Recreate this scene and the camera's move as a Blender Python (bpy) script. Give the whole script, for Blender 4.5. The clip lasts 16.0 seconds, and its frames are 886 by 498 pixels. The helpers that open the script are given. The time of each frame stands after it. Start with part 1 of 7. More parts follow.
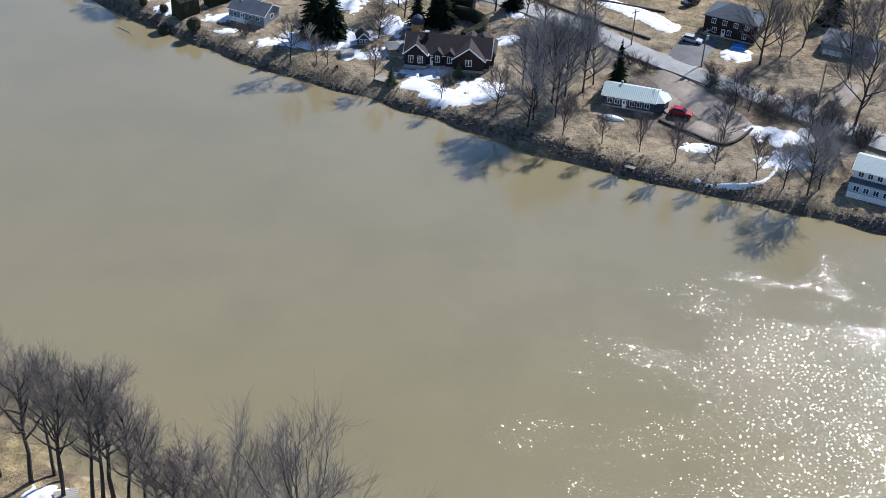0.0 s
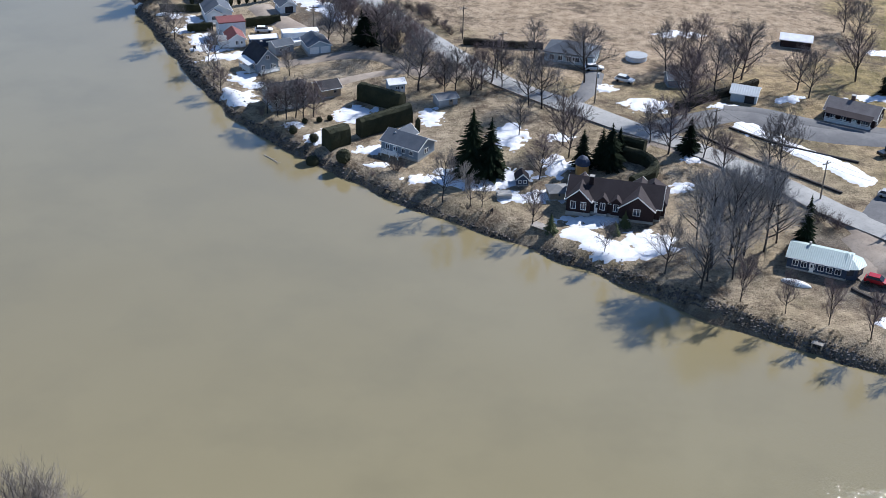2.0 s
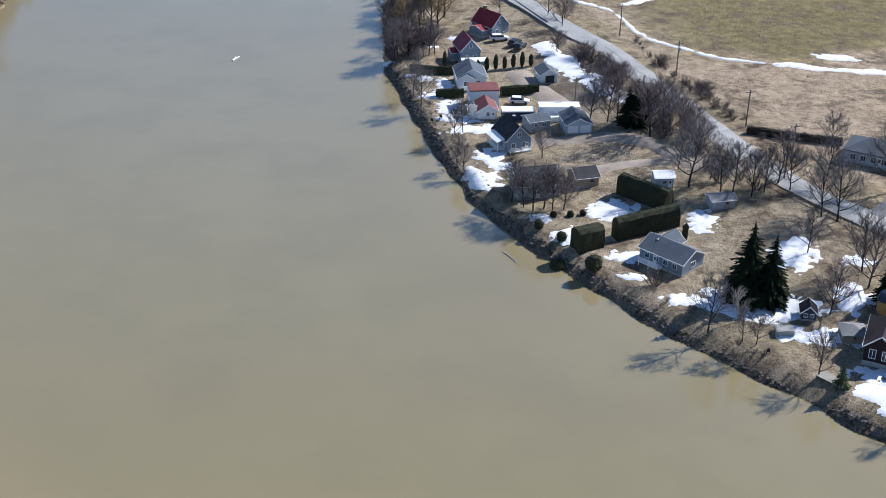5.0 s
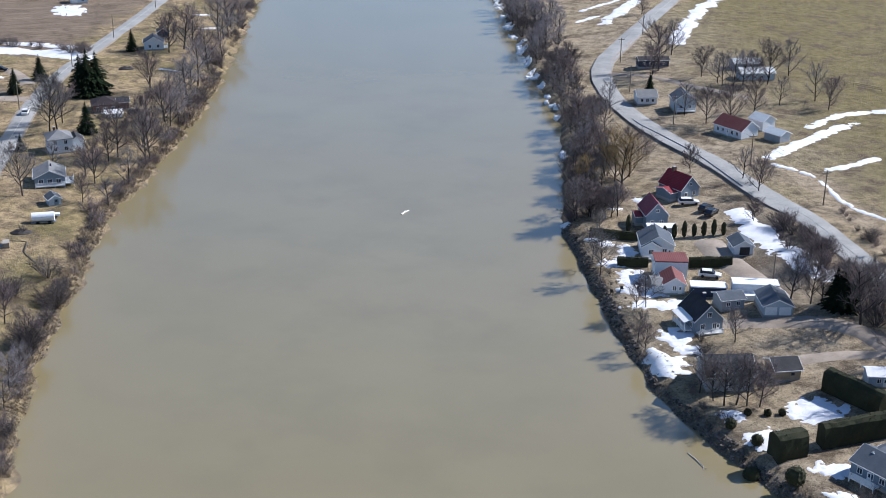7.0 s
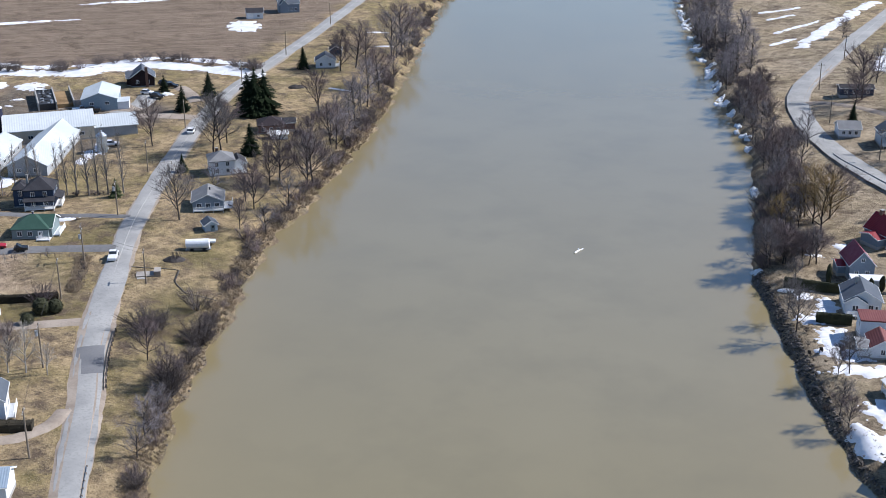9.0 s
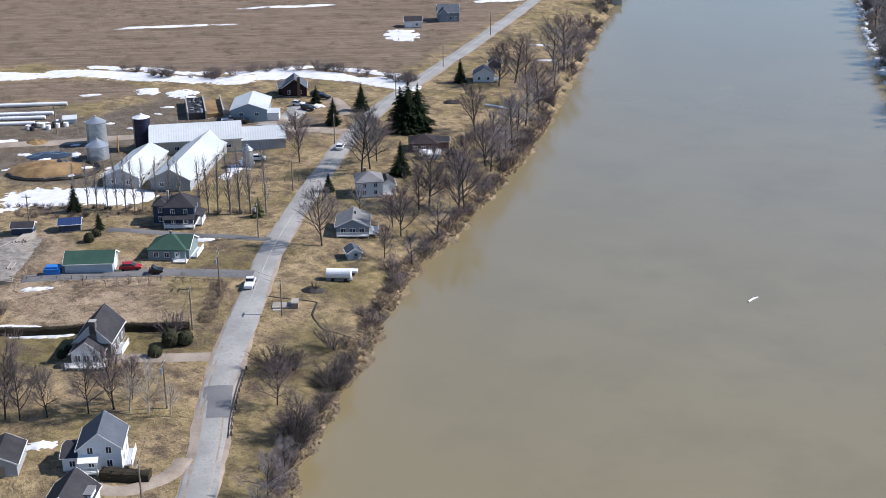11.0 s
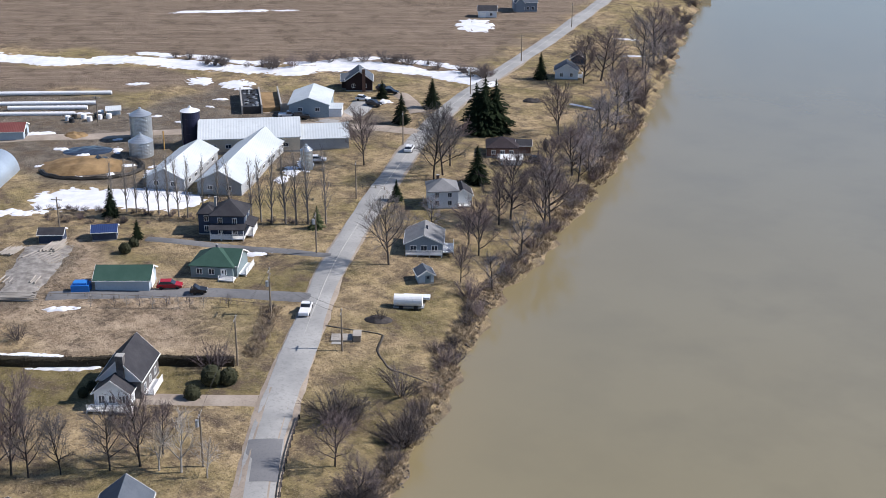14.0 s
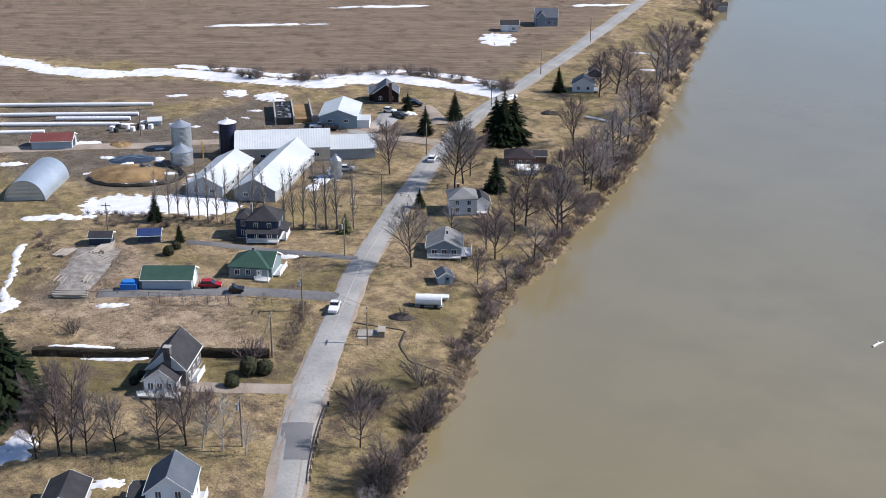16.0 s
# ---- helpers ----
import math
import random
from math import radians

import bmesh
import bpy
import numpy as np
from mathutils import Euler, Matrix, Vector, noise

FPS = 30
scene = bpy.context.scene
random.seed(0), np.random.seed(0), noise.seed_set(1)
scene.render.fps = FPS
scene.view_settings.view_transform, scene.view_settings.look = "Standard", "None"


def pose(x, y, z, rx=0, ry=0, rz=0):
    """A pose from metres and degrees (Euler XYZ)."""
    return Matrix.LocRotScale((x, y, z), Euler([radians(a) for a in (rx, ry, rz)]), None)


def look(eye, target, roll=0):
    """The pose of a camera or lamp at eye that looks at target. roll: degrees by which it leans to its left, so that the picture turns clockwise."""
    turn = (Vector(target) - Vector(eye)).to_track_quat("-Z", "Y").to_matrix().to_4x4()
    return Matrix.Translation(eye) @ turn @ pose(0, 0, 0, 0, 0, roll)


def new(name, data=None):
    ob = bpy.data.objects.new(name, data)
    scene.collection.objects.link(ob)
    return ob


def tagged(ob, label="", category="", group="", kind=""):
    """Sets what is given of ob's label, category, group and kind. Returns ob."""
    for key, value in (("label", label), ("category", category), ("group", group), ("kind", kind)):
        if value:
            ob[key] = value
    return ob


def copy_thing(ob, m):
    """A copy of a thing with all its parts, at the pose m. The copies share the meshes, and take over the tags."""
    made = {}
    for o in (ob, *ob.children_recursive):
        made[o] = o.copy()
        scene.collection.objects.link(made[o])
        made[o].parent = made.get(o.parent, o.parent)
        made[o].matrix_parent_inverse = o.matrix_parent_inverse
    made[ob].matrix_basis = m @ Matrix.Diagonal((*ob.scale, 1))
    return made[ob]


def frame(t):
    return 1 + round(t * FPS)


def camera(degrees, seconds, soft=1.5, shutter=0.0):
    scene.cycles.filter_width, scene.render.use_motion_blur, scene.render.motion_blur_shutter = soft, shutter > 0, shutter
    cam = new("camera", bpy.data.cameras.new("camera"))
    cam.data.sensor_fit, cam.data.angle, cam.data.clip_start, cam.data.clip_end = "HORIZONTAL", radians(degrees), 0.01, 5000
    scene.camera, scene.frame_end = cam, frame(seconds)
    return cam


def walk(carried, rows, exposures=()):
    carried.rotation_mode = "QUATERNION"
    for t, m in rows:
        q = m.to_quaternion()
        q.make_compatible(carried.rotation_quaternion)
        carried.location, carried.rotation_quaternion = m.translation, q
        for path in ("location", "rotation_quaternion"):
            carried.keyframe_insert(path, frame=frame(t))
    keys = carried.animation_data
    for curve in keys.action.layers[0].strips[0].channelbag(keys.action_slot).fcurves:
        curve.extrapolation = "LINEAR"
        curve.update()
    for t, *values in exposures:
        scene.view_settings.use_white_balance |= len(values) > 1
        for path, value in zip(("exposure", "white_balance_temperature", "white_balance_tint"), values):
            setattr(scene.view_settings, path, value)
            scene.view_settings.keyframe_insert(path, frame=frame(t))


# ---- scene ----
# ---- camera ----
cam = camera(37.64, 16.0, soft=0.72)
ROWS = [
    (0.0, 0.00, 0.00, 120.00, 0.00, -33.38, 3.12),
    (0.5, -0.35, 6.41, 118.96, 1.87, -31.85, 2.84),
    (1.0, -0.72, 12.82, 117.91, 3.97, -30.25, 2.54),
    (1.5, -1.12, 19.23, 116.86, 6.10, -29.10, 2.24),
    (2.0, -1.62, 25.69, 115.79, 8.19, -29.03, 1.95),
    (2.5, -2.25, 32.22, 114.69, 10.35, -28.95, 1.64),
    (3.0, -3.04, 38.80, 113.56, 12.53, -28.85, 1.31),
    (3.5, -3.93, 45.41, 112.44, 14.74, -28.75, 0.97),
    (6.0, -16.01, 78.12, 107.30, 24.89, -25.27, 1.14),
    (6.5, -18.65, 83.64, 106.47, 27.02, -23.41, 0.93),
    (7.0, -21.21, 89.17, 105.45, 29.19, -21.62, 0.63),
    (7.5, -23.80, 94.65, 104.35, 31.31, -21.32, 0.28),
    (8.0, -26.61, 100.00, 103.38, 33.38, -21.16, -0.03),
    (8.5, -29.84, 104.70, 102.69, 35.39, -21.04, -0.16),
    (9.0, -33.20, 109.33, 101.97, 37.39, -20.95, -0.32),
    (9.5, -36.64, 113.84, 101.23, 39.43, -20.85, -0.49),
    (10.0, -40.10, 118.26, 100.49, 41.49, -20.76, -0.67),
    (12.5, -57.64, 133.89, 101.26, 46.96, -20.91, 0.14),
    (13.0, -58.73, 134.75, 101.25, 47.37, -20.88, 0.08),
    (13.5, -66.12, 139.83, 98.14, 47.38, -20.94, 0.08),
    (13.6, -68.61, 141.59, 97.15, 47.32, -20.98, 0.11),
    (13.7, -71.11, 143.35, 96.16, 47.25, -21.03, 0.14),
    (13.8, -73.60, 145.10, 95.17, 47.18, -21.07, 0.16),
    (13.9, -76.10, 146.86, 94.18, 47.12, -21.12, 0.19),
    (14.0, -78.60, 148.62, 93.18, 47.05, -21.17, 0.22),
    (14.1, -78.23, 148.68, 94.47, 47.02, -21.40, 0.24),
    (14.2, -77.86, 148.74, 95.75, 47.00, -21.64, 0.27),
    (14.3, -77.50, 148.79, 97.03, 46.97, -21.88, 0.30),
    (14.4, -77.13, 148.85, 98.32, 46.94, -22.11, 0.33),
    (14.5, -76.76, 148.91, 99.60, 46.91, -22.35, 0.36),
    (14.6, -73.80, 146.49, 99.66, 47.08, -22.05, 0.28),
    (14.7, -70.84, 144.07, 99.73, 47.25, -21.75, 0.19),
    (14.8, -67.88, 141.66, 99.79, 47.41, -21.44, 0.11),
    (14.9, -64.92, 139.24, 99.85, 47.58, -21.14, 0.03),
    (15.0, -61.96, 136.82, 99.91, 47.75, -20.84, -0.05),
    (15.5, -62.76, 136.98, 100.35, 48.06, -20.91, 0.05),
    (16.0, -63.57, 137.26, 100.17, 48.37, -20.95, 0.07),
]
walk(cam, [(t, pose(x, y, z, 90 + tilt, 0, turn) @ pose(0, 0, 0, 0, 0, lean)) for t, x, y, z, turn, tilt, lean in ROWS],
     exposures=[(0.0, 0.5, 6040, 11), (3.5, 0.52, 6040, 11), (7.0, 0.46, 6080, 12), (10.0, 0.4, 6280, 13), (12.5, 0.34, 6480, 14), (16.0, 0.34, 6480, 14)])

# ---- light ----
SUN_AZ, SUN_EL = 38.0, 40.0          # degrees clockwise from +y, and above the horizon
world = bpy.data.worlds.new("sky")
scene.world = world
world.use_nodes = True
sky = world.node_tree.nodes.new("ShaderNodeTexSky")
sky.sky_type, sky.sun_disc = "NISHITA", False
sky.sun_elevation, sky.sun_rotation = radians(SUN_EL), radians(SUN_AZ)
sky.air_density, sky.dust_density, sky.ozone_density = 1.0, 0.0, 4.5
back = world.node_tree.nodes["Background"]
back.inputs["Strength"].default_value = 0.1
world.node_tree.links.new(sky.outputs["Color"], back.inputs["Color"])
sun = new("sun", bpy.data.lights.new("sun", "SUN"))
sun.data.energy, sun.data.angle, sun.data.color = 5.0, radians(0.55), (1.0, 0.965, 0.92)
a, e = radians(SUN_AZ), radians(SUN_EL)
sun.matrix_world = look((300 * math.sin(a), 300 * math.cos(a), 300 * math.tan(e)), (0, 0, 0))



# ---- materials ----
def material(name, rough=0.8, metal=0.0, spec=0.3):
    m = bpy.data.materials.new(name)
    m.use_nodes = True
    s = m.node_tree.nodes["Principled BSDF"]
    s.inputs["Roughness"].default_value, s.inputs["Metallic"].default_value = rough, metal
    s.inputs["Specular IOR Level"].default_value = spec
    return m, m.node_tree, s


def node(tree, kind, **values):
    n = tree.nodes.new(kind)
    for key, value in values.items():
        n.inputs[key].default_value = value
    return n


def noise_at(tree, scale, detail=4.0, rough=0.6, space="Object", stretch=None):
    """A noise texture's factor, at scale cells a metre."""
    co = tree.nodes.new("ShaderNodeTexCoord")
    n = node(tree, "ShaderNodeTexNoise", Scale=scale, Detail=detail, Roughness=rough)
    if stretch:
        turned, mp = node(tree, "ShaderNodeMapping", Rotation=stretch[1]), node(tree, "ShaderNodeMapping", Scale=stretch[0])
        tree.links.new(co.outputs[space], turned.inputs["Vector"])
        tree.links.new(turned.outputs["Vector"], mp.inputs["Vector"])
        tree.links.new(mp.outputs["Vector"], n.inputs["Vector"])
    else:
        tree.links.new(co.outputs[space], n.inputs["Vector"])
    return n.outputs["Fac"]


def steps(tree, fac, lo, hi):
    r = node(tree, "ShaderNodeMapRange")
    r.inputs["From Min"].default_value, r.inputs["From Max"].default_value = lo, hi
    tree.links.new(fac, r.inputs["Value"])
    return r.outputs["Result"]


def blend(tree, fac, a, b):
    m = tree.nodes.new("ShaderNodeMix")
    m.data_type = "RGBA"
    for value, key in ((fac, 0), (a, 6), (b, 7)):
        if isinstance(value, (tuple, float)):
            m.inputs[key].default_value = (*value, 1) if isinstance(value, tuple) else value
        else:
            tree.links.new(value, m.inputs[key])
    return m.outputs[2]


def bump(tree, s, fac, strength, distance):
    b = node(tree, "ShaderNodeBump", Strength=strength, Distance=distance)
    tree.links.new(fac, b.inputs["Height"])
    tree.links.new(b.outputs["Normal"], s.inputs["Normal"])


def plain(name, c1, c2, scale=1.0, rough=0.8, metal=0.0, spec=0.3, relief=0.0, vary=0.0, ribs=None):
    """Two colours mixed by coarse and fine noise; vary: how far each object differs; ribs: sheet-metal ribs a metre and their direction (0: x, 1: y)."""
    m, tree, s = material(name, rough, metal, spec)
    coarse, fine = noise_at(tree, scale * 0.25, 3), noise_at(tree, scale * 3, 5, 0.7)
    col = blend(tree, steps(tree, coarse, 0.35, 0.65), c1, c2)
    dark = tuple(v * 0.72 for v in c1)
    col = blend(tree, steps(tree, fine, 0.5, 0.85), col, dark)
    if vary:
        info = tree.nodes.new("ShaderNodeObjectInfo")
        hsv = tree.nodes.new("ShaderNodeHueSaturation")
        tree.links.new(steps(tree, info.outputs["Random"], 0, 1), hsv.inputs["Fac"])
        hsv.inputs["Value"].default_value, hsv.inputs["Saturation"].default_value = 1 - vary, 1 - vary * 0.5
        tree.links.new(col, hsv.inputs["Color"])
        col = hsv.outputs["Color"]
    tree.links.new(col, s.inputs["Base Color"])
    if ribs:
        co = tree.nodes.new("ShaderNodeTexCoord")
        w = node(tree, "ShaderNodeTexWave", Scale=ribs[0] * 0.3183, Distortion=0.0)
        w.bands_direction = "XYZ"[ribs[1]]
        tree.links.new(co.outputs["Object"], w.inputs["Vector"])
        bump(tree, s, w.outputs["Fac"], 0.5, 0.05)
    elif relief:
        bump(tree, s, fine, relief, 0.1)
    return m


def ground_material():
    m, tree, s = material("ground", 0.95, spec=0.1)
    at = tree.nodes.new("ShaderNodeAttribute")
    at.attribute_name = "zone"
    rgb = tree.nodes.new("ShaderNodeSeparateColor")
    tree.links.new(at.outputs["Color"], rgb.inputs["Color"])
    big, mid, fine = noise_at(tree, 0.045, 5, 0.6), noise_at(tree, 0.35, 6, 0.7), noise_at(tree, 2.5, 6, 0.75)
    straw = blend(tree, steps(tree, mid, 0.36, 0.64), (0.18, 0.132, 0.078), (0.5, 0.375, 0.215))
    grass = blend(tree, steps(tree, mid, 0.36, 0.64), (0.14, 0.115, 0.052), (0.36, 0.28, 0.135))
    col = blend(tree, steps(tree, big, 0.44, 0.58), straw, grass)
    lawn = blend(tree, steps(tree, mid, 0.38, 0.62), (0.125, 0.103, 0.043), (0.235, 0.19, 0.086))
    col = blend(tree, rgb.outputs["Green"], col, lawn)
    rows = noise_at(tree, 1.1, 6, 0.7, stretch=((0.025, 1.0, 1.0), (0, 0, radians(-47.5))))
    field = blend(tree, steps(tree, rows, 0.38, 0.64), (0.13, 0.095, 0.07), (0.3, 0.23, 0.175))
    col = blend(tree, rgb.outputs["Red"], col, field)
    dry = blend(tree, steps(tree, mid, 0.36, 0.64), (0.26, 0.19, 0.125), (0.5, 0.385, 0.27))
    col = blend(tree, at.outputs["Alpha"], col, dry)
    pale = tree.nodes.new("ShaderNodeAttribute")
    pale.attribute_name = "thatch"
    thatch = blend(tree, steps(tree, mid, 0.36, 0.64), (0.21, 0.17, 0.12), (0.46, 0.378, 0.275))
    col = blend(tree, pale.outputs["Fac"], col, thatch)
    mud = blend(tree, steps(tree, mid, 0.35, 0.65), (0.085, 0.072, 0.06), (0.21, 0.18, 0.148))
    col = blend(tree, rgb.outputs["Blue"], col, mud)
    bank = tree.nodes.new("ShaderNodeAttribute")
    bank.attribute_name = "bank"
    soil = blend(tree, steps(tree, fine, 0.38, 0.62), (0.05, 0.041, 0.032), (0.2, 0.165, 0.125))
    col = blend(tree, bank.outputs["Fac"], col, soil)
    litter = noise_at(tree, 0.14, 7, 0.75)
    col = blend(tree, steps(tree, litter, 0.5, 0.62), col, (0.125, 0.093, 0.066))
    specks, grit = noise_at(tree, 1.1, 8, 0.8), noise_at(tree, 5.0, 5, 0.8)
    col = blend(tree, steps(tree, fine, 0.52, 0.7), col, (0.07, 0.053, 0.036))
    col = blend(tree, steps(tree, specks, 0.55, 0.66), col, (0.075, 0.058, 0.041))
    col = blend(tree, steps(tree, grit, 0.45, 0.33), col, (0.5, 0.41, 0.28))
    tree.links.new(col, s.inputs["Base Color"])
    bump(tree, s, specks, 0.8, 0.7)
    return m


def water_material():
    """Silty water: a cloudy body under a clear wind-ruffled skin."""
    m, tree, s = material("muddy_water", 0.6, spec=0.0)
    big, mid = noise_at(tree, 0.008, 4, 0.6), noise_at(tree, 0.05, 4, 0.6)
    col = blend(tree, steps(tree, big, 0.35, 0.65), (0.205, 0.172, 0.094), (0.228, 0.195, 0.112))
    col = blend(tree, steps(tree, mid, 0.45, 0.8), col, (0.19, 0.162, 0.092))
    at = tree.nodes.new("ShaderNodeAttribute")
    at.attribute_name = "shallow"
    col = blend(tree, at.outputs["Fac"], col, (0.24, 0.195, 0.105))
    tree.links.new(col, s.inputs["Base Color"])
    s.inputs["IOR"].default_value = 1.33
    ripples = noise_at(tree, 1.6, 3, 0.6, stretch=((0.7, 1.5, 1.0), (0, 0, radians(20))))
    swell = node(tree, "ShaderNodeBump", Strength=1.0, Distance=0.008)
    tree.links.new(ripples, swell.inputs["Height"])
    # wind-blown wavelets: small facets, each tilted its own way
    co = tree.nodes.new("ShaderNodeTexCoord")
    mp = node(tree, "ShaderNodeMapping", Scale=(0.8, 2.0, 1.0), Rotation=(0, 0, radians(8)))
    tree.links.new(co.outputs["Object"], mp.inputs["Vector"])
    cells = node(tree, "ShaderNodeTexVoronoi", Scale=4.6)
    tree.links.new(mp.outputs["Vector"], cells.inputs["Vector"])
    chop = node(tree, "ShaderNodeTexVoronoi", Scale=7.1)
    tree.links.new(mp.outputs["Vector"], chop.inputs["Vector"])
    both = tree.nodes.new("ShaderNodeVectorMath")
    both.operation = "ADD"
    tree.links.new(cells.outputs["Color"], both.inputs[0])
    tree.links.new(chop.outputs["Color"], both.inputs[1])
    tilt = tree.nodes.new("ShaderNodeVectorMath")
    tilt.operation = "MULTIPLY_ADD"
    tree.links.new(both.outputs["Vector"], tilt.inputs[0])
    tilt.inputs[1].default_value, tilt.inputs[2].default_value = (0.46, 0.46, 0.0), (-0.46, -0.46, 0.0)
    gusts = noise_at(tree, 0.06, 6, 0.7, stretch=((0.7, 1.6, 1.0), (0, 0, radians(12))))
    ruffled = tree.nodes.new("ShaderNodeAttribute")
    ruffled.attribute_name = "ruffled"
    wind = tree.nodes.new("ShaderNodeMath")
    wind.operation = "MULTIPLY"
    breeze = node(tree, "ShaderNodeMapRange")
    breeze.inputs["From Min"].default_value, breeze.inputs["From Max"].default_value, breeze.inputs["To Min"].default_value = 0.42, 0.6, 0.34
    tree.links.new(gusts, breeze.inputs["Value"])
    tree.links.new(breeze.outputs["Result"], wind.inputs[0])
    tree.links.new(ruffled.outputs["Fac"], wind.inputs[1])
    force = tree.nodes.new("ShaderNodeVectorMath")
    force.operation = "SCALE"
    tree.links.new(tilt.outputs["Vector"], force.inputs[0])
    tree.links.new(wind.outputs[0], force.inputs["Scale"])
    lean = tree.nodes.new("ShaderNodeVectorMath")
    lean.operation = "ADD"
    tree.links.new(swell.outputs["Normal"], lean.inputs[0])
    tree.links.new(force.outputs["Vector"], lean.inputs[1])
    unit = tree.nodes.new("ShaderNodeVectorMath")
    unit.operation = "NORMALIZE"
    tree.links.new(lean.outputs["Vector"], unit.inputs[0])
    facing = node(tree, "ShaderNodeLayerWeight", Blend=0.5)
    gloss = node(tree, "ShaderNodeMapRange")
    gloss.inputs["From Min"].default_value, gloss.inputs["From Max"].default_value = 0.35, 0.82
    gloss.inputs["To Min"].default_value, gloss.inputs["To Max"].default_value = 0.13, 1.0
    tree.links.new(facing.outputs["Facing"], gloss.inputs["Value"])
    tree.links.new(gloss.outputs["Result"], s.inputs["Coat Weight"])
    s.inputs["Coat Roughness"].default_value, s.inputs["Coat IOR"].default_value = 0.09, 3.4
    tree.links.new(unit.outputs["Vector"], s.inputs["Coat Normal"])
    return m


M_GROUND, M_WATER = ground_material(), water_material()
M_ASPHALT = plain("asphalt", (0.26, 0.26, 0.252), (0.35, 0.345, 0.33), 0.6, 0.9, relief=0.2)
M_NEWASPHALT = plain("fresh_asphalt", (0.15, 0.152, 0.158), (0.18, 0.18, 0.183), 0.8, 0.85)
M_GRAVEL = plain("gravel", (0.25, 0.205, 0.165), (0.36, 0.305, 0.25), 0.8, 0.95, relief=0.5)
M_YARD = plain("trodden_yard", (0.17, 0.155, 0.14), (0.34, 0.315, 0.285), 2.5, 0.95, relief=0.8)
M_DRIVE = plain("driveway_asphalt", (0.12, 0.12, 0.125), (0.18, 0.178, 0.178), 0.6, 0.9, relief=0.3)
M_PAINT = plain("road_paint", (0.46, 0.45, 0.42), (0.3, 0.3, 0.29), 2.0, 0.7)
M_SNOW = plain("snow", (0.78, 0.79, 0.82), (0.62, 0.63, 0.66), 1.2, 0.6, relief=0.5)
M_ICE = plain("shore_ice", (0.75, 0.77, 0.8), (0.6, 0.62, 0.64), 1.5, 0.5, relief=0.5)
M_BARK = plain("bark", (0.035, 0.03, 0.029), (0.075, 0.066, 0.063), 2.0, 0.9, vary=0.35)
M_TWIG = plain("twigs", (0.15, 0.136, 0.136), (0.24, 0.218, 0.216), 0.6, 0.9, vary=0.35)
M_TWIGRED = plain("reddish_twigs", (0.155, 0.118, 0.116), (0.24, 0.186, 0.18), 0.6, 0.9, vary=0.3)
M_GREYTWIG = plain("grey_twigs", (0.25, 0.245, 0.25), (0.36, 0.35, 0.355), 0.6, 0.9, vary=0.25)
M_BUSH = plain("dark_twigs", (0.1, 0.083, 0.078), (0.17, 0.14, 0.13), 0.6, 0.9, vary=0.3)
M_WOODTWIG = plain("purple_grey_twigs", (0.2, 0.18, 0.188), (0.31, 0.282, 0.29), 0.6, 0.9, vary=0.3)
M_NEARTWIG = plain("brown_grey_twigs", (0.24, 0.205, 0.18), (0.34, 0.295, 0.265), 0.6, 0.9, vary=0.25)
M_POPLAR = plain("pale_poplar_bark", (0.2, 0.175, 0.155), (0.3, 0.27, 0.24), 2.0, 0.9, vary=0.3)
M_WILLOW = plain("yellow_twigs", (0.30, 0.21, 0.09), (0.26, 0.18, 0.09), 0.6, 0.9)
M_BIRCH = plain("pale_bark", (0.42, 0.39, 0.35), (0.3, 0.27, 0.24), 3.0, 0.85)
M_NEEDLE = plain("spruce_needles", (0.012, 0.019, 0.01), (0.022, 0.033, 0.015), 0.8, 0.95, spec=0.05, vary=0.3)
M_CEDAR = plain("cedar_leaves", (0.02, 0.024, 0.011), (0.04, 0.04, 0.018), 1.0, 0.9)
M_PINE = plain("pine_needles", (0.06, 0.075, 0.03), (0.09, 0.10, 0.045), 1.0, 0.9)
M_ROCK = plain("riprap_stone", (0.03, 0.026, 0.023), (0.2, 0.175, 0.155), 3.5, 0.9, relief=0.4)
M_STRAW = plain("dry_grass", (0.34, 0.27, 0.185), (0.22, 0.17, 0.115), 0.7, 0.95)
M_WOOD = plain("weathered_wood", (0.24, 0.19, 0.14), (0.32, 0.27, 0.21), 1.0, 0.85)
M_YELLOWWOOD = plain("yellow_timber", (0.48, 0.29, 0.1), (0.42, 0.24, 0.08), 1.0, 0.7)
M_POLE = plain("pole_wood", (0.17, 0.14, 0.11), (0.25, 0.21, 0.17), 1.0, 0.9)
M_WHITE = plain("white_siding", (0.7, 0.73, 0.76), (0.62, 0.65, 0.68), 0.8, 0.6)
M_TRIM = plain("white_trim", (0.82, 0.82, 0.8), (0.76, 0.76, 0.75), 1.0, 0.5)
M_CREAM = plain("cream_siding", (0.6, 0.53, 0.42), (0.52, 0.46, 0.36), 0.8, 0.7)
M_TAN = plain("tan_siding", (0.36, 0.29, 0.2), (0.3, 0.24, 0.17), 0.8, 0.7)
M_BLUEGREY = plain("blue_grey_siding", (0.2, 0.25, 0.3), (0.17, 0.21, 0.26), 0.8, 0.65)
M_GREY = plain("grey_siding", (0.36, 0.38, 0.4), (0.3, 0.32, 0.34), 0.8, 0.7)
M_PALEBLUE = plain("pale_blue_siding", (0.42, 0.5, 0.55), (0.37, 0.44, 0.5), 0.8, 0.65)
M_SLATEWALL = plain("dark_slate_siding", (0.03, 0.045, 0.08), (0.042, 0.058, 0.095), 0.8, 0.7)
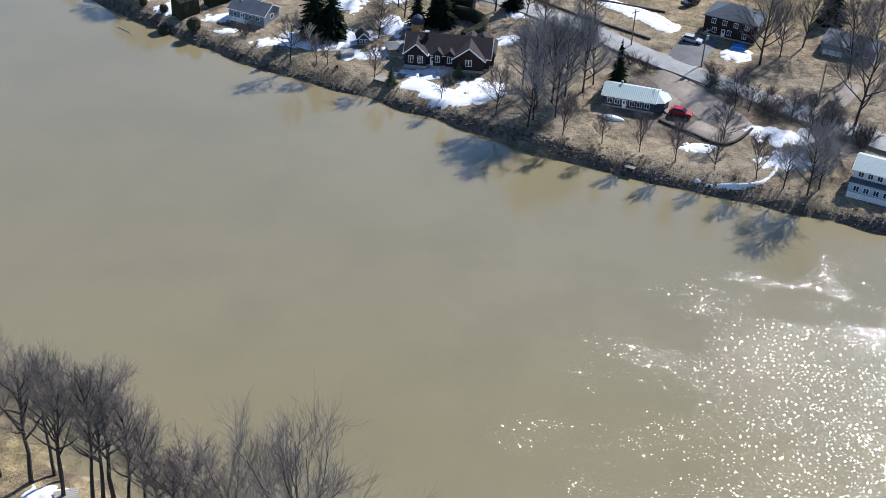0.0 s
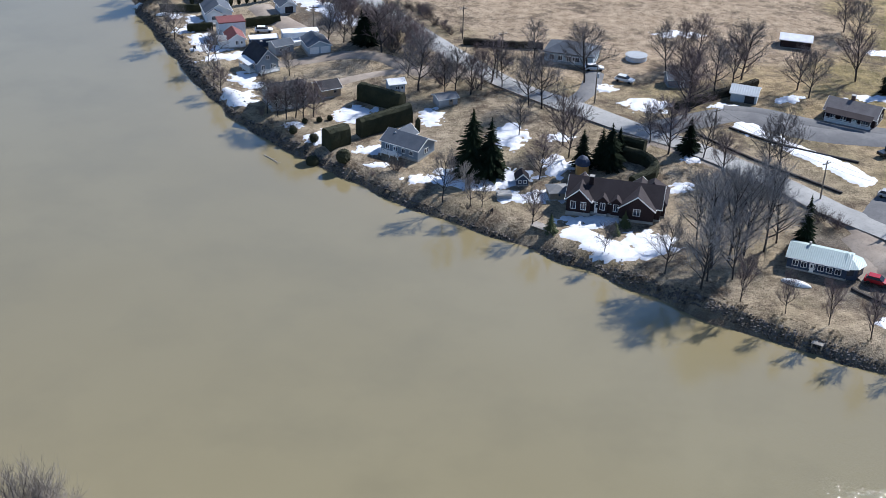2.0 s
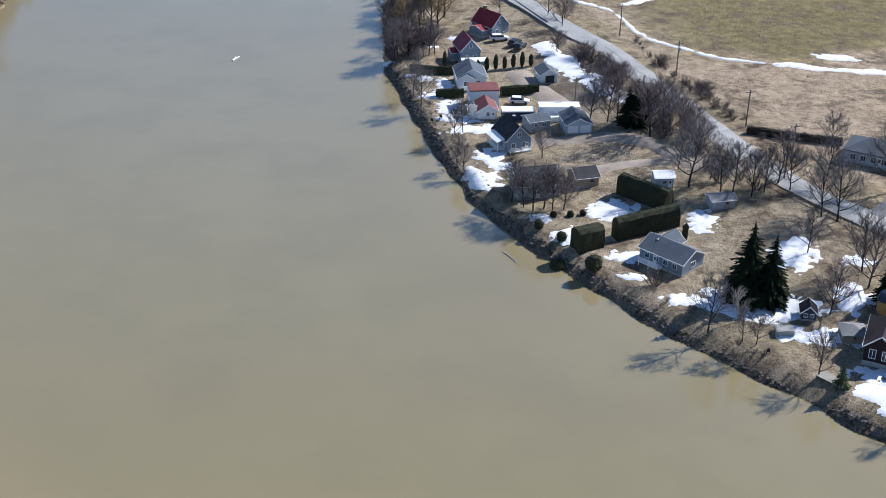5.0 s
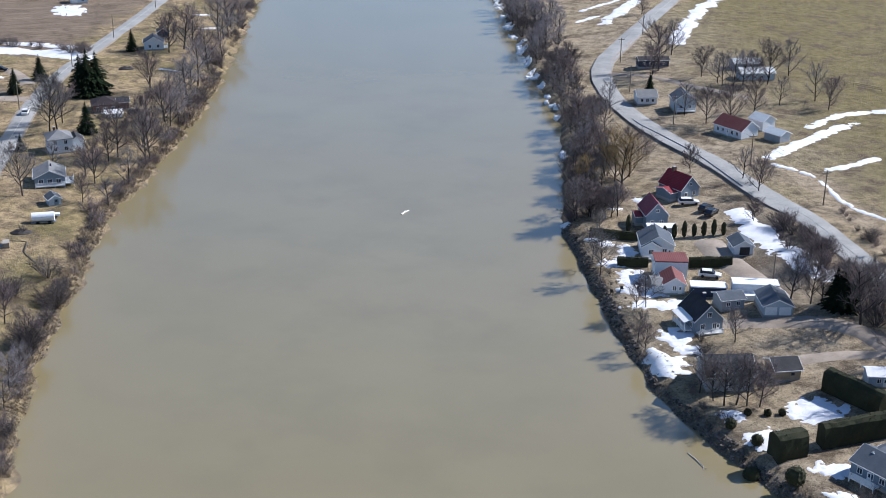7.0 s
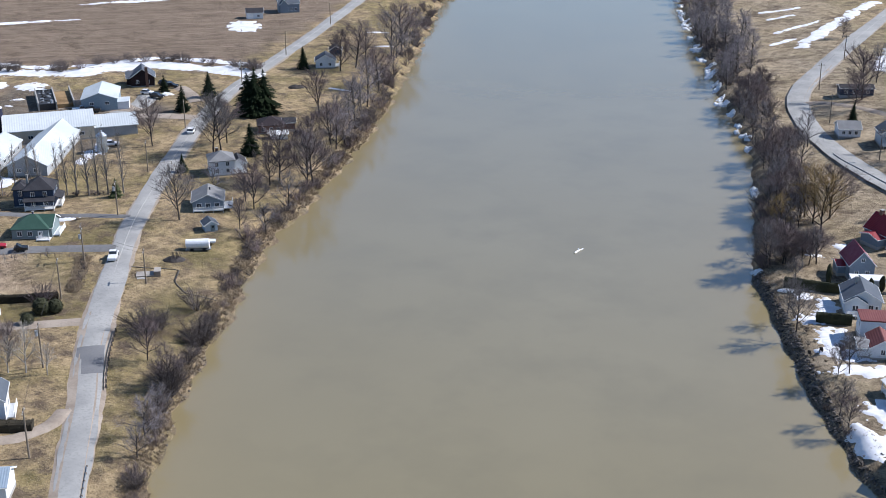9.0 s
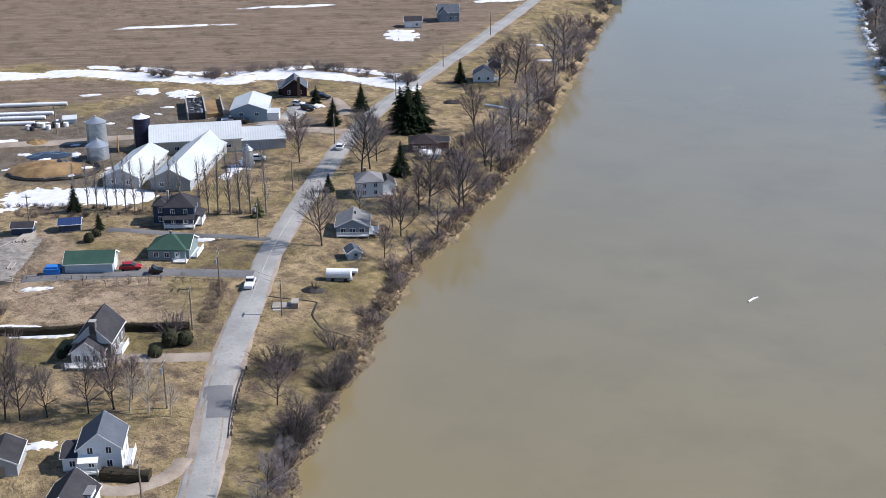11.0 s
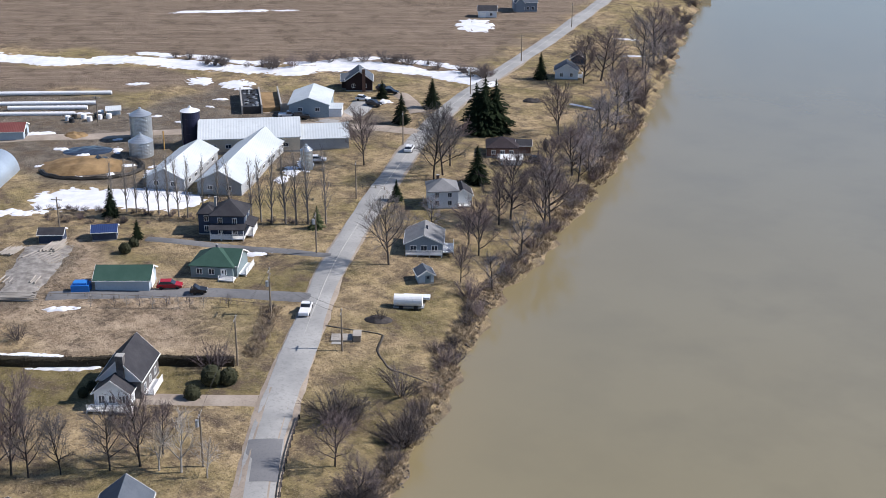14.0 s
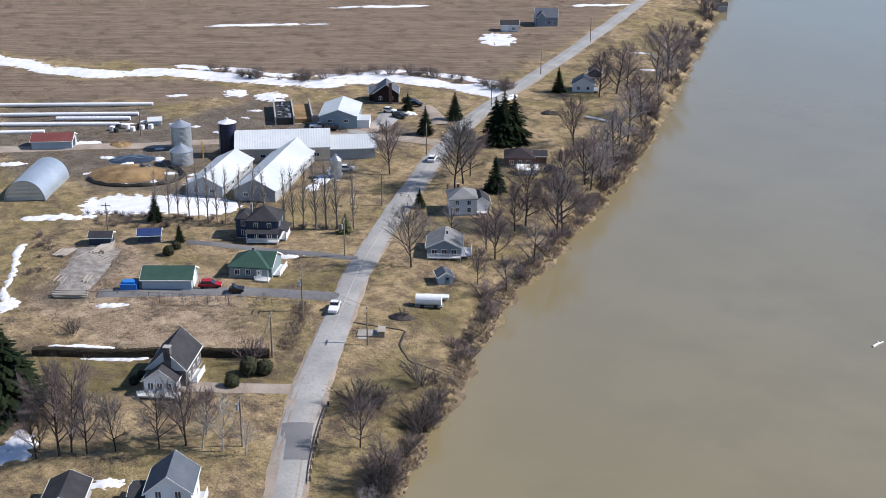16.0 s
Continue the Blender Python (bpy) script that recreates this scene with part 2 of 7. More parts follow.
M_TEALWALL = plain("grey_teal_siding", (0.2, 0.255, 0.27), (0.17, 0.22, 0.235), 0.8, 0.7)
M_BRICKDARK = plain("dark_red_brick", (0.022, 0.013, 0.014), (0.034, 0.02, 0.02), 2.0, 0.85, relief=0.3)
M_BRICK = plain("brown_brick", (0.14, 0.08, 0.06), (0.17, 0.1, 0.075), 2.0, 0.85, relief=0.3)
M_CONCRETE = plain("concrete", (0.38, 0.37, 0.35), (0.3, 0.29, 0.27), 0.8, 0.9)
M_GLASS = material("window_glass", 0.06, spec=0.6)[0]
M_GLASS.node_tree.nodes["Principled BSDF"].inputs["Base Color"].default_value = (0.03, 0.04, 0.055, 1)
R_DARK = plain("dark_shingles", (0.028, 0.028, 0.033), (0.045, 0.044, 0.05), 1.5, 0.85, relief=0.3)
R_BROWN = plain("brown_shingles", (0.026, 0.019, 0.022), (0.038, 0.029, 0.032), 1.5, 0.85, relief=0.3)
R_WORN = plain("worn_grey_brown_shingles", (0.11, 0.1, 0.104), (0.15, 0.14, 0.142), 1.5, 0.85, relief=0.3)
R_GREY = plain("grey_shingles", (0.17, 0.175, 0.18), (0.22, 0.22, 0.225), 1.5, 0.85, relief=0.3)
R_SLATE = plain("slate_shingles", (0.075, 0.09, 0.112), (0.1, 0.115, 0.138), 1.5, 0.85, relief=0.3)
R_GREEN = plain("green_shingles", (0.028, 0.07, 0.053), (0.038, 0.085, 0.065), 1.5, 0.8, relief=0.3)
R_PALEGREEN = plain("pale_green_metal_roof", (0.36, 0.44, 0.43), (0.42, 0.5, 0.49), 0.5, 0.5, ribs=(2.2, 0))
R_BLUE = plain("pale_blue_metal_roof", (0.26, 0.33, 0.4), (0.32, 0.39, 0.46), 0.5, 0.5, ribs=(2.2, 0))
M_LOWHEDGE = plain("brown_hedge_leaves", (0.028, 0.023, 0.015), (0.05, 0.042, 0.027), 1.0, 0.9)
R_NAVY = plain("dark_blue_sheet_roof", (0.02, 0.04, 0.12), (0.03, 0.055, 0.15), 0.5, 0.5, ribs=(2.0, 0))
M_BLUEWALL = plain("blue_grey_metal_siding", (0.2, 0.27, 0.32), (0.24, 0.31, 0.36), 0.6, 0.55)
R_RED = plain("red_metal_roof", (0.22, 0.018, 0.026), (0.27, 0.028, 0.036), 0.5, 0.5, ribs=(2.2, 1))
R_RUST = plain("rust_red_roof", (0.15, 0.045, 0.04), (0.19, 0.065, 0.057), 0.8, 0.6, ribs=(2.0, 0))
R_PINK = plain("faded_red_roof", (0.24, 0.05, 0.07), (0.3, 0.085, 0.105), 0.8, 0.6, ribs=(2.0, 1))
R_METALX = plain("galvanised_roof_long", (0.6, 0.635, 0.65), (0.48, 0.52, 0.54), 0.3, 0.5, ribs=(1.5, 0))
R_METALY = plain("galvanised_roof_cross", (0.57, 0.61, 0.63), (0.45, 0.49, 0.51), 0.3, 0.5, ribs=(1.5, 1))
M_GALV = plain("galvanised_steel", (0.5, 0.54, 0.57), (0.42, 0.46, 0.5), 0.8, 0.38, 0.7, ribs=(3.0, 2))
M_QUONSET = plain("arched_steel", (0.5, 0.57, 0.64), (0.42, 0.49, 0.56), 0.6, 0.4, 0.6, ribs=(2.2, 1))
M_SILO = plain("navy_enamel", (0.012, 0.014, 0.035), (0.02, 0.022, 0.05), 0.6, 0.35)
M_STEEL = plain("guardrail_steel", (0.4, 0.41, 0.42), (0.3, 0.31, 0.32), 1.0, 0.5, 0.6)
M_PLASTIC = plain("white_wrap", (0.82, 0.83, 0.84), (0.72, 0.73, 0.74), 0.8, 0.45)
M_TYRE = plain("black_rubber", (0.015, 0.015, 0.016), (0.03, 0.03, 0.03), 3.0, 0.8)
M_POOLBLUE = plain("pale_blue_cover", (0.32, 0.42, 0.48), (0.42, 0.5, 0.54), 0.5, 0.4)
M_MANURE = plain("manure_straw", (0.15, 0.095, 0.045), (0.3, 0.2, 0.1), 1.0, 0.95, relief=0.8)
M_MANURE_DARK = plain("wet_stream_mud", (0.018, 0.016, 0.013), (0.035, 0.03, 0.024), 1.0, 0.5, relief=0.4)
M_BROOK = plain("brown_brook", (0.045, 0.036, 0.025), (0.09, 0.072, 0.05), 1.2, 0.4, relief=0.4)
M_DARKSTONE = plain("dark_field_stone", (0.075, 0.07, 0.07), (0.15, 0.14, 0.138), 2.5, 0.9, relief=0.5)
# black farm sheeting; also panels that paint the shade inside open doorways
M_SHEET_DOORWAY = plain("black_sheeting_and_doorway_shade", (0.02, 0.022, 0.026), (0.035, 0.036, 0.04), 0.8, 0.6)
M_WETSHEET = plain("wet_dark_sheeting", (0.02, 0.028, 0.045), (0.035, 0.045, 0.065), 0.8, 0.2, spec=0.6)
M_BLUE = plain("blue_tarpaulin", (0.02, 0.16, 0.5), (0.03, 0.2, 0.56), 1.0, 0.5)
M_LOG = plain("bleached_log", (0.38, 0.35, 0.31), (0.26, 0.235, 0.205), 1.0, 0.85)
CAR_PAINT = {c: plain(c + "_car_paint", v, tuple(k * 0.9 for k in v), 0.5, 0.25, spec=0.5) for c, v in
             (("white", (0.75, 0.76, 0.77)), ("red", (0.35, 0.012, 0.02)), ("blue", (0.03, 0.2, 0.55)), ("black", (0.02, 0.02, 0.022)), ("silver", (0.45, 0.46, 0.48)))}

# ---- mesh helpers ----
def part(name, bm, mat, parent=None, label=""):
    """Links a bmesh as one mesh object, under a thing or a part."""
    me = bpy.data.meshes.new(name)
    bmesh.ops.recalc_face_normals(bm, faces=bm.faces)
    bm.to_mesh(me)
    bm.free()
    me.materials.append(mat)
    ob = new(name, me)
    ob.parent = parent
    return tagged(ob, label)


def raw(name, verts, faces, mat, parent=None, label="", smoothed=False):
    me = bpy.data.meshes.new(name)
    me.from_pydata(verts, [], faces)
    me.materials.append(mat)
    if smoothed:
        me.polygons.foreach_set("use_smooth", [True] * len(me.polygons))
    ob = new(name, me)
    ob.parent = parent
    return tagged(ob, label)


def thing(name, label, category, m, group=""):
    ob = new(name)
    ob.matrix_basis = m
    return tagged(ob, label, category, group)


def box(bm, x0, x1, y0, y1, z0, z1):
    v = [bm.verts.new(p) for p in ((x0, y0, z0), (x1, y0, z0), (x1, y1, z0), (x0, y1, z0), (x0, y0, z1), (x1, y0, z1), (x1, y1, z1), (x0, y1, z1))]
    for f in ((0, 1, 2, 3), (4, 5, 6, 7), (0, 1, 5, 4), (1, 2, 6, 5), (2, 3, 7, 6), (3, 0, 4, 7)):
        bm.faces.new([v[i] for i in f])
    return bm


def boxes(*dims):
    bm = bmesh.new()
    for d in dims:
        box(bm, *d)
    return bm


def prism(bm, profile, axis, a0, a1):
    """A profile of (across, up), extruded along x (axis 0) or y (axis 1)."""
    at = (lambda a, p: (a, p[0], p[1])) if axis == 0 else (lambda a, p: (p[0], a, p[1]))
    f, b = ([bm.verts.new(at(a, p)) for p in profile] for a in (a0, a1))
    bm.faces.new(f), bm.faces.new(b)
    for i in range(len(profile)):
        j = (i + 1) % len(profile)
        bm.faces.new((f[i], f[j], b[j], b[i]))
    return bm


def drum(bm, r0, r1, z0, z1, n=20, x=0.0, y=0.0):
    """An upright tapered drum."""
    lo, hi = ([bm.verts.new((x + r * math.cos(k * math.tau / n), y + r * math.sin(k * math.tau / n), z)) for k in range(n)] for r, z in ((r0, z0), (max(r1, 1e-3), z1)))
    bm.faces.new(lo), bm.faces.new(hi)
    for k in range(n):
        bm.faces.new((lo[k], lo[(k + 1) % n], hi[(k + 1) % n], hi[k]))
    return bm


def tubes(segs, sides=3):
    """Vertices and faces of tapered limbs, from rows of (p0, p1, r0, r1)."""
    p0, p1 = np.array([s[0] for s in segs]), np.array([s[1] for s in segs])
    r0, r1 = np.array([s[2] for s in segs]), np.array([s[3] for s in segs])
    d = p1 - p0
    d /= np.linalg.norm(d, axis=1)[:, None] + 1e-9
    ref = np.where(np.abs(d[:, 2:3]) > 0.9, [[1.0, 0, 0]], [[0, 0, 1.0]])
    u = np.cross(d, ref)
    u /= np.linalg.norm(u, axis=1)[:, None]
    w = np.cross(d, u)
    verts = []
    for p, r in ((p0, r0), (p1, r1)):
        for k in range(sides):
            g = k * math.tau / sides
            verts.append(p + (u * math.cos(g) + w * math.sin(g)) * r[:, None])
    v = np.stack(verts, 1).reshape(-1, 3)
    base = np.arange(len(segs)) * 2 * sides
    faces = [np.stack([base + k, base + (k + 1) % sides, base + sides + (k + 1) % sides, base + sides + k], 1) for k in range(sides)]
    return v.tolist(), np.concatenate(faces).tolist()


def pipe(points, r, sides=4):
    """Vertices and faces of one unbroken rail along the points."""
    p = np.array(points)
    t = np.gradient(p, axis=0)
    u = np.cross(t, [0, 0, 1.0])
    u /= np.linalg.norm(u, axis=1)[:, None] + 1e-9
    verts = np.stack([p + (u * math.cos(g) + np.array([0, 0, math.sin(g)])) * r for g in (np.arange(sides) + 0.5) * math.tau / sides], 1).reshape(-1, 3)
    faces = [(i * sides + k, i * sides + (k + 1) % sides, (i + 1) * sides + (k + 1) % sides, (i + 1) * sides + k) for i in range(len(p) - 1) for k in range(sides)]
    return verts.tolist(), faces


def spikes(segs):
    """Vertices and faces of thin three-sided twigs that end in a point, from rows of (p0, p1, r)."""
    p0, p1, r = np.array([s[0] for s in segs]), np.array([s[1] for s in segs]), np.array([s[2] for s in segs])
    d = p1 - p0
    d /= np.linalg.norm(d, axis=1)[:, None] + 1e-9
    u = np.cross(d, np.where(np.abs(d[:, 2:3]) > 0.9, [[1.0, 0, 0]], [[0, 0, 1.0]]))
    u /= np.linalg.norm(u, axis=1)[:, None]
    w = np.cross(d, u)
    ring = [p0 + (u * math.cos(k * math.tau / 3) + w * math.sin(k * math.tau / 3)) * r[:, None] for k in range(3)]
    v = np.stack([*ring, p1], 1).reshape(-1, 3)
    b = np.arange(len(segs)) * 4
    f = np.concatenate([np.stack([b + k, b + (k + 1) % 3, b + 3], 1) for k in range(3)])
    return v.tolist(), f.tolist()


def curve_points(points, step=3.0):
    """A smooth line through the points, sampled about every step metres."""
    p = np.array(points, float)
    p = np.vstack([2 * p[0] - p[1], p, 2 * p[-1] - p[-2]])
    out = []
    for i in range(1, len(p) - 2):
        n = max(2, int(np.linalg.norm(p[i + 1] - p[i]) / step))
        for s in np.arange(n) / n:
            out.append(0.5 * (2 * p[i] + (p[i + 1] - p[i - 1]) * s + (2 * p[i - 1] - 5 * p[i] + 4 * p[i + 1] - p[i + 2]) * s ** 2 + (3 * p[i] - p[i - 1] - 3 * p[i + 1] + p[i + 2]) * s ** 3))
    out.append(p[-2])
    return np.array(out)


# ---- ground ----
RIGHT_BANK = [(300, 110), (140, 172), (79, 198), (58, 205.5), (38, 212), (17, 220), (0.5, 230.5), (-21, 242), (-41, 251), (-63.5, 266), (-84.5, 282), (-97, 297), (-107.5, 310.5), (-119.5, 328.5), (-135, 350), (-150, 384), (-172, 430), (-189, 457), (-211, 489), (-241, 537), (-282, 602), (-360, 740), (-600, 1160), (-1500, 2700)]
LEFT_BANK = [(260, -90), (120, 22), (40, 76), (0, 100), (-25, 113), (-45, 125), (-60, 137), (-105, 164), (-140, 188), (-163, 207), (-187, 236), (-197, 249), (-206, 265.5), (-216, 279), (-230, 301), (-243, 329), (-256, 355), (-268, 380), (-291, 420), (-332, 486), (-386, 572), (-424, 632), (-560, 850), (-900, 1390), (-1800, 2820)]

ROAD_L = [(-95, 142), (-130, 170), (-168.2, 199.4), (-197.8, 226.3), (-210.2, 237.0), (-222.4, 248.8), (-234.5, 261.7), (-246.7, 274.6), (-260.6, 290.0), (-278.1, 312.0), (-295.9, 335.6), (-315.0, 361.9), (-332.8, 390.9), (-349.3, 424.3), (-368.5, 464.8), (-392.5, 512.4), (-422.0, 570.1), (-524.2, 771.1)]
ROAD_R = [(200, 142), (84.8, 225.7), (63.6, 241.5), (51, 250.5), (40, 259), (30.5, 268), (14, 280.7), (3.1, 287), (-8.4, 294.4), (-23.2, 303.6), (-34.3, 313.5), (-50.3, 332), (-69.2, 355), (-84, 373), (-95, 382.5), (-116, 404), (-138, 424), (-162, 450.5), (-179, 477), (-187.5, 501), (-194, 544), (-202, 600), (-207, 634), (-225, 760)]

STREAM = [(-240, 271), (-237.0, 272.8), (-231.6, 276.2), (-230.0, 275.8), (-227.2, 272.2), (-223.4, 270.5), (-220.4, 269.6), (-216.4, 271.0), (-213, 274)]
DECK = (-233.6, 270.8)


def seg_dist(x, y, line):
    """Distance from points (arrays) to a polyline."""
    best = np.full(np.shape(x), 1e9)
    for (ax, ay), (bx, by) in zip(line, line[1:]):
        vx, vy = bx - ax, by - ay
        s = np.clip(((x - ax) * vx + (y - ay) * vy) / (vx * vx + vy * vy), 0, 1)
        best = np.minimum(best, np.hypot(x - ax - s * vx, y - ay - s * vy))
    return best


def inside(x, y, poly):
    """Whether points (arrays) lie in a polygon."""
    odd = np.zeros(np.shape(x), bool)
    for (ax, ay), (bx, by) in zip(poly, poly[1:] + poly[:1]):
        if ay != by:
            odd ^= ((ay > y) != (by > y)) & (x < (bx - ax) * (y - ay) / (by - ay) + ax)
    return odd


def smooth(s):
    s = np.clip(s, 0, 1)
    return s * s * (3 - 2 * s)


def height(x, y):
    """Height of the ground at points (arrays or numbers)."""
    x, y = np.asarray(x, float), np.asarray(y, float)
    dr, dl = seg_dist(x, y, RIGHT_BANK), seg_dist(x, y, LEFT_BANK)
    wet = inside(x, y, RIGHT_BANK + LEFT_BANK[::-1])
    d = np.where(wet, -np.minimum(dr, dl), np.minimum(dr, dl))
    coves = np.sin(x * 0.41 + 1.1 * np.sin(y * 0.23)) + 0.7 * np.sin(x * 0.19 - y * 0.57)
    d = d + np.where(dr < dl, 0.35, 1.0) * coves * (1 - smooth((np.abs(d) - 4) / 8))
    waves = np.sin(x * 0.23 + 1.3 * np.sin(y * 0.11)) + np.sin(y * 0.29 + x * 0.07)
    calm = smooth((np.minimum(seg_dist(x, y, ROAD_L), seg_dist(x, y, ROAD_R)) - 5) / 8) * smooth(d / 10)
    return 0.1 * waves * calm - 4 + 4.4 * np.where(dr < dl, smooth((d + 3.5) / 7), smooth((d + 6) / 12)) + np.where(dr < dl, 2.8 * smooth((d - 8) / 50), 0.9 * smooth((d - 6) / 25))


def bank_distance(x, y):
    """Metres from the water's edge: minus in the river. Second: true on the right bank."""
    dr, dl = seg_dist(x, y, RIGHT_BANK), seg_dist(x, y, LEFT_BANK)
    wet = inside(x, y, RIGHT_BANK + LEFT_BANK[::-1])
    return np.where(wet, -1, 1) * np.minimum(dr, dl), dr < dl


def on_land(x, y, least=1.8):
    """The point, moved off the water where it would stand in it."""
    for _ in range(12):
        d = float(bank_distance(np.array(x), np.array(y))[0])
        if d >= least:
            break
        gx = float(bank_distance(np.array(x + 0.5), np.array(y))[0]) - d
        gy = float(bank_distance(np.array(x), np.array(y + 0.5))[0]) - d
        n = math.hypot(gx, gy) + 1e-6
        x, y = x + gx / n * (least - d + 0.1), y + gy / n * (least - d + 0.1)
    return x, y


def top(x, y):
    return float(height(x, y))


def soft_zone(x, y, poly, edge=4.0):
    """1 in a polygon, 0 out of it, with a worn edge."""
    d = seg_dist(x, y, poly + poly[:1]) * np.where(inside(x, y, poly), 1, -1)
    wobble = 2.5 * np.sin(x * 0.21 + y * 0.13) + 2.0 * np.sin(x * 0.07 - y * 0.31)
    return smooth((d + wobble) / edge * 0.5 + 0.5)


PLOUGHED = [[(-900, 380), (-800, 1300), (-486.1, 667.5), (-394.7, 502.4), (-357.3, 424.5), (-350.1, 412.1), (-421.3, 366.6), (-504.8, 319.1)],
            [(-533.8, 279.1), (-482.7, 310.7), (-450.7, 320.8), (-430.3, 343.6), (-401.7, 355.5), (-389.0, 347.5), (-416.9, 317.1), (-438.6, 291.0)]]
GREEN = [[(-150, 470), (-182, 520), (-192, 560), (-205, 660), (60, 720), (-20, 400), (-43, 382), (-56, 379.5), (-70.2, 382.5), (-92.6, 410), (-106, 418)],
         [(61, 375), (110, 400), (110, 347), (60, 345)], [(-271.4, 267.8), (-258.4, 283.3), (-251.6, 277.3), (-261.5, 262.7)],
         [(-269.8, 218.2), (-239.7, 249.5), (-229.6, 245.3), (-249.4, 213.8)], [(-98, 296), (-108, 314), (-100, 316), (-92, 302)],
         [(-240.5, 277.0), (-234.0, 286.7), (-228.1, 282.6), (-232.5, 272.9)], [(-221.2, 253.1), (-226.8, 265.0), (-212.6, 264.7), (-209.9, 255.8)],
         [(-76, 277), (-62, 288), (-58, 280), (-66, 270)], [(-45, 260), (-15, 260), (-10, 248), (-38, 252)],
         [(20, 286), (40, 276), (52, 282), (32, 292)]]
DRY = [[(-100, 408), (-79, 384), (-60, 356), (-40, 333), (-20, 318), (0, 316), (40, 338), (56, 350), (48, 420), (10, 520), (-20, 400), (-43, 381), (-70, 381), (-92, 408)],
       [(-310, 262), (-286, 232), (-262, 228), (-240, 252), (-262, 262)]]
MUDDY = [[(-439.6, 292.0), (-410.7, 317.9), (-389.9, 321.3), (-387.2, 359.0), (-361.8, 357.4), (-322.9, 364.0), (-319.2, 358.2), (-328.3, 343.1), (-307.5, 316.5), (-343.5, 310.5), (-324.8, 282.7), (-346.0, 271.3), (-372.4, 262.0)],
         [(-100, 372), (-92, 350), (-78, 330), (-70, 345), (-88, 376)], [(28, 234), (38, 248), (46, 250), (58, 234), (54, 224), (40, 229)],
         [(-310.4, 250.8), (-288.0, 234.2), (-282.6, 240.4), (-302.9, 256.8)]]


def build_ground():
    def axis(lo, a, b, hi, step):
        far = np.geomspace(6, 1, 14)
        left = a - (a - lo) * (np.geomspace(1, 60, 14)[::-1] - 1) / 59
        right = b + (hi - b) * (np.geomspace(1, 60, 14) - 1) / 59
        return np.concatenate([left[:-1], np.arange(a, b, step), right])
    xs, ys = axis(-5000, -640, 150, 4500, 2.6), axis(-3500, 70, 780, 5000, 2.6)
    gx, gy = np.meshgrid(xs, ys)
    gz = height(gx, gy)
    d, right = bank_distance(gx, gy)
    nx, ny = len(xs), len(ys)
    idx = np.arange(nx * ny).reshape(ny, nx)
    faces = np.stack([idx[:-1, :-1], idx[:-1, 1:], idx[1:, 1:], idx[1:, :-1]], -1).reshape(-1, 4)
    ob = raw("ground", np.stack([gx, gy, gz], -1).reshape(-1, 3).tolist(), faces.tolist(), M_GROUND, smoothed=True)
    tagged(ob, "thawing ground of straw-coloured grass, lawn and ploughed soil", "ground", kind="structure")
    zone = np.zeros((nx * ny, 4), np.float32)
    for k, polys in enumerate((PLOUGHED, GREEN, MUDDY)):
        for p in polys:
            zone[:, k] = np.maximum(zone[:, k], soft_zone(gx, gy, p).ravel())
    zone[:, 3] = np.maximum.reduce([soft_zone(gx, gy, p).ravel() for p in DRY])
    ob.data.attributes.new("zone", "FLOAT_COLOR", "POINT").data.foreach_set("color", zone.ravel())
    worn = 0.5 + 0.5 * np.sin(gx * 0.13 + 2 * np.sin(gy * 0.07)) * np.sin(gy * 0.17 + gx * 0.05)
    worn = np.where(right, (1 - smooth((d - 35) / 60)) * (0.55 + 0.45 * worn), 0.0).ravel().astype(np.float32)
    ob.data.attributes.new("thatch", "FLOAT", "POINT").data.foreach_set("value", worn)
    edge = (1 - smooth((d - np.where(right, 0.5, -1.2)) / np.where(right, 1.3, 1.2))).ravel().astype(np.float32)
    ob.data.attributes.new("bank", "FLOAT", "POINT").data.foreach_set("value", edge)


def build_water():
    xs, ys = np.arange(-700, 320, 6.0), np.arange(-60, 900, 6.0)
    xs, ys = np.concatenate([[-4500, -2500, -1200], xs, [900, 4500]]), np.concatenate([[-3500, -900], ys, [1500, 3000, 5000]])
    gx, gy = np.meshgrid(xs, ys)
    nx, ny = len(xs), len(ys)
    idx = np.arange(nx * ny).reshape(ny, nx)
    faces = np.stack([idx[:-1, :-1], idx[:-1, 1:], idx[1:, 1:], idx[1:, :-1]], -1).reshape(-1, 4)
    ob = raw("water", np.stack([gx, gy, np.full_like(gx, -2.0)], -1).reshape(-1, 3).tolist(), faces.tolist(), M_WATER, smoothed=True)
    tagged(ob, "wide muddy brown river with a rippled surface", "river", kind="structure")
    d, _ = bank_distance(gx, gy)
    near = np.exp(-np.maximum(-d, 0) / 9.0).ravel().astype(np.float32)
    gust = 1 - smooth((np.hypot(gx - 64, gy - 118) - 40) / 62)
    ob.data.attributes.new("ruffled", "FLOAT", "POINT").data.foreach_set("value", gust.ravel().astype(np.float32))
    ob.data.attributes.new("shallow", "FLOAT", "POINT").data.foreach_set("value", near)


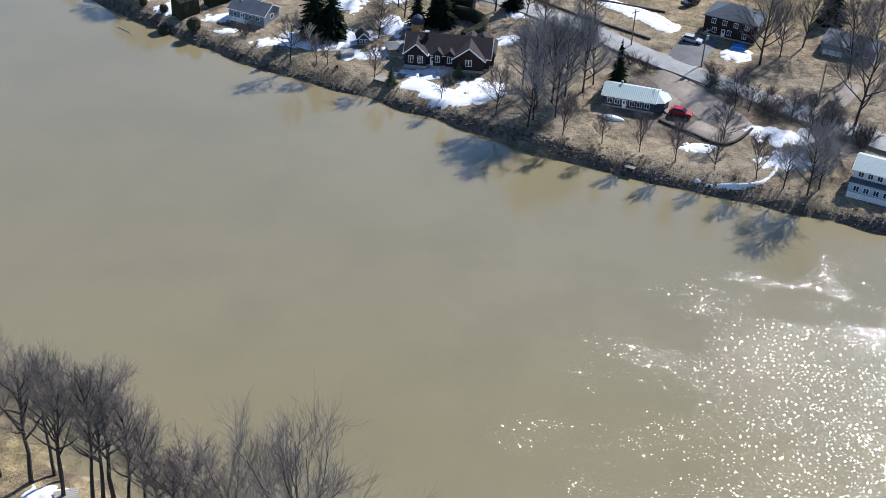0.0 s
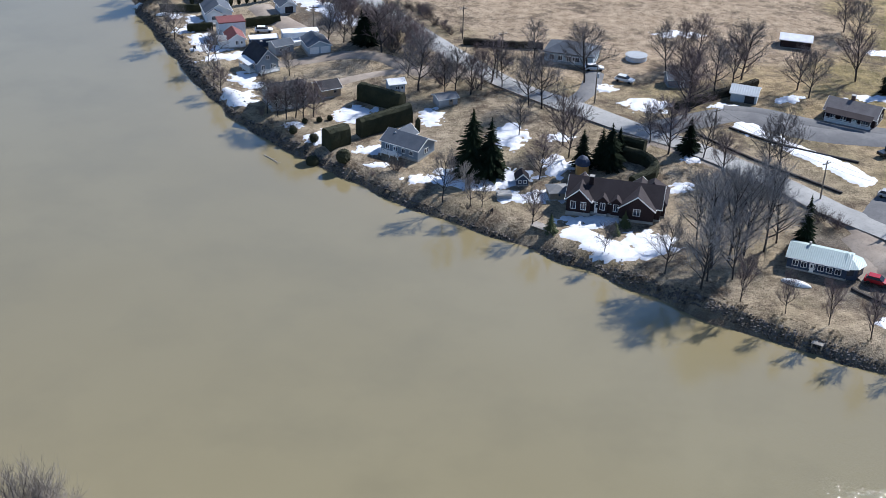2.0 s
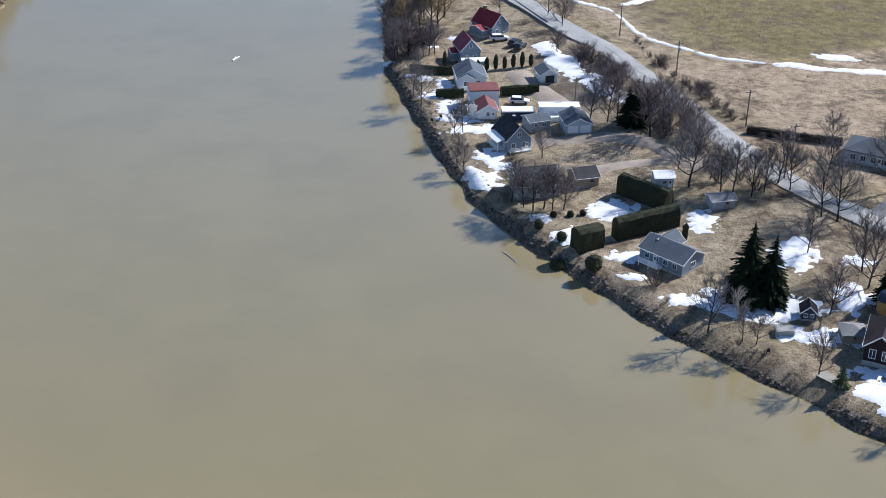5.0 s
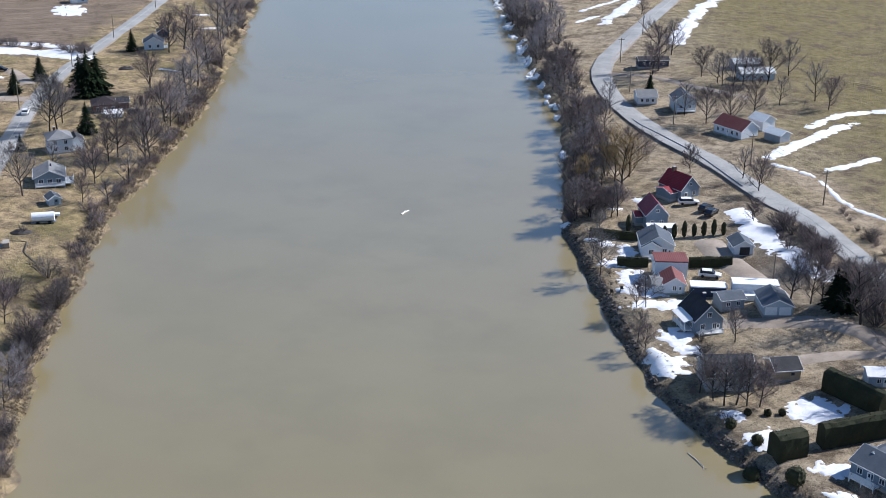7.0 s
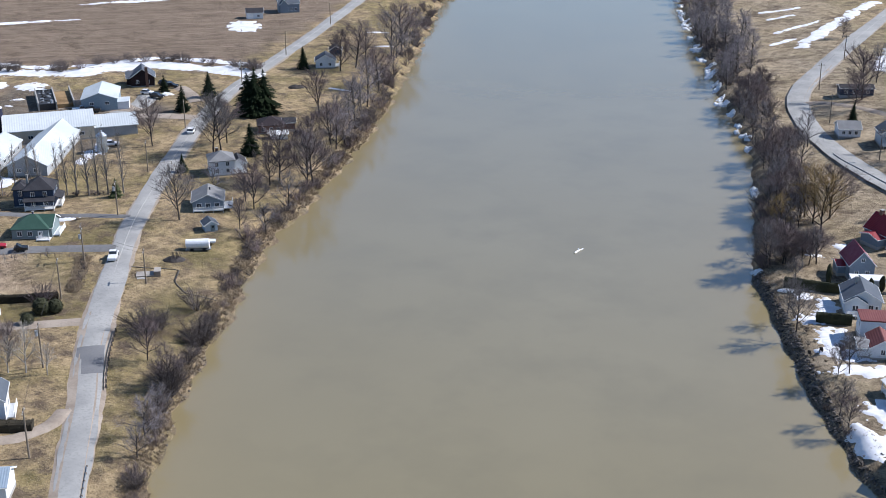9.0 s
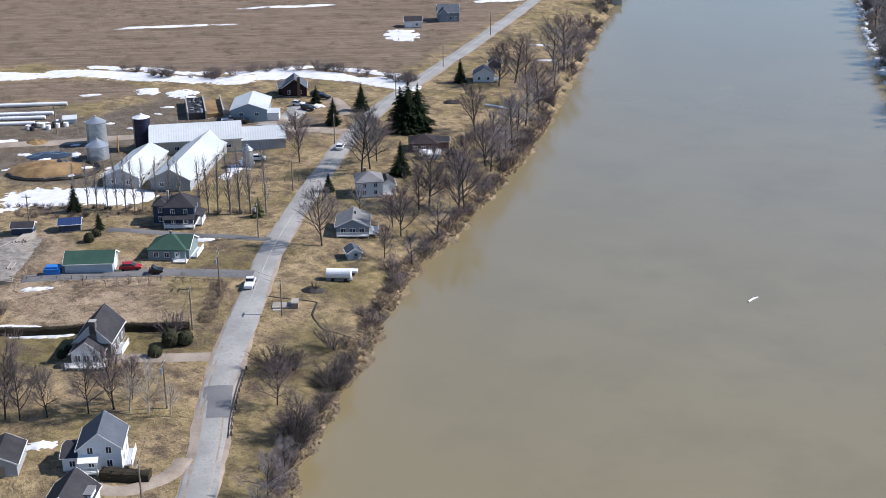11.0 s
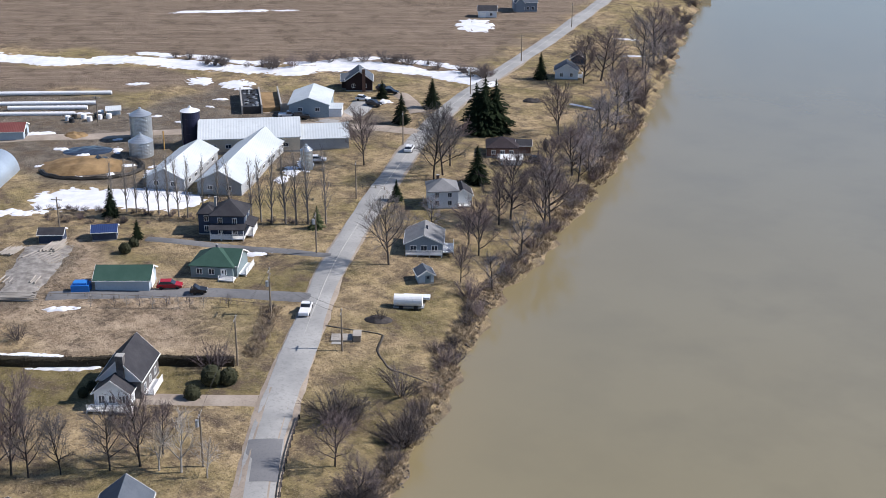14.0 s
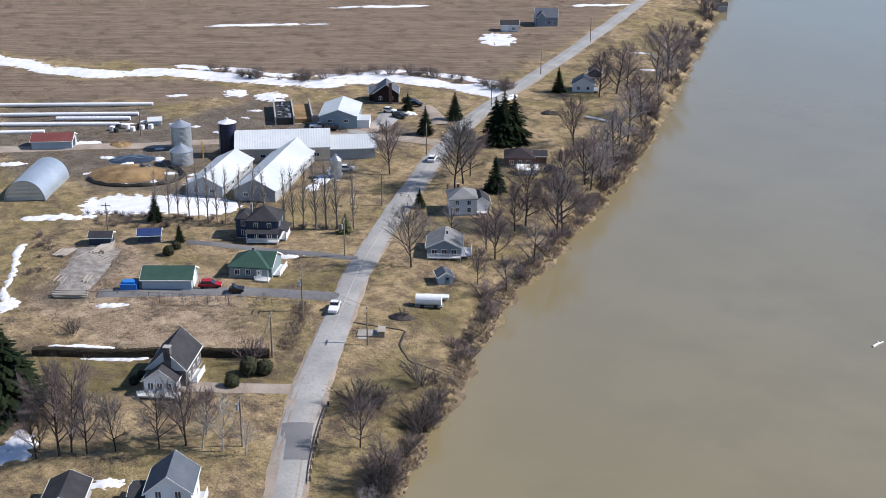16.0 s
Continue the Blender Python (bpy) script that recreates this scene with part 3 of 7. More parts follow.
def ribbon(name, points, width, lift, mat, label, category, offset=0.0, ends=None, ragged=0.0):
    """A strip of paving that follows the ground."""
    p = curve_points(points, 2.0)
    if ends:
        p = p[ends[0]:ends[1]]
    tan = np.gradient(p, axis=0)
    tan /= np.linalg.norm(tan, axis=1)[:, None]
    nrm = np.stack([-tan[:, 1], tan[:, 0]], 1)
    across = 5
    verts, faces = [], []
    rng = np.random.default_rng(int(width * 100 + len(p)))
    jag = [np.convolve(rng.normal(0, ragged * 2.2, len(p) + 8), np.ones(9) / 9, "valid") for _ in range(2)]
    for k, (q, n) in enumerate(zip(p, nrm)):
        j0, j1 = (jag[0][k], jag[1][k]) if ragged else (0, 0)
        z = float(np.max(height(q[0] + n[0] * np.linspace(-1, 1, 5) * width / 2, q[1] + n[1] * np.linspace(-1, 1, 5) * width / 2)))
        for i in range(across):
            s = offset + (i / (across - 1) - 0.5) * width + (j0 if i == 0 else j1 if i == across - 1 else 0)
            camber = 0.06 * (1 - (2 * i / (across - 1) - 1) ** 2)
            x, y = q[0] + n[0] * s, q[1] + n[1] * s
            rim = i in (0, across - 1)
            verts.append((x, y, top(x, y) - 0.1 if rim and lift < 0.22 else z + lift + camber - (0.1 if rim and lift < 0.3 else 0)))
        if k:
            b = (k - 1) * across
            faces += [(b + i, b + i + 1, b + across + i + 1, b + across + i) for i in range(across - 1)]
    ob = raw(name, verts, faces, mat, smoothed=True)
    return tagged(ob, label, category, kind="structure")


build_ground()
build_water()
ribbon("road_shoulder", ROAD_L, 7.0, 0.16, M_GRAVEL, "gravel shoulders of the country road", "road shoulder", ragged=0.45)
ribbon("road", ROAD_L, 5.2, 0.24, M_ASPHALT, "weathered grey asphalt country road along the river", "road", ragged=0.25)
ribbon("road_shoulder", ROAD_R, 7.8, 0.16, M_GRAVEL, "gravel shoulders of the riverside road", "road shoulder", ragged=0.4)
ribbon("road", ROAD_R, 6.4, 0.24, M_ASPHALT, "pale grey asphalt road above the river bank", "road", ragged=0.25)
for line in (ROAD_L, ROAD_R):
    ribbon("road_marking", line, 0.13, 0.32, M_PAINT, "worn pale centre line on the road", "road marking")

DRIVES = [
    ("asphalt", [(21, 304), (30, 303.5), (40, 300.5), (58, 298)], 6.0),
    ("gravel", [(-206, 206), (-198.2, 210.0), (-196.6, 214.3), (-196.5, 218.7), (-198.5, 223)], 3.6),
    ("gravel", [(-237.3, 233.6), (-231.1, 240.4), (-224.9, 246.8)], 4.0), ("asphalt", [(-283.0, 242.4), (-268.6, 259.7), (-259.0, 269.2), (-249.6, 277.2)], 5.0),
    ("asphalt", [(-295.8, 270.3), (-278.0, 282.4), (-262.0, 293.1)], 3.0), ("gravel", [(-434.9, 206.8), (-389.5, 269.6), (-364.6, 306.1), (-345.1, 340.6), (-328.5, 355.3), (-315.0, 362.4)], 6.0),
    ("gravel", [(-85, 313.4), (-69.5, 320), (-60, 319), (-48.5, 311), (-35.6, 313)], 5.0), ("gravel", [(-72, 300), (-62, 308.5), (-51, 312.7), (-38, 316)], 4.0),
    ("gravel", [(42, 236), (46, 240), (47, 246), (45.3, 253), (41, 258.5)], 6.0), ("gravel", [(48, 240), (55, 235), (57, 231), (53, 227), (48, 230)], 6.5), ("gravel", [(45, 250), (48.5, 243), (53, 236), (57, 229)], 9.0),
    ("asphalt", [(5, 288), (14.6, 296), (24.7, 301), (37.6, 295), (60, 294)], 9.0), ("asphalt", [(-14, 297), (-10, 308), (-8.8, 320)], 5.0),
    ("gravel", [(0, 276.5), (2.7, 282), (4, 287)], 6.0), ("asphalt", [(48, 253), (52, 262), (55, 268)], 9.0),
    ("gravel", [(-101, 352), (-95, 345), (-84, 334), (-78, 327)], 7.0), ("gravel", [(72, 235), (79, 241), (84, 248)], 4.0),
    ("gravel", [(-285.5, 237.8), (-296, 246), (-306, 253.6)], 8.5), ("gravel", [(-350.0, 383.8), (-340.1, 379.7), (-330.4, 373.8)], 5.0),
    ("gravel", [(-364.8, 344.0), (-353.9, 355.2), (-336.7, 354.8)], 11.0), ("gravel", [(-182, 483), (-170, 486), (-150, 478), (-128, 470)], 4.0)]
for kind, line, wide in DRIVES:
    mat = M_YARD if wide == 8.5 else M_GRAVEL if kind == "gravel" else M_DRIVE
    ribbon("driveway", line, wide, 0.2, mat, "grey trodden timber yard" if wide == 8.5 else "pale gravel driveway" if kind == "gravel" else "grey asphalt driveway", "driveway", ragged=1.4 if wide == 8.5 else 0.25)
ribbon("farm_yard", [(-339.0, 349.0), (-341.0, 356.0), (-343.5, 363.0), (-349.0, 371.0)], 8.0, 0.18, M_ASPHALT, "grey asphalt yard beside the machine shed", "yard", ragged=0.5)
ribbon("stream", STREAM, 0.75, 0.0, M_BROOK, "narrow dark stream winding to the river", "stream", ragged=0.5)
ribbon("road_patch", [(-205.9, 233.6), (-210.2, 237.2), (-214.5, 240.9)], 4.9, 0.28, M_NEWASPHALT, "darker asphalt repair patch across the road", "road")


# ---- plants ----
def tree_limbs(seed, h, reach, limbs=12, fork=0.28, rise=0.75, subs=5, twigs=6, narrow=1.0, wob=0.09, fine_r=0.022, tips=3):
    """Stout limbs and fine twigs of a bare tree, h metres high."""
    rng = np.random.default_rng(seed)
    stout, mid, fine = [], [], []

    def run(p, d, length, r, n, curl, out, wob=wob):
        pts = [p]
        for k in range(n):
            d = d + rng.normal(0, wob, 3) + np.array([0, 0, curl])
            d = d / np.linalg.norm(d)
            q = p + d * length / n
            out.append((p, q, r * (1 - 0.75 * k / n), r * (1 - 0.75 * (k + 1) / n)))
            p = q
            pts.append(p)
        return pts, d

    trunk, _ = run(np.zeros(3) - [0, 0, 0.3], np.array([0, 0, 1.0]), h * 0.86, 0.011 * h + 0.06, 7, 0.14, stout, wob * 0.6)
    for i in range(limbs):
        s = fork + (0.97 - fork) * (i + rng.random()) / limbs
        j = min(int(s * 7), 6)
        at = trunk[j] + (trunk[j + 1] - trunk[j]) * (s * 7 - j)
        g = i * 2.4 + rng.normal(0, 0.4)
        up = (s - fork) / (1 - fork)
        d = np.array([math.cos(g) * narrow, math.sin(g) * narrow, rise * (0.75 + 0.8 * up) + rng.normal(0, 0.15)])
        length = reach * h * (1 - 0.62 * up ** 1.6) * (0.8 + 0.4 * rng.random())
        pts, _ = run(at, d / np.linalg.norm(d), length, 0.045 + 0.006 * h * (1.1 - s), 4, 0.045, stout)
        for k in range(subs):
            s2 = 0.2 + 0.8 * (k + rng.random()) / subs
            j = min(int(s2 * 4), 3)
            at2 = pts[j] + (pts[j + 1] - pts[j]) * (s2 * 4 - j)
            d2 = (pts[j + 1] - pts[j]) / np.linalg.norm(pts[j + 1] - pts[j]) + rng.normal(0, 0.42, 3) + [0, 0, 0.12]
            d2 = d2 / np.linalg.norm(d2)
            sub, _ = run(at2, d2, length * (0.5 - 0.12 * s2), min(0.04, fine_r * 1.8), 2, 0.08, mid)
            for m in range(twigs):
                s3 = 0.15 + 0.85 * (m + rng.random()) / twigs
                at3 = sub[0] + (sub[1] - sub[0]) * s3 * 2 if s3 < 0.5 else sub[1] + (sub[2] - sub[1]) * (s3 * 2 - 1)
                d3 = d2 * 0.8 + rng.normal(0, 0.45, 3) + [0, 0, 0.14]
                d3 = d3 / np.linalg.norm(d3) * (length * 0.26 + 0.45) * rng.uniform(0.7, 1.2)
                fine.append((at3, at3 + d3, fine_r))
                for _ in range(tips):
                    at4 = at3 + d3 * rng.uniform(0.2, 0.85)
                    fine.append((at4, at4 + d3 * 0.5 + rng.normal(0, 0.34, 3) * np.linalg.norm(d3) * 0.6, fine_r * 0.75))
    return stout, mid, fine


def bare_tree(seed, h, reach, wood, twig, **shape):
    """A model tree: an empty with a trunk and, under it, its crown of twigs."""
    stout, mid, fine = tree_limbs(seed, h, reach, **shape)
    root = new("bare_tree")
    raw("trunk", *tubes(stout, 5), wood, root)
    v, f = tubes(mid, 3)
    sv, sf = spikes(fine)
    raw("crown", v + sv, f + [tuple(i + len(v) for i in q) for q in sf], twig, root)
    return root


def shrub(seed, h, width, twig, stems=30, twigs=11):
    """A model shrub: a thicket of stems and twigs from one root."""
    rng = np.random.default_rng(seed)
    stout, fine = [], []
    for i in range(stems):
        g, lean = rng.random() * math.tau, rng.random() ** 0.7
        p = np.array([math.cos(g), math.sin(g), 0]) * width * 0.12 * rng.random()
        d = np.array([math.cos(g) * lean * width * 0.55, math.sin(g) * lean * width * 0.55, h * (1 - 0.35 * lean) * (0.75 + 0.3 * rng.random())])
        m = p + d * 0.5 + rng.normal(0, 0.1 * width / 3, 3)
        stout.append((p - [0, 0, 0.2], m, 0.035, 0.028))
        fine.append((m, p + d, 0.026))
        for k in range(twigs):
            a = p + d * (0.25 + 0.7 * rng.random())
            fine.append((a, a + (d / np.linalg.norm(d) * 0.7 + rng.normal(0, 0.5, 3)) * h * 0.3, 0.018))
    root = new("shrub")
    v, f = tubes(stout, 3)
    sv, sf = spikes(fine)
    raw("thicket", v + sv, f + [tuple(i + len(v) for i in q) for q in sf], twig, root)
    return root


def spruce(seed, h, width, needle):
    rng = np.random.default_rng(seed)
    root = new("spruce")
    raw("trunk", *tubes([(np.array([0, 0, -0.3]), np.array([0, 0, h * 0.5]), 0.02 * h, 0.012 * h), (np.array([0, 0, h * 0.5]), np.array([0, 0, h]), 0.012 * h, 0.01)], 6), M_BARK, root)
    verts, faces = [], []
    layers = int(14 + h * 1.5)
    for k in range(layers):
        s = k / (layers - 1)
        z, r = h * (0.06 + 0.92 * s), width * ((1 - s) ** 0.8) * (0.9 + 0.2 * rng.random()) + 0.1
        count = int(7 + 10 * (1 - s))
        for i in range(count):
            g = i * math.tau / count + k * 0.9 + rng.normal(0, 0.2)
            reach = r * rng.uniform(0.6, 1.12)
            sag, droop = rng.normal(0, 0.14), rng.uniform(0.12, 0.42)
            fx, fy = math.cos(g), math.sin(g)
            for a, b in ((0.05, 0.5), (0.3, 0.72), (0.5, 0.9), (0.72, 1.08)):
                w = (0.16 + 0.1 * rng.random()) * (reach * (1.15 - a) + 0.25)
                z0, z1 = z + sag - reach * droop * a, z + sag - reach * droop * b * 1.2
                m, lift = (a + b) / 2, rng.uniform(-0.22, 0.05)
                o = len(verts)
                verts += [(fx * reach * a, fy * reach * a, z0 + 0.1), (fx * reach * m - fy * w, fy * reach * m + fx * w, (z0 + z1) / 2 + lift * reach * 0.4),
                          (fx * reach * b, fy * reach * b, z1), (fx * reach * m + fy * w, fy * reach * m - fx * w, (z0 + z1) / 2 + lift * reach * 0.4)]
                faces += [(o, o + 1, o + 2), (o, o + 2, o + 3)]
    raw("crown", verts, faces, needle, root)
    return root


def plant(model, x, y, scale, label, category, group="", wide=1.0, spin=None, name=None):
    """A copy of a model plant, standing on the ground."""
    x, y = on_land(x, y)
    ob = copy_thing(model, Matrix.Identity(4))
    ob.matrix_basis = Matrix.Translation((x, y, top(x, y))) @ Matrix.Rotation(random.random() * 6.28 if spin is None else spin, 4, "Z") @ Matrix.Diagonal((scale * wide, scale * wide, scale, 1))
    tagged(ob, label, category, group)
    return ob


OAKS = [bare_tree(s, 10.0, 0.44, M_BARK, M_TWIG, limbs=15, fork=0.22, rise=0.85, subs=6, twigs=7, tips=4, fine_r=0.018) for s in (1, 2, 3)]
MAPLES = [bare_tree(s, 10.0, 0.46, M_BARK, M_TWIGRED, limbs=15, fork=0.16, rise=0.95, subs=6, twigs=7, tips=4, fine_r=0.02) for s in (11, 12, 13)]
WOODS = [bare_tree(s, 10.0, 0.4, M_BARK, M_WOODTWIG, limbs=11, fork=0.13, rise=0.95, subs=5, twigs=6) for s in (21, 22, 23)]
POPLARS = [bare_tree(s, 10.0, 0.17, M_POPLAR, M_POPLAR, limbs=20, fork=0.2, rise=1.9, subs=3, twigs=3, wob=0.04, fine_r=0.012) for s in (31, 32)]
TALLS = [bare_tree(s, 10.0, 0.3, M_BARK, M_NEARTWIG, limbs=16, fork=0.4, rise=1.25, subs=7, twigs=7, wob=0.1, fine_r=0.0062, tips=6) for s in (35, 36, 37)]
SPREADING = [bare_tree(s, 10.0, 0.8, M_BARK, M_NEARTWIG, limbs=20, fork=0.03, rise=0.95, subs=8, twigs=8, fine_r=0.0105, tips=6) for s in (45,)]
BIRCHES = [bare_tree(s, 10.0, 0.3, M_BIRCH, M_BIRCH, limbs=12, fork=0.2, rise=1.2, subs=4, twigs=4) for s in (41,)]
WILLOWS = [bare_tree(s, 10.0, 0.45, M_BARK, M_WILLOW, limbs=14, fork=0.08, rise=1.3, subs=6, twigs=6) for s in (51,)]
SHRUBS = [shrub(s, 3.0, 4.0, m) for s, m in ((61, M_BUSH), (62, M_TWIGRED), (63, M_BUSH))]
BUSHES = [shrub(s, 3.0, 4.6, m, 60, 14) for s, m in ((64, M_BUSH), (65, M_BUSH))]
SPRUCES = [spruce(s, 10.0, 3.0, M_NEEDLE) for s in (71, 72)]
PINES = [spruce(s, 4.0, 1.6, M_PINE) for s in (73,)]
GREYS = [bare_tree(s, 10.0, 0.42, M_BARK, M_GREYTWIG, limbs=18, fork=0.2, rise=1.0, subs=6, twigs=7, tips=4, fine_r=0.013) for s in (81, 82)]
MODELS = GREYS + OAKS + MAPLES + WOODS + POPLARS + TALLS + SPREADING + BIRCHES + WILLOWS + SHRUBS + BUSHES + SPRUCES + PINES

BANK_TREES = [(22, 224, 9.4), (29.5, 221.5, 8.1), (36.5, 219, 8.7), (43, 216, 9.2), (50, 213.5, 8.6), (57.5, 211, 9.8), (-34.5, 251, 10.4), (-28.7, 249.5, 6.4), (-26.5, 249.5, 5.8), (-16.1, 244, 7.5), (9, 231, 10.8), (-2, 236.5, 6.1), (-97.5, 299.5, 6.8), (-94.5, 296, 6.0), (-116, 325.5, 9.7), (-120.5, 332, 7.6), (-133, 352, 9.7), (-101.8, 311.5, 6.0), (-125.5, 349, 5.3)]
GROVE = [(15.3, 226.5, 14.0), (16.5, 230, 15.0), (17.3, 234.7, 18.3), (20.3, 237.3, 18.5), (23.2, 239.8, 18.6), (26.8, 241.6, 17.5), (29.3, 245.1, 12.7), (18.8, 244.7, 15.1), (24.7, 247.3, 15.3), (14.7, 244.5, 13.9), (66, 206, 14.8), (68.5, 208, 12.6), (62, 208, 10), (21, 231.5, 13)]
ROADSIDE_TREES = [(65.5, 255.8, 18.7), (70.6, 260.3, 12), (76.5, 265.4, 15.3), (80.4, 231.7, 21), (83.2, 251, 18.7), (53.4, 224.8, 8.4), (92.2, 265.9, 12.7), (57.5, 237.8, 7.5), (70.1, 225.9, 9.8), (68.1, 233.1, 7.5), (72.6, 222, 9.7), (75, 228, 8.0), (60, 236, 6.0)]
VILLAGE_TREES = [(-79.5, 284.7, 7.6), (-74.4, 282.2, 8.8), (-72.7, 283.5, 9.4), (-71, 284, 8.8), (-69, 284.7, 8.2), (-76.5, 283, 7.5), (-100.5, 313.4, 7.8), (-80.2, 306.3, 6.8), (-75.9, 327.2, 10.1), (-71.9, 327.6, 10.1), (-70.1, 328.9, 10.1), (-61.1, 322.3, 13.3), (-59.5, 327, 11.4), (-48.3, 301.2, 13.7), (-39.7, 301, 10.4), (-36, 300.6, 9.1), (-34, 303.3, 9.1), (-32.2, 307.5, 10.6), (-22.3, 296.3, 11.4), (-19.3, 295.3, 12), (-22.8, 281.7, 8.5), (-13.1, 278.5, 11.3), (-11.5, 273.3, 11.7), (-16.7, 263.1, 9.1), (-41.9, 299.8, 9.1), (-29.4, 305.2, 9.2), (-52, 308, 8), (-45, 306, 7.5)]
UPPER_TREES = [(-10.9, 312.2, 14), (-24.1, 328, 8.4), (7.9, 324, 11.8), (13.3, 300.7, 15.4), (11.5, 328.5, 11.2), (15.1, 332.1, 11.4), (19.1, 313.5, 13.4), (25.7, 323.2, 14.3), (40.7, 315.2, 11.1), (52.8, 329.1, 13.1), (12.5, 296.1, 14), (8.9, 277.5, 11.8), (31.3, 272.5, 12.9), (28.8, 269.6, 11.5), (-23.5, 309.6, 10.1), (23.5, 319.7, 11.9), (38.3, 319.1, 10.5), (53.7, 364.1, 10.2), (56.3, 360.1, 10.1), (5, 282, 9), (16, 276, 10), (20, 270, 9)]
FARM_ROAD_TREES = [(-133.9, 388, 13.5), (-120.5, 395.9, 7.6), (-165.8, 492.9, 15.9), (-169.4, 515.1, 12.5), (-161.3, 441, 10.6), (-106.4, 394.7, 8.9), (-100.1, 386.8, 8.7), (-203.5, 574.4, 7.2), (-128.2, 489.8, 13.5), (-135.4, 477, 13.1), (-134.6, 485.3, 11.5), (-140.3, 481.6, 11.4), (-131.4, 440.3, 10.3), (-121.7, 454, 10.6), (-123.9, 439.9, 12.1), (-140, 446.4, 10.7), (-125.6, 505.2, 12.1), (-143, 485.3, 9.7), (-133, 490, 9.7), (-163.7, 481.4, 10.8), (-149.9, 489.7, 9.9), (-101.7, 394.5, 8.3), (-110, 478, 12), (-118, 468, 9), (-104, 470, 10)]
POPLAR_ROW = [(-307.2, 280.0, 10.3), (-305.2, 281.1, 11), (-303.5, 282.5, 10.9), (-301.6, 283.5, 10.9), (-308.7, 278.4, 9.6), (-311.0, 276.9, 9.7), (-312.7, 275.6, 9.7), (-288.8, 293.0, 11.4), (-287.0, 294.4, 12.7), (-284.8, 296.3, 13.4), (-283.1, 297.7, 13.4), (-281.5, 299.6, 14), (-279.1, 302.3, 13.3), (-290.6, 292.0, 10.8), (-294.2, 289.1, 10.8), (-296.5, 287.6, 10.8), (-299.0, 285.6, 10.8), (-315.1, 273.7, 9.5)]
LAWN_TREES = [(-231.3, 205.0, 8.9), (-229.6, 207.9, 14.5), (-229.5, 209.8, 14.1), (-227.3, 211.2, 10.3), (-225.2, 214.8, 8.9), (-222.0, 220.4, 10.7), (-220.1, 224.0, 11.2), (-220.7, 227.9, 7.6), (-233.3, 206.5, 7.6), (-253.7, 297.5, 13.6), (-285.6, 338.4, 16.9), (-286.8, 342.3, 14.8), (-304.7, 333.7, 13.6), (-290.7, 348.2, 12.1)]
LEFT_BANK_TREES = [(-246.8, 314.7, 11.4), (-256.8, 333.8, 14.3), (-249.4, 335.9, 15.5), (-250.7, 339.7, 14.3), (-241.0, 320.6, 10.2), (-232, 307.3, 7.9), (-239.1, 302.5, 7.3), (-203.2, 244.4, 8.3), (-192.8, 239.6, 7.5), (-187.0, 232.6, 6.5), (-182.0, 225.6, 7.5), (-178.5, 221, 6.5), (-292.5, 387.8, 13.3), (-322.9, 431.8, 13.4), (-323.3, 440.0, 15.5), (-324.7, 446.9, 13.8), (-287.0, 403.5, 15.3), (-325.0, 461.6, 17), (-330.2, 473.7, 17), (-255.8, 329.3, 10.8), (-252.3, 317.3, 7.8), (-261.3, 315.6, 7.9), (-275.4, 376.9, 12.6), (-281.2, 390.9, 13.1), (-298.4, 422.8, 13.5), (-264.1, 353.0, 12), (-268.5, 366.4, 12)]
NEAR_BANK_TREES = [(-60.5, 129.5, 24.0), (-63, 128, 24.5), (-57.5, 127, 22.5), (-58.5, 123, 20.5), (-55.5, 122.4, 21.5), (-51.4, 121.8, 22.0), (-49, 124, 20.0), (-47.8, 123, 20.5), (-46.5, 119.3, 21.0), (-42.8, 119.3, 22.5), (-41.8, 120.4, 19.5), (-39.5, 121, 22.5), (-38, 118.2, 19.5), (-35.5, 117, 16.5), (-33.1, 115.5, 14.5), (-30, 113, 14)]
SPRUCE_ROW = [(68 + 2.7 * k, 314.4 - 1.7 * k, 6.0 + 0.8 * (k % 3)) for k in range(8)]
SPRUCE_SPOTS = [(-335.3, 426.8, 8.0), (-348.9, 376.9, 5.5), (-30.6, 263.8, 14.6), (-26.8, 263.8, 12.8), (-8.5, 269.5, 8.7), (-4.7, 271.5, 8.4), (-2.9, 270.6, 9.9), (-1.3, 276, 6.5), (-65.8, 327.8, 10.7), (-67.5, 328.2, 8.6), (34.3, 245.4, 10.5), (86.1, 280.5, 12), (59.5, 322.9, 9.2), (61.8, 323.4, 8.4), (66.5, 323.0, 8.0), *SPRUCE_ROW, (13.1, 279.3, 7.9), (-306.2, 375.0, 14.5), (-307.6, 373.2, 13.0), (-304.6, 377.2, 13.6), (-305.4, 373.8, 12.4), (-277.9, 344.7, 9.1), (-326.1, 364.0, 8.1), (-332.1, 380.4, 8.4), (-312.4, 271.8, 6.9), (-297.5, 269.2, 4.2), (-249.4, 208.8, 15.2), (-251.9, 205.8, 13), (-280.2, 322.5, 5), (-157, 462, 8)]
PINE_SPOTS = [(-12.5, 242.5, 3.7), (1.2, 247, 3.2), (-0.5, 243.5, 2.8), (-278.3, 299.4, 4.6)]
SHRUB_SPOTS = [(-235.3, 280.1, 2.2), (-233.9, 299.8, 4.7), (-213.1, 265.2, 5.1), (-269.0, 230.0, 3), (-237.8, 247.7, 4.7), (-46, 262, 4), (38, 254, 3.5), (41, 252, 3), (-84, 300, 2.5), (-86, 304, 2.2)]


def wood(models, spots, label, group, wide=1.0):
    for k, (x, y, h) in enumerate(spots):
        plant(models[k % len(models)], x, y, h / 10.0, label, "tree", group, wide * random.uniform(0.9, 1.15))


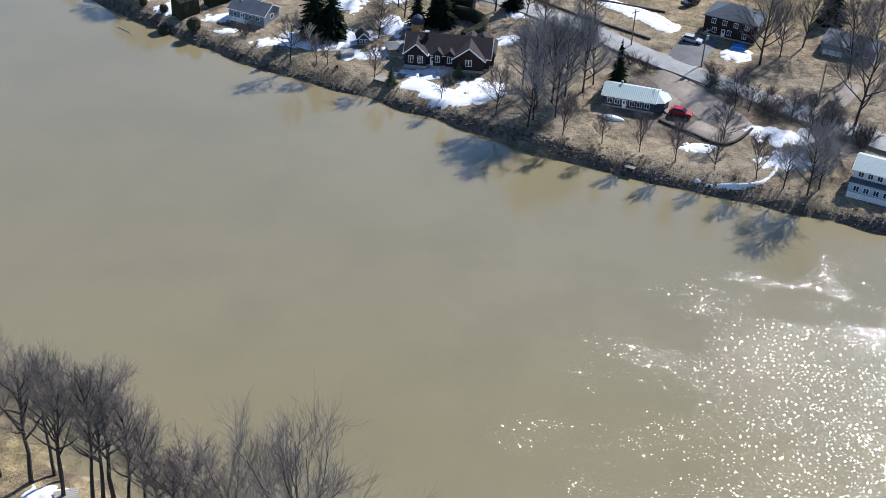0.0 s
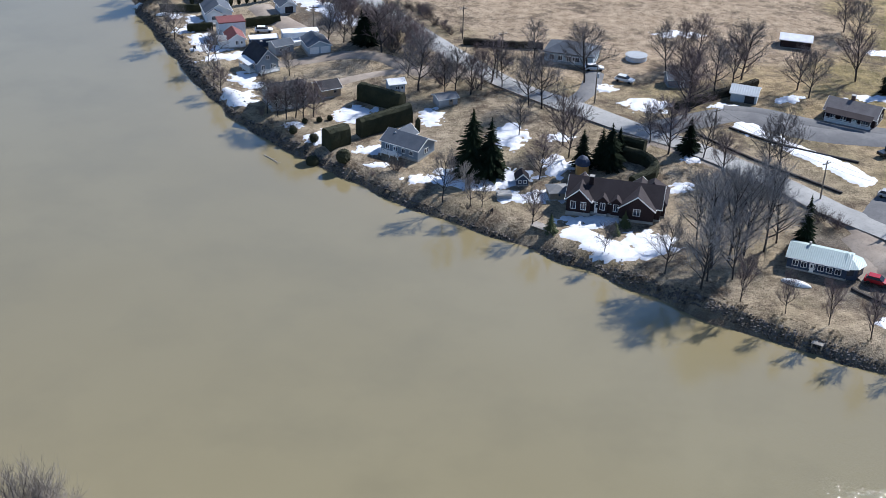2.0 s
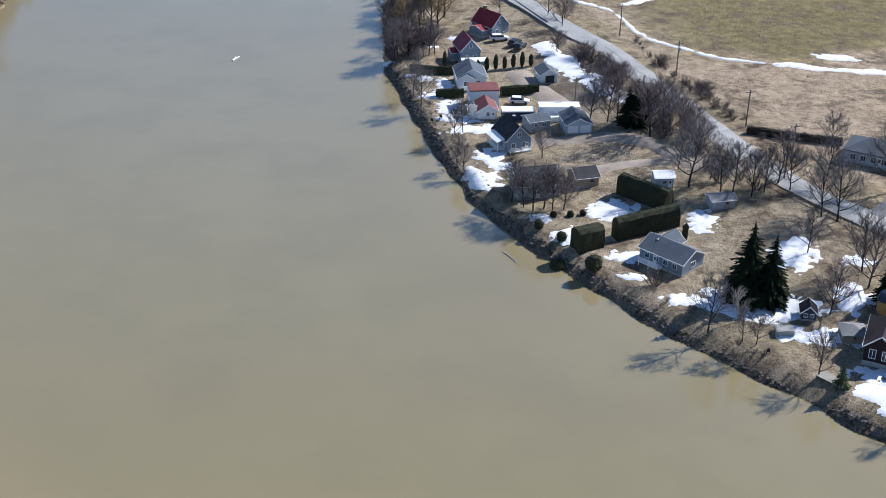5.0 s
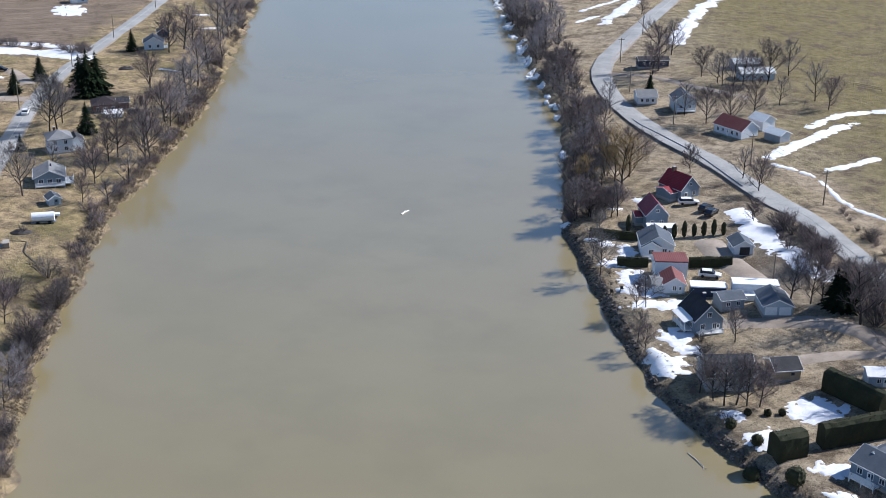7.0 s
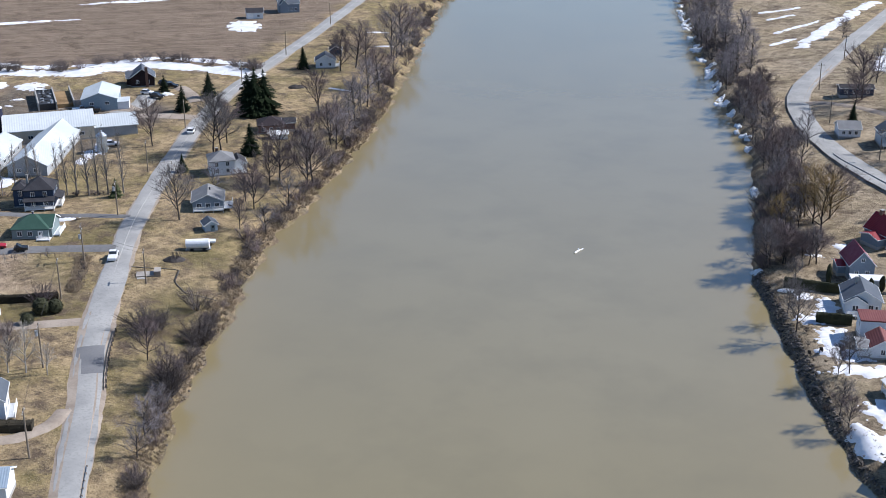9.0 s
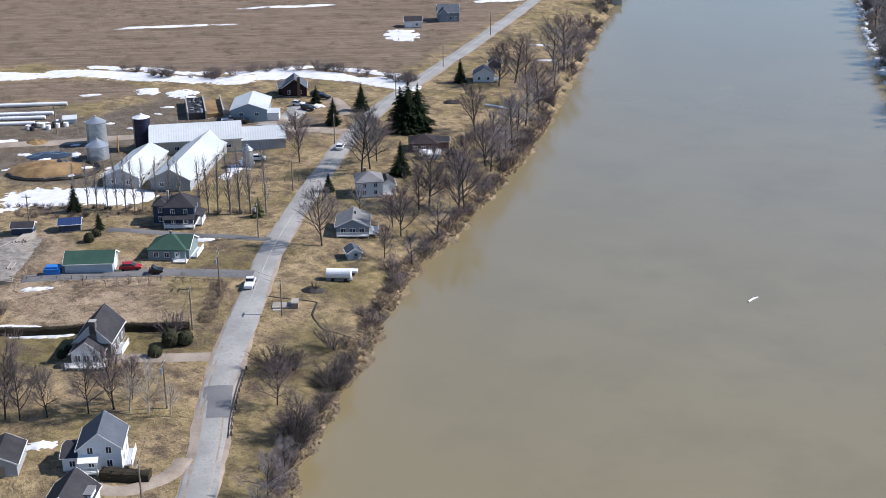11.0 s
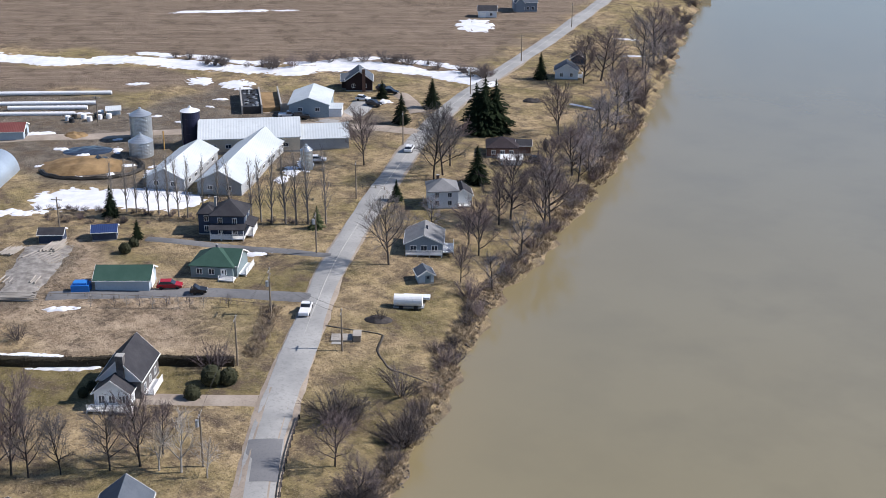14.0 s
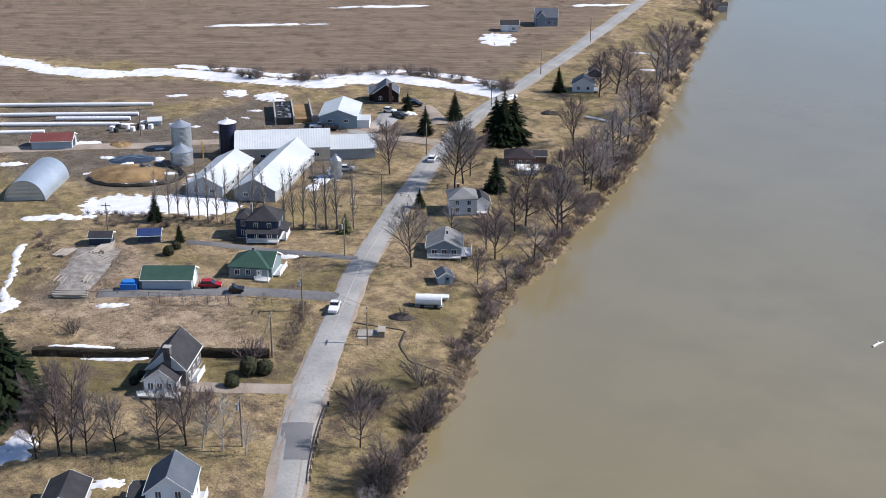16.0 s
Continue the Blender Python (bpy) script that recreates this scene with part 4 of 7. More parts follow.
wood(MAPLES, BANK_TREES[:6], "slim leafless tree above the stony bank", "trees along the river bank", 0.62)
wood(OAKS + MAPLES[:1], BANK_TREES[6:], "small leafless tree on the stony river bank", "trees along the river bank", 0.85)
wood(GREYS, GROVE, "tall grey leafless tree in the bank grove", "grove on the river bank", 0.8)
wood(OAKS, ROADSIDE_TREES, "leafless tree beside the road", "roadside trees", 0.85)
wood(OAKS + MAPLES, VILLAGE_TREES, "bare deciduous tree in a riverside garden", "garden trees", 1.0)
wood(OAKS + MAPLES, UPPER_TREES, "bare deciduous tree beside the upper houses", "trees by the upper houses", 1.0)
wood(MAPLES + WOODS, FARM_ROAD_TREES, "leafless tree by the bending road", "trees by the bending road", 1.0)
wood(POPLARS, [(x, y, h * 1.35) for x, y, h in POPLAR_ROW], "slender leafless poplar in a row", "poplar row", 0.72)
wood(MAPLES + OAKS, LAWN_TREES, "bare spreading tree on the lawn", "lawn trees", 0.85)
wood(MAPLES + WOODS, LEFT_BANK_TREES, "leafless tree on the river bank", "trees on the grassy bank", 1.05)
wood(TALLS, NEAR_BANK_TREES, "tall dark leafless tree at the water", "trees on the near bank", 0.85)
wood(BIRCHES, [(-214.7, 227.1, 10.2), (-217.2, 225.2, 7.5), (-211.4, 229.1, 6.5), (-30.5, 255.5, 7.0)], "pale birch without leaves", "birches", 1.0)
wood(WILLOWS, [(-132.7, 380.1, 13), (-136, 383.5, 14), (-140, 374, 9)], "leafless willow with yellow twigs", "willows", 1.0)
plant(SPREADING[0], -12.5, 109.5, 2.0, "broad many-stemmed leafless tree on the near bank", "tree", wide=0.9)
plant(SPREADING[0], -23.5, 110, 1.6, "smaller many-stemmed leafless tree on the near bank", "tree", wide=0.75)
plant(MAPLES[0], -29, 112, 1.5, "leafless tree on the near bank", "tree")
for k, (x, y, h) in enumerate(SPRUCE_SPOTS):
    plant(SPRUCES[k % 2], x, y, h / 10.0, "dark green spruce with drooping branches", "spruce", "spruces", 1.65 if (x, y) in ((-249.4, 208.8), (-251.9, 205.8)) else 1.3 if -309 < x < -303 and y > 370 else 0.75 if (x, y) == (34.3, 245.4) else random.uniform(0.95, 1.2))
for x, y, h in PINE_SPOTS:
    plant(PINES[0], x, y, h / 4.0, "small bushy olive-green pine", "pine", "pines", name="pine")
for k, (x, y, h) in enumerate(SHRUB_SPOTS):
    plant(SHRUBS[k % 3], x, y, h / 3.0, "leafless grey-brown shrub with many stems", "shrub", "shrubs", random.uniform(0.9, 1.2))


for x, y, h, w in ((-213.0, 252.0, 4.6, 1.3), (-211.4, 254.2, 3.8, 1.2), (-201.8, 258.3, 5.4, 0.95), (-203.6, 256.4, 4.4, 1.0), (-192.4, 240.4, 5.5, 0.9), (-190.8, 238.6, 4.6, 1.0), (-195.2, 241.6, 4.0, 0.8), (-187.8, 234.6, 3.6, 0.8), (-184.2, 229.2, 3.2, 0.9), (-172.4, 215.7, 3.0, 1.0)):
    plant(BUSHES[int(h) % 2], x, y, h / 3.0, "broad dense leafless bush on the grassy bank", "bush", "bushes on the grassy bank", w)


def bank_wood(line, side, count, depth, sizes, models, label, group, kind="tree", base=10.0):
    """Plants scattered along a stretch of bank, up to depth metres inland."""
    p = curve_points(line, 1.0)
    for _ in range(count):
        k = random.randrange(len(p) - 1)
        t = p[k + 1] - p[k]
        n = np.array([-t[1], t[0]]) / np.linalg.norm(t) * side
        q = p[k] + n * (1.5 + random.random() ** 1.3 * depth)
        plant(random.choice(models), float(q[0]), float(q[1]), random.uniform(*sizes) / base, label, kind, group, random.uniform(0.95, 1.25))


def thicket(name, line, side, count, depth, sizes, models, label, category, base=3.0):
    """As bank_wood, but grown together: one mass that nobody could count."""
    p = curve_points(line, 1.0)
    verts, faces, slot, mats, n = [], [], [], [], 0
    for _ in range(count):
        k = random.randrange(len(p) - 1)
        t = p[k + 1] - p[k]
        nr = np.array([-t[1], t[0]]) / np.linalg.norm(t) * side
        q = p[k] + nr * (0.5 + random.random() ** 1.3 * depth)
        x, y = on_land(float(q[0]), float(q[1]), 0.7)
        size, g = random.uniform(*sizes) / base, random.random() * math.tau
        wide = size * random.uniform(0.95, 1.25)
        for part_ob in random.choice(models).children:
            me = part_ob.data
            v = np.empty(len(me.vertices) * 3, np.float32)
            me.vertices.foreach_get("co", v)
            v = v.reshape(-1, 3)
            c, s = math.cos(g) * wide, math.sin(g) * wide
            verts += np.stack([v[:, 0] * c - v[:, 1] * s + x, v[:, 0] * s + v[:, 1] * c + y, v[:, 2] * size + top(x, y)], 1).tolist()
            if me.materials[0] not in mats:
                mats.append(me.materials[0])
            faces += [tuple(i + n for i in f.vertices) for f in me.polygons]
            slot += [mats.index(me.materials[0])] * len(me.polygons)
            n += len(v)
    ob = raw(name, verts, faces, mats[0])
    for m in mats[1:]:
        ob.data.materials.append(m)
    ob.data.polygons.foreach_set("material_index", slot)
    tagged(ob, label, category, kind="stuff")


RIGHT_WOOD = [(-135, 352), (-150, 384), (-172, 430), (-189, 457), (-211, 489)]
FAR_RIGHT_WOOD = [(-211, 489), (-241, 537), (-282, 602), (-350, 720)]
LEFT_WOOD = [(-250, 345), (-268, 380), (-291, 420), (-332, 486), (-386, 572), (-424, 632), (-500, 755)]
bank_wood(RIGHT_WOOD, -1, 74, 11, (5.5, 9.5), WOODS + MAPLES, "leafless tree in the riverside wood", "riverside wood")
thicket("far_wood", FAR_RIGHT_WOOD, -1, 85, 17, (7, 12), WOODS, "leafless wood along the distant bank", "wood", 10.0)
thicket("undergrowth", RIGHT_WOOD + FAR_RIGHT_WOOD[1:], -1, 130, 13, (3, 5.5), SHRUBS, "leafless undergrowth of the riverside wood", "undergrowth")
bank_wood(LEFT_WOOD, 1, 44, 8, (6, 11), WOODS, "leafless tree on the overgrown bank", "trees on the overgrown bank")
thicket("bank_thicket", LEFT_WOOD, 1, 90, 7, (2.0, 4.5), SHRUBS, "tangled leafless shrubs on the overgrown bank", "thicket")
thicket("waterside_scrub", [(-163, 207), (-187, 236), (-206, 265), (-230, 301), (-243, 329), (-268, 380), (-332, 486), (-424, 632)], 1, 120, 2.6, (1.2, 3.4), SHRUBS, "leafless brushwood overhanging the water's edge", "brushwood")
bank_wood([(-206, 265), (-230, 301), (-243, 329), (-250, 345)], 1, 26, 4, (1.0, 3.2), SHRUBS, "leafless shrub on the bank slope", "shrubs on the bank slope", "shrub", 3.0)
thicket("bank_scrub", [(-20, 242), (-63, 266), (-97, 297), (-119, 328), (-135, 350)], -1, 16, 3, (0.6, 1.6), SHRUBS, "low leafless scrub among the bank stones", "scrub")
thicket("bank_scrub", [(79, 198), (38, 212), (0.5, 230.5)], -1, 6, 3, (0.8, 1.8), SHRUBS, "low leafless scrub among the bank stones", "scrub")
bank_wood([(-33, 303), (-50, 326), (-70, 350), (-90, 374)], 1, 40, 7, (2.0, 5.0), SHRUBS, "leafless shrub below the road bank", "shrubs below the road", "shrub", 3.0)
bank_wood([(-40, 327), (-62, 354), (-84, 381)], -1, 34, 4, (1.0, 3.0), SHRUBS, "leafless shrub on the road verge", "shrubs on the road verge", "shrub", 3.0)
bank_wood([(-42, 318), (-60, 338), (-80, 362), (-92, 374)], 1, 16, 6, (4.5, 8), MAPLES, "thin leafless tree below the road bank", "trees below the road bank")
bank_wood([(50, 244), (66, 233), (80, 222)], 1, 30, 8, (1.5, 4), SHRUBS, "leafless shrub beside the road bank", "shrubs beside the road", "shrub", 3.0)
bank_wood([(-433.5, 355.3), (-399.6, 369.8), (-384.1, 401.8), (-344.1, 411.9)], 1, 34, 5, (2, 4.5), SHRUBS, "leafless shrub along the snowy ditch", "shrubs along the ditch", "shrub", 3.0)
bank_wood([(-250, 270), (-241, 261.5), (-235.5, 255.3)], -1, 12, 1.2, (0.7, 1.3), SHRUBS, "low brown scrub in the roadside ditch", "scrub in the ditch", "shrub", 3.0)


bank_wood([(-319, 258), (-312, 264), (-304, 271), (-298, 277)], 1, 16, 3, (0.8, 1.8), SHRUBS, "low dark scrub behind the timber yard", "scrub by the yard", "shrub", 3.0)
bank_wood([(-322, 247), (-312, 241), (-300, 234)], 1, 12, 3, (0.8, 1.8), SHRUBS, "low dark scrub along the meadow ditch", "scrub along the meadow ditch", "shrub", 3.0)
thicket("poplar_scrub", [(-326, 262), (-316, 271), (-303, 281), (-288, 292), (-279, 301)], 1, 70, 2.2, (0.5, 1.3), SHRUBS, "dark low scrub beneath the poplar row", "scrub")
wood(BIRCHES + WOODS[:1], [(x, y, 2.6) for x, y in [(-272.7, 245.3), (-270.0, 248.4), (-268.3, 249.9), (-266.8, 251.6), (-265.3, 253.2), (-263.9, 255.2), (-262.6, 256.7), (-261.1, 258.1), (-259.5, 259.9), (-256.6, 263.1)]], "young leafless sapling beside the driveway", "saplings by the driveway", 0.9)


def tussocks(name, line, side, count, depth, high, label, blades=9, start=0.8):
    """Dry grass standing in tufts along a stretch, one growth."""
    rng = np.random.default_rng(count + len(line))
    p = curve_points(line, 1.0)
    k = rng.integers(0, len(p) - 1, count)
    t = p[k + 1] - p[k]
    n = np.stack([-t[:, 1], t[:, 0]], 1) / np.linalg.norm(t, axis=1)[:, None] * side
    q = p[k] + n * (start + rng.random((count, 1)) ** 1.2 * depth)
    q = q[height(q[:, 0], q[:, 1]) > -1.95]
    z = height(q[:, 0], q[:, 1])
    segs = []
    for (x, y), h in zip(q, z):
        size = high * rng.uniform(0.5, 1.2)
        for _ in range(blades):
            a = np.array([x, y, h - 0.05]) + np.append(rng.normal(0, 0.25 * size, 2), 0)
            segs.append((a, a + np.append(rng.normal(0, 0.5, 2), 0.9) * size, 0.05 * size + 0.03))
    ob = raw(name, *spikes(segs), M_STRAW)
    tagged(ob, label, "dry grass", kind="stuff")


tussocks("dry_grass", [(-150, 195), (-163, 207), (-187, 236), (-206, 265), (-230, 301), (-243, 329), (-268, 380)], 1, 1800, 3.0, 0.6, "straw-coloured dead grass on the river bank")
tussocks("bank_grass", [(-163, 207), (-187, 236), (-206, 265), (-230, 301), (-243, 329), (-268, 380), (-291, 420)], 1, 2600, 3.4, 0.75, "pale dead grass hanging over the water's edge", 8, -0.3)
tussocks("dry_grass", [(79, 198), (38, 212), (0.5, 230.5), (-41, 251), (-84.5, 282), (-119.5, 328.5), (-135, 350)], -1, 500, 4, 0.5, "dead grass above the bank stones")
tussocks("dry_grass", [(-300, 262), (-262, 225), (-225, 195)], -1, 1500, 30, 0.45, "rough dead grass in the meadow", 6)
tussocks("dry_grass", [(-250, 270), (-241, 261.5), (-235.5, 255.3)], -1, 260, 3, 0.8, "dead grass in the roadside ditch")
for m in MODELS:
    for o in (*m.children_recursive, m):
        bpy.data.objects.remove(o)


def hedge(line, width, high, label, ragged=0.12):
    """A clipped hedge: a solid core and a skin of small leaf tufts."""
    rng = np.random.default_rng(int(abs(line[0][0]) * 10))
    p = curve_points(line, 1.0) if len(line) > 2 else np.linspace(line[0], line[1], max(3, int(np.hypot(*(np.array(line[1]) - line[0])))))
    tan = np.gradient(p, axis=0)
    tan /= np.linalg.norm(tan, axis=1)[:, None]
    verts, faces = [], []
    profile = [(-0.46, -0.2), (-0.5, 0.45), (-0.44, 0.85), (-0.2, 0.99), (0.2, 1.0), (0.44, 0.86), (0.5, 0.45), (0.46, -0.2)]
    for k, (q, t) in enumerate(zip(p, tan)):
        z = top(*q)
        for a, b in profile:
            j = rng.normal(0, ragged * 0.5, 3)
            verts.append((q[0] - t[1] * a * width + j[0], q[1] + t[0] * a * width + j[1], z + b * high + j[2]))
        if k:
            o = (k - 1) * 8
            faces += [(o + i, o + i + 1, o + 9 + i, o + 8 + i) for i in range(7)]
    faces += [tuple(range(8)), tuple(range(len(verts) - 8, len(verts)))]
    n = len(verts)
    core = verts[:]
    for _ in range(int(len(p) * 130)):
        k = rng.integers(0, len(p) - 1)
        i = rng.integers(0, 7)
        s, u = rng.random(2)
        a = (np.array(core[k * 8 + i]) * (1 - s) + np.array(core[k * 8 + i + 1]) * s) * (1 - u) + (np.array(core[k * 8 + 8 + i]) * (1 - s) + np.array(core[k * 8 + 9 + i]) * s) * u
        o = len(verts)
        verts += [tuple(a + rng.normal(0, 0.1, 3)) for _ in range(3)]
        faces.append((o, o + 1, o + 2))
    me = bpy.data.meshes.new("hedge")
    c = np.array([p[len(p) // 2][0], p[len(p) // 2][1], top(*p[len(p) // 2])])
    me.from_pydata([tuple(np.array(v) - c) for v in verts], [], faces)
    me.materials.append(M_LOWHEDGE if "low" in label else M_CEDAR)
    ob = new("hedge", me)
    ob.location = c
    tagged(ob, label, "hedge", "hedges")


TALL = "tall dark green clipped cedar hedge"
hedge([(-60.8, 296), (-50.1, 291)], 2.6, 4.0, TALL)
hedge([(-47.5, 286), (-57, 277)], 2.6, 4.2, TALL)
hedge([(-59, 274), (-62.5, 270)], 3.4, 4.2, TALL)
LOW = "long low brown-green clipped hedge"
hedge([(-42.2, 331.5), (-22.5, 332.8)], 1.2, 1.6, LOW)
hedge([(10.5, 301), (29, 320)], 1.4, 1.8, LOW)
hedge([(-126, 344.5), (-115, 348)], 1.2, 2.0, TALL)
hedge([(-114, 331.5), (-108, 334)], 1.2, 2.0, TALL)
hedge([(-100, 337), (-92, 341)], 1.2, 2.2, TALL)
hedge([(-264.9, 220.4), (-237.1, 251.1)], 1.2, 1.5, LOW)
hedge([(2, 262), (6, 267), (5, 272), (0, 275)], 2.0, 2.6, TALL)
hedge([(-1, 279), (4, 277)], 2.0, 3.0, TALL)
hedge([(-202.4, 210.7), (-197.1, 215.6)], 2.0, 1.6, LOW)


def globe_bush(x, y, r, label="round clipped dark cedar bush"):
    rng = np.random.default_rng(int(abs(x * 7 + y)))
    bm = bmesh.new()
    bmesh.ops.create_icosphere(bm, subdivisions=3, radius=r)
    for v in bm.verts:
        v.co = v.co * (0.93 + rng.normal(0, 0.05))
        v.co.z = max(v.co.z, -r * 0.8) * 1.05 + r * 0.75
    for _ in range(500):
        d = Vector(rng.normal(0, 1, 3)).normalized() * r * rng.uniform(0.9, 1.05)
        if d.z > -0.75 * r:
            at = Vector((d.x, d.y, d.z * 1.05 + r * 0.75))
            bm.faces.new([bm.verts.new(at + Vector(rng.normal(0, 0.09, 3))) for _ in range(3)])
    ob = part("globe_bush", bm, M_CEDAR)
    ob.location = (x, y, top(x, y))
    tagged(ob, label, "bush", "clipped bushes")


for x, y, r in ((-71.2, 275.8, 0.9), (-65.8, 272.5, 1.0), (-70, 281, 0.6), (-67, 282.5, 0.6), (-65, 284, 0.6), (-231.9, 239.9, 1.3), (-234.2, 244.9, 1.8), (-232.6, 246.9, 1.5), (-57.5, 264.5, 1.6), (-244.6, 230.2, 0.8), (-243.7, 228.2, 0.8), (-64.5, 266.3, 1.4), (-294.0, 266.3, 1.0), (-292.1, 263.3, 1.2)):
    globe_bush(x, y, r)


def columnar_cedar(x, y, h):
    rng = np.random.default_rng(int(abs(x * 11 + y)))
    bm = bmesh.new()
    bmesh.ops.create_icosphere(bm, subdivisions=3, radius=1.0)
    for v in bm.verts:
        v.co = Vector((v.co.x * 0.55, v.co.y * 0.55, v.co.z * h / 2 + h / 2 - 0.1)) * 1.0
        v.co += Vector(rng.normal(0, 0.07, 3))
    ob = part("columnar_cedar", bm, M_CEDAR)
    ob.location = (x, y, top(x, y))
    tagged(ob, "slim dark green columnar cedar", "cedar", "row of columnar cedars")


for k in range(7):
    columnar_cedar(-110.5 + k * 1.9, 350.5 + k * 1.1, 3.2 + 0.4 * (k % 3))
columnar_cedar(-119, 350, 5.0)
columnar_cedar(-44.5, 279.5, 4.0)
columnar_cedar(-284.6, 374.4, 3.5)


# ---- buildings ----
def gable_walls(L, W, eave, rise, style, cx=0.0, cy=0.0):
    bm = bmesh.new()
    if style == "x":
        prism(bm, [(cy - W / 2, -0.6), (cy + W / 2, -0.6), (cy + W / 2, eave), (cy, eave + rise - 0.05), (cy - W / 2, eave)], 0, cx - L / 2, cx + L / 2)
    elif style == "y":
        prism(bm, [(cx - L / 2, -0.6), (cx + L / 2, -0.6), (cx + L / 2, eave), (cx, eave + rise - 0.05), (cx - L / 2, eave)], 1, cy - W / 2, cy + W / 2)
    else:
        box(bm, cx - L / 2, cx + L / 2, cy - W / 2, cy + W / 2, -0.6, eave)
    return bm


def roof_shell(L, W, eave, rise, style, cx=0.0, cy=0.0, over=0.38, thick=0.2):
    """A roof slab with eaves: gabled along x or y, hipped, or flat."""
    bm = bmesh.new()
    if style in "xy":
        span, run, mid = (W, L, cy) if style == "x" else (L, W, cx)
        base = cx if style == "x" else cy
        drop = rise / (span / 2) * over
        prof = [(mid - span / 2 - over, eave - drop), (mid, eave + rise), (mid + span / 2 + over, eave - drop),
                (mid + span / 2 + over, eave - drop + thick), (mid, eave + rise + thick), (mid - span / 2 - over, eave - drop + thick)]
        for half in ([prof[0], prof[1], prof[4], prof[5]], [prof[1], prof[2], prof[3], prof[4]]):
            prism(bm, half, 0 if style == "x" else 1, base - run / 2 - over, base + run / 2 + over)
    elif style == "hip":
        a, b = L / 2 + over, W / 2 + over
        ridge = max(a - b, 0.05)
        ring = [(-a, -b), (a, -b), (a, b), (-a, b)]
        lo, hi = ([bm.verts.new((cx + x, cy + y, z)) for x, y in ring] for z in (eave - 0.12, eave + 0.06))
        r = [bm.verts.new((cx - ridge, cy, eave + rise)), bm.verts.new((cx + ridge, cy, eave + rise))] if a >= b else \
            [bm.verts.new((cx, cy - (b - a), eave + rise)), bm.verts.new((cx, cy + (b - a), eave + rise))]
        bm.faces.new(lo)
        for i in range(4):
            bm.faces.new((lo[i], lo[(i + 1) % 4], hi[(i + 1) % 4], hi[i]))
        if a >= b:
            for f in ((hi[0], hi[1], r[1], r[0]), (hi[1], hi[2], r[1]), (hi[2], hi[3], r[0], r[1]), (hi[3], hi[0], r[0])):
                bm.faces.new(f)
        else:
            for f in ((hi[0], hi[1], r[0]), (hi[1], hi[2], r[1], r[0]), (hi[2], hi[3], r[1]), (hi[3], hi[0], r[0], r[1])):
                bm.faces.new(f)
    else:
        box(bm, cx - L / 2 - over * 0.4, cx + L / 2 + over * 0.4, cy - W / 2 - over * 0.4, cy + W / 2 + over * 0.4, eave + 0.003, eave + 0.3)
    return bm


def rake_boards(L, W, eave, rise, style, cx=0.0, cy=0.0, over=0.38):
    """The pale boards along the sloping edges of both gables, and the gutters along the eaves."""
    bm = bmesh.new()
    span, run, mid, base = (W, L, cy, cx) if style == "x" else (L, W, cx, cy)
    drop = rise / (span / 2) * over
    for s in (-1, 1):
        foot, tip = (mid + s * (span / 2 + over), eave - drop), (mid, eave + rise)
        slope = [(foot[0], foot[1] - 0.1), (tip[0], tip[1] - 0.1), (tip[0], tip[1] + 0.2), (foot[0], foot[1] + 0.2)]
        for end in (-1, 1):
            a = base + end * (run / 2 + over)
            prism(bm, slope, 0 if style == "x" else 1, min(a, a + end * 0.06), max(a, a + end * 0.06))
        edge = [(foot[0], foot[1]), (foot[0] + s * 0.1, foot[1]), (foot[0] + s * 0.1, foot[1] + 0.16), (foot[0], foot[1] + 0.16)]
        prism(bm, edge, 0 if style == "x" else 1, base - run / 2 - over, base + run / 2 + over)
    return bm


def facing(face, L, W, cx=0.0, cy=0.0):
    """Maps (along, out, up) on one face of a body to its own space."""
    if face == "f":
        return lambda u, o, z: (cx + u, cy - W / 2 - o, z)
    if face == "b":
        return lambda u, o, z: (cx - u, cy + W / 2 + o, z)
    if face == "l":
        return lambda u, o, z: (cx - L / 2 - o, cy - u, z)
    return lambda u, o, z: (cx + L / 2 + o, cy + u, z)


def slab_on(put, u0, u1, z0, z1, o0, o1):
    bm = bmesh.new()
    v = [bm.verts.new(put(u, o, z)) for o in (o0, o1) for u, z in ((u0, z0), (u1, z0), (u1, z1), (u0, z1))]
    for f in ((0, 1, 2, 3), (4, 5, 6, 7), (0, 1, 5, 4), (1, 2, 6, 5), (2, 3, 7, 6), (3, 0, 4, 7)):
        bm.faces.new([v[i] for i in f])
    return bm


def window(house, put, u, z, w, h, trim):
    bm = bmesh.new()
    for a in ((u - w / 2 - 0.1, u - w / 2, z - 0.1, z + h + 0.1), (u + w / 2, u + w / 2 + 0.1, z - 0.1, z + h + 0.1), (u - w / 2, u + w / 2, z - 0.1, z), (u - w / 2, u + w / 2, z + h, z + h + 0.1), (u - 0.04, u + 0.04, z, z + h)):
        q = slab_on(put, a[0], a[1], a[2], a[3], -0.02, 0.09)
        me = bpy.data.meshes.new("tmp")
        q.to_mesh(me)
        q.free()
        bm.from_mesh(me)
        bpy.data.meshes.remove(me)
    frame_ob = part("window", bm, trim, house)
    part("pane", slab_on(put, u - w / 2, u + w / 2, z, z + h, -0.01, 0.045), M_GLASS, frame_ob)


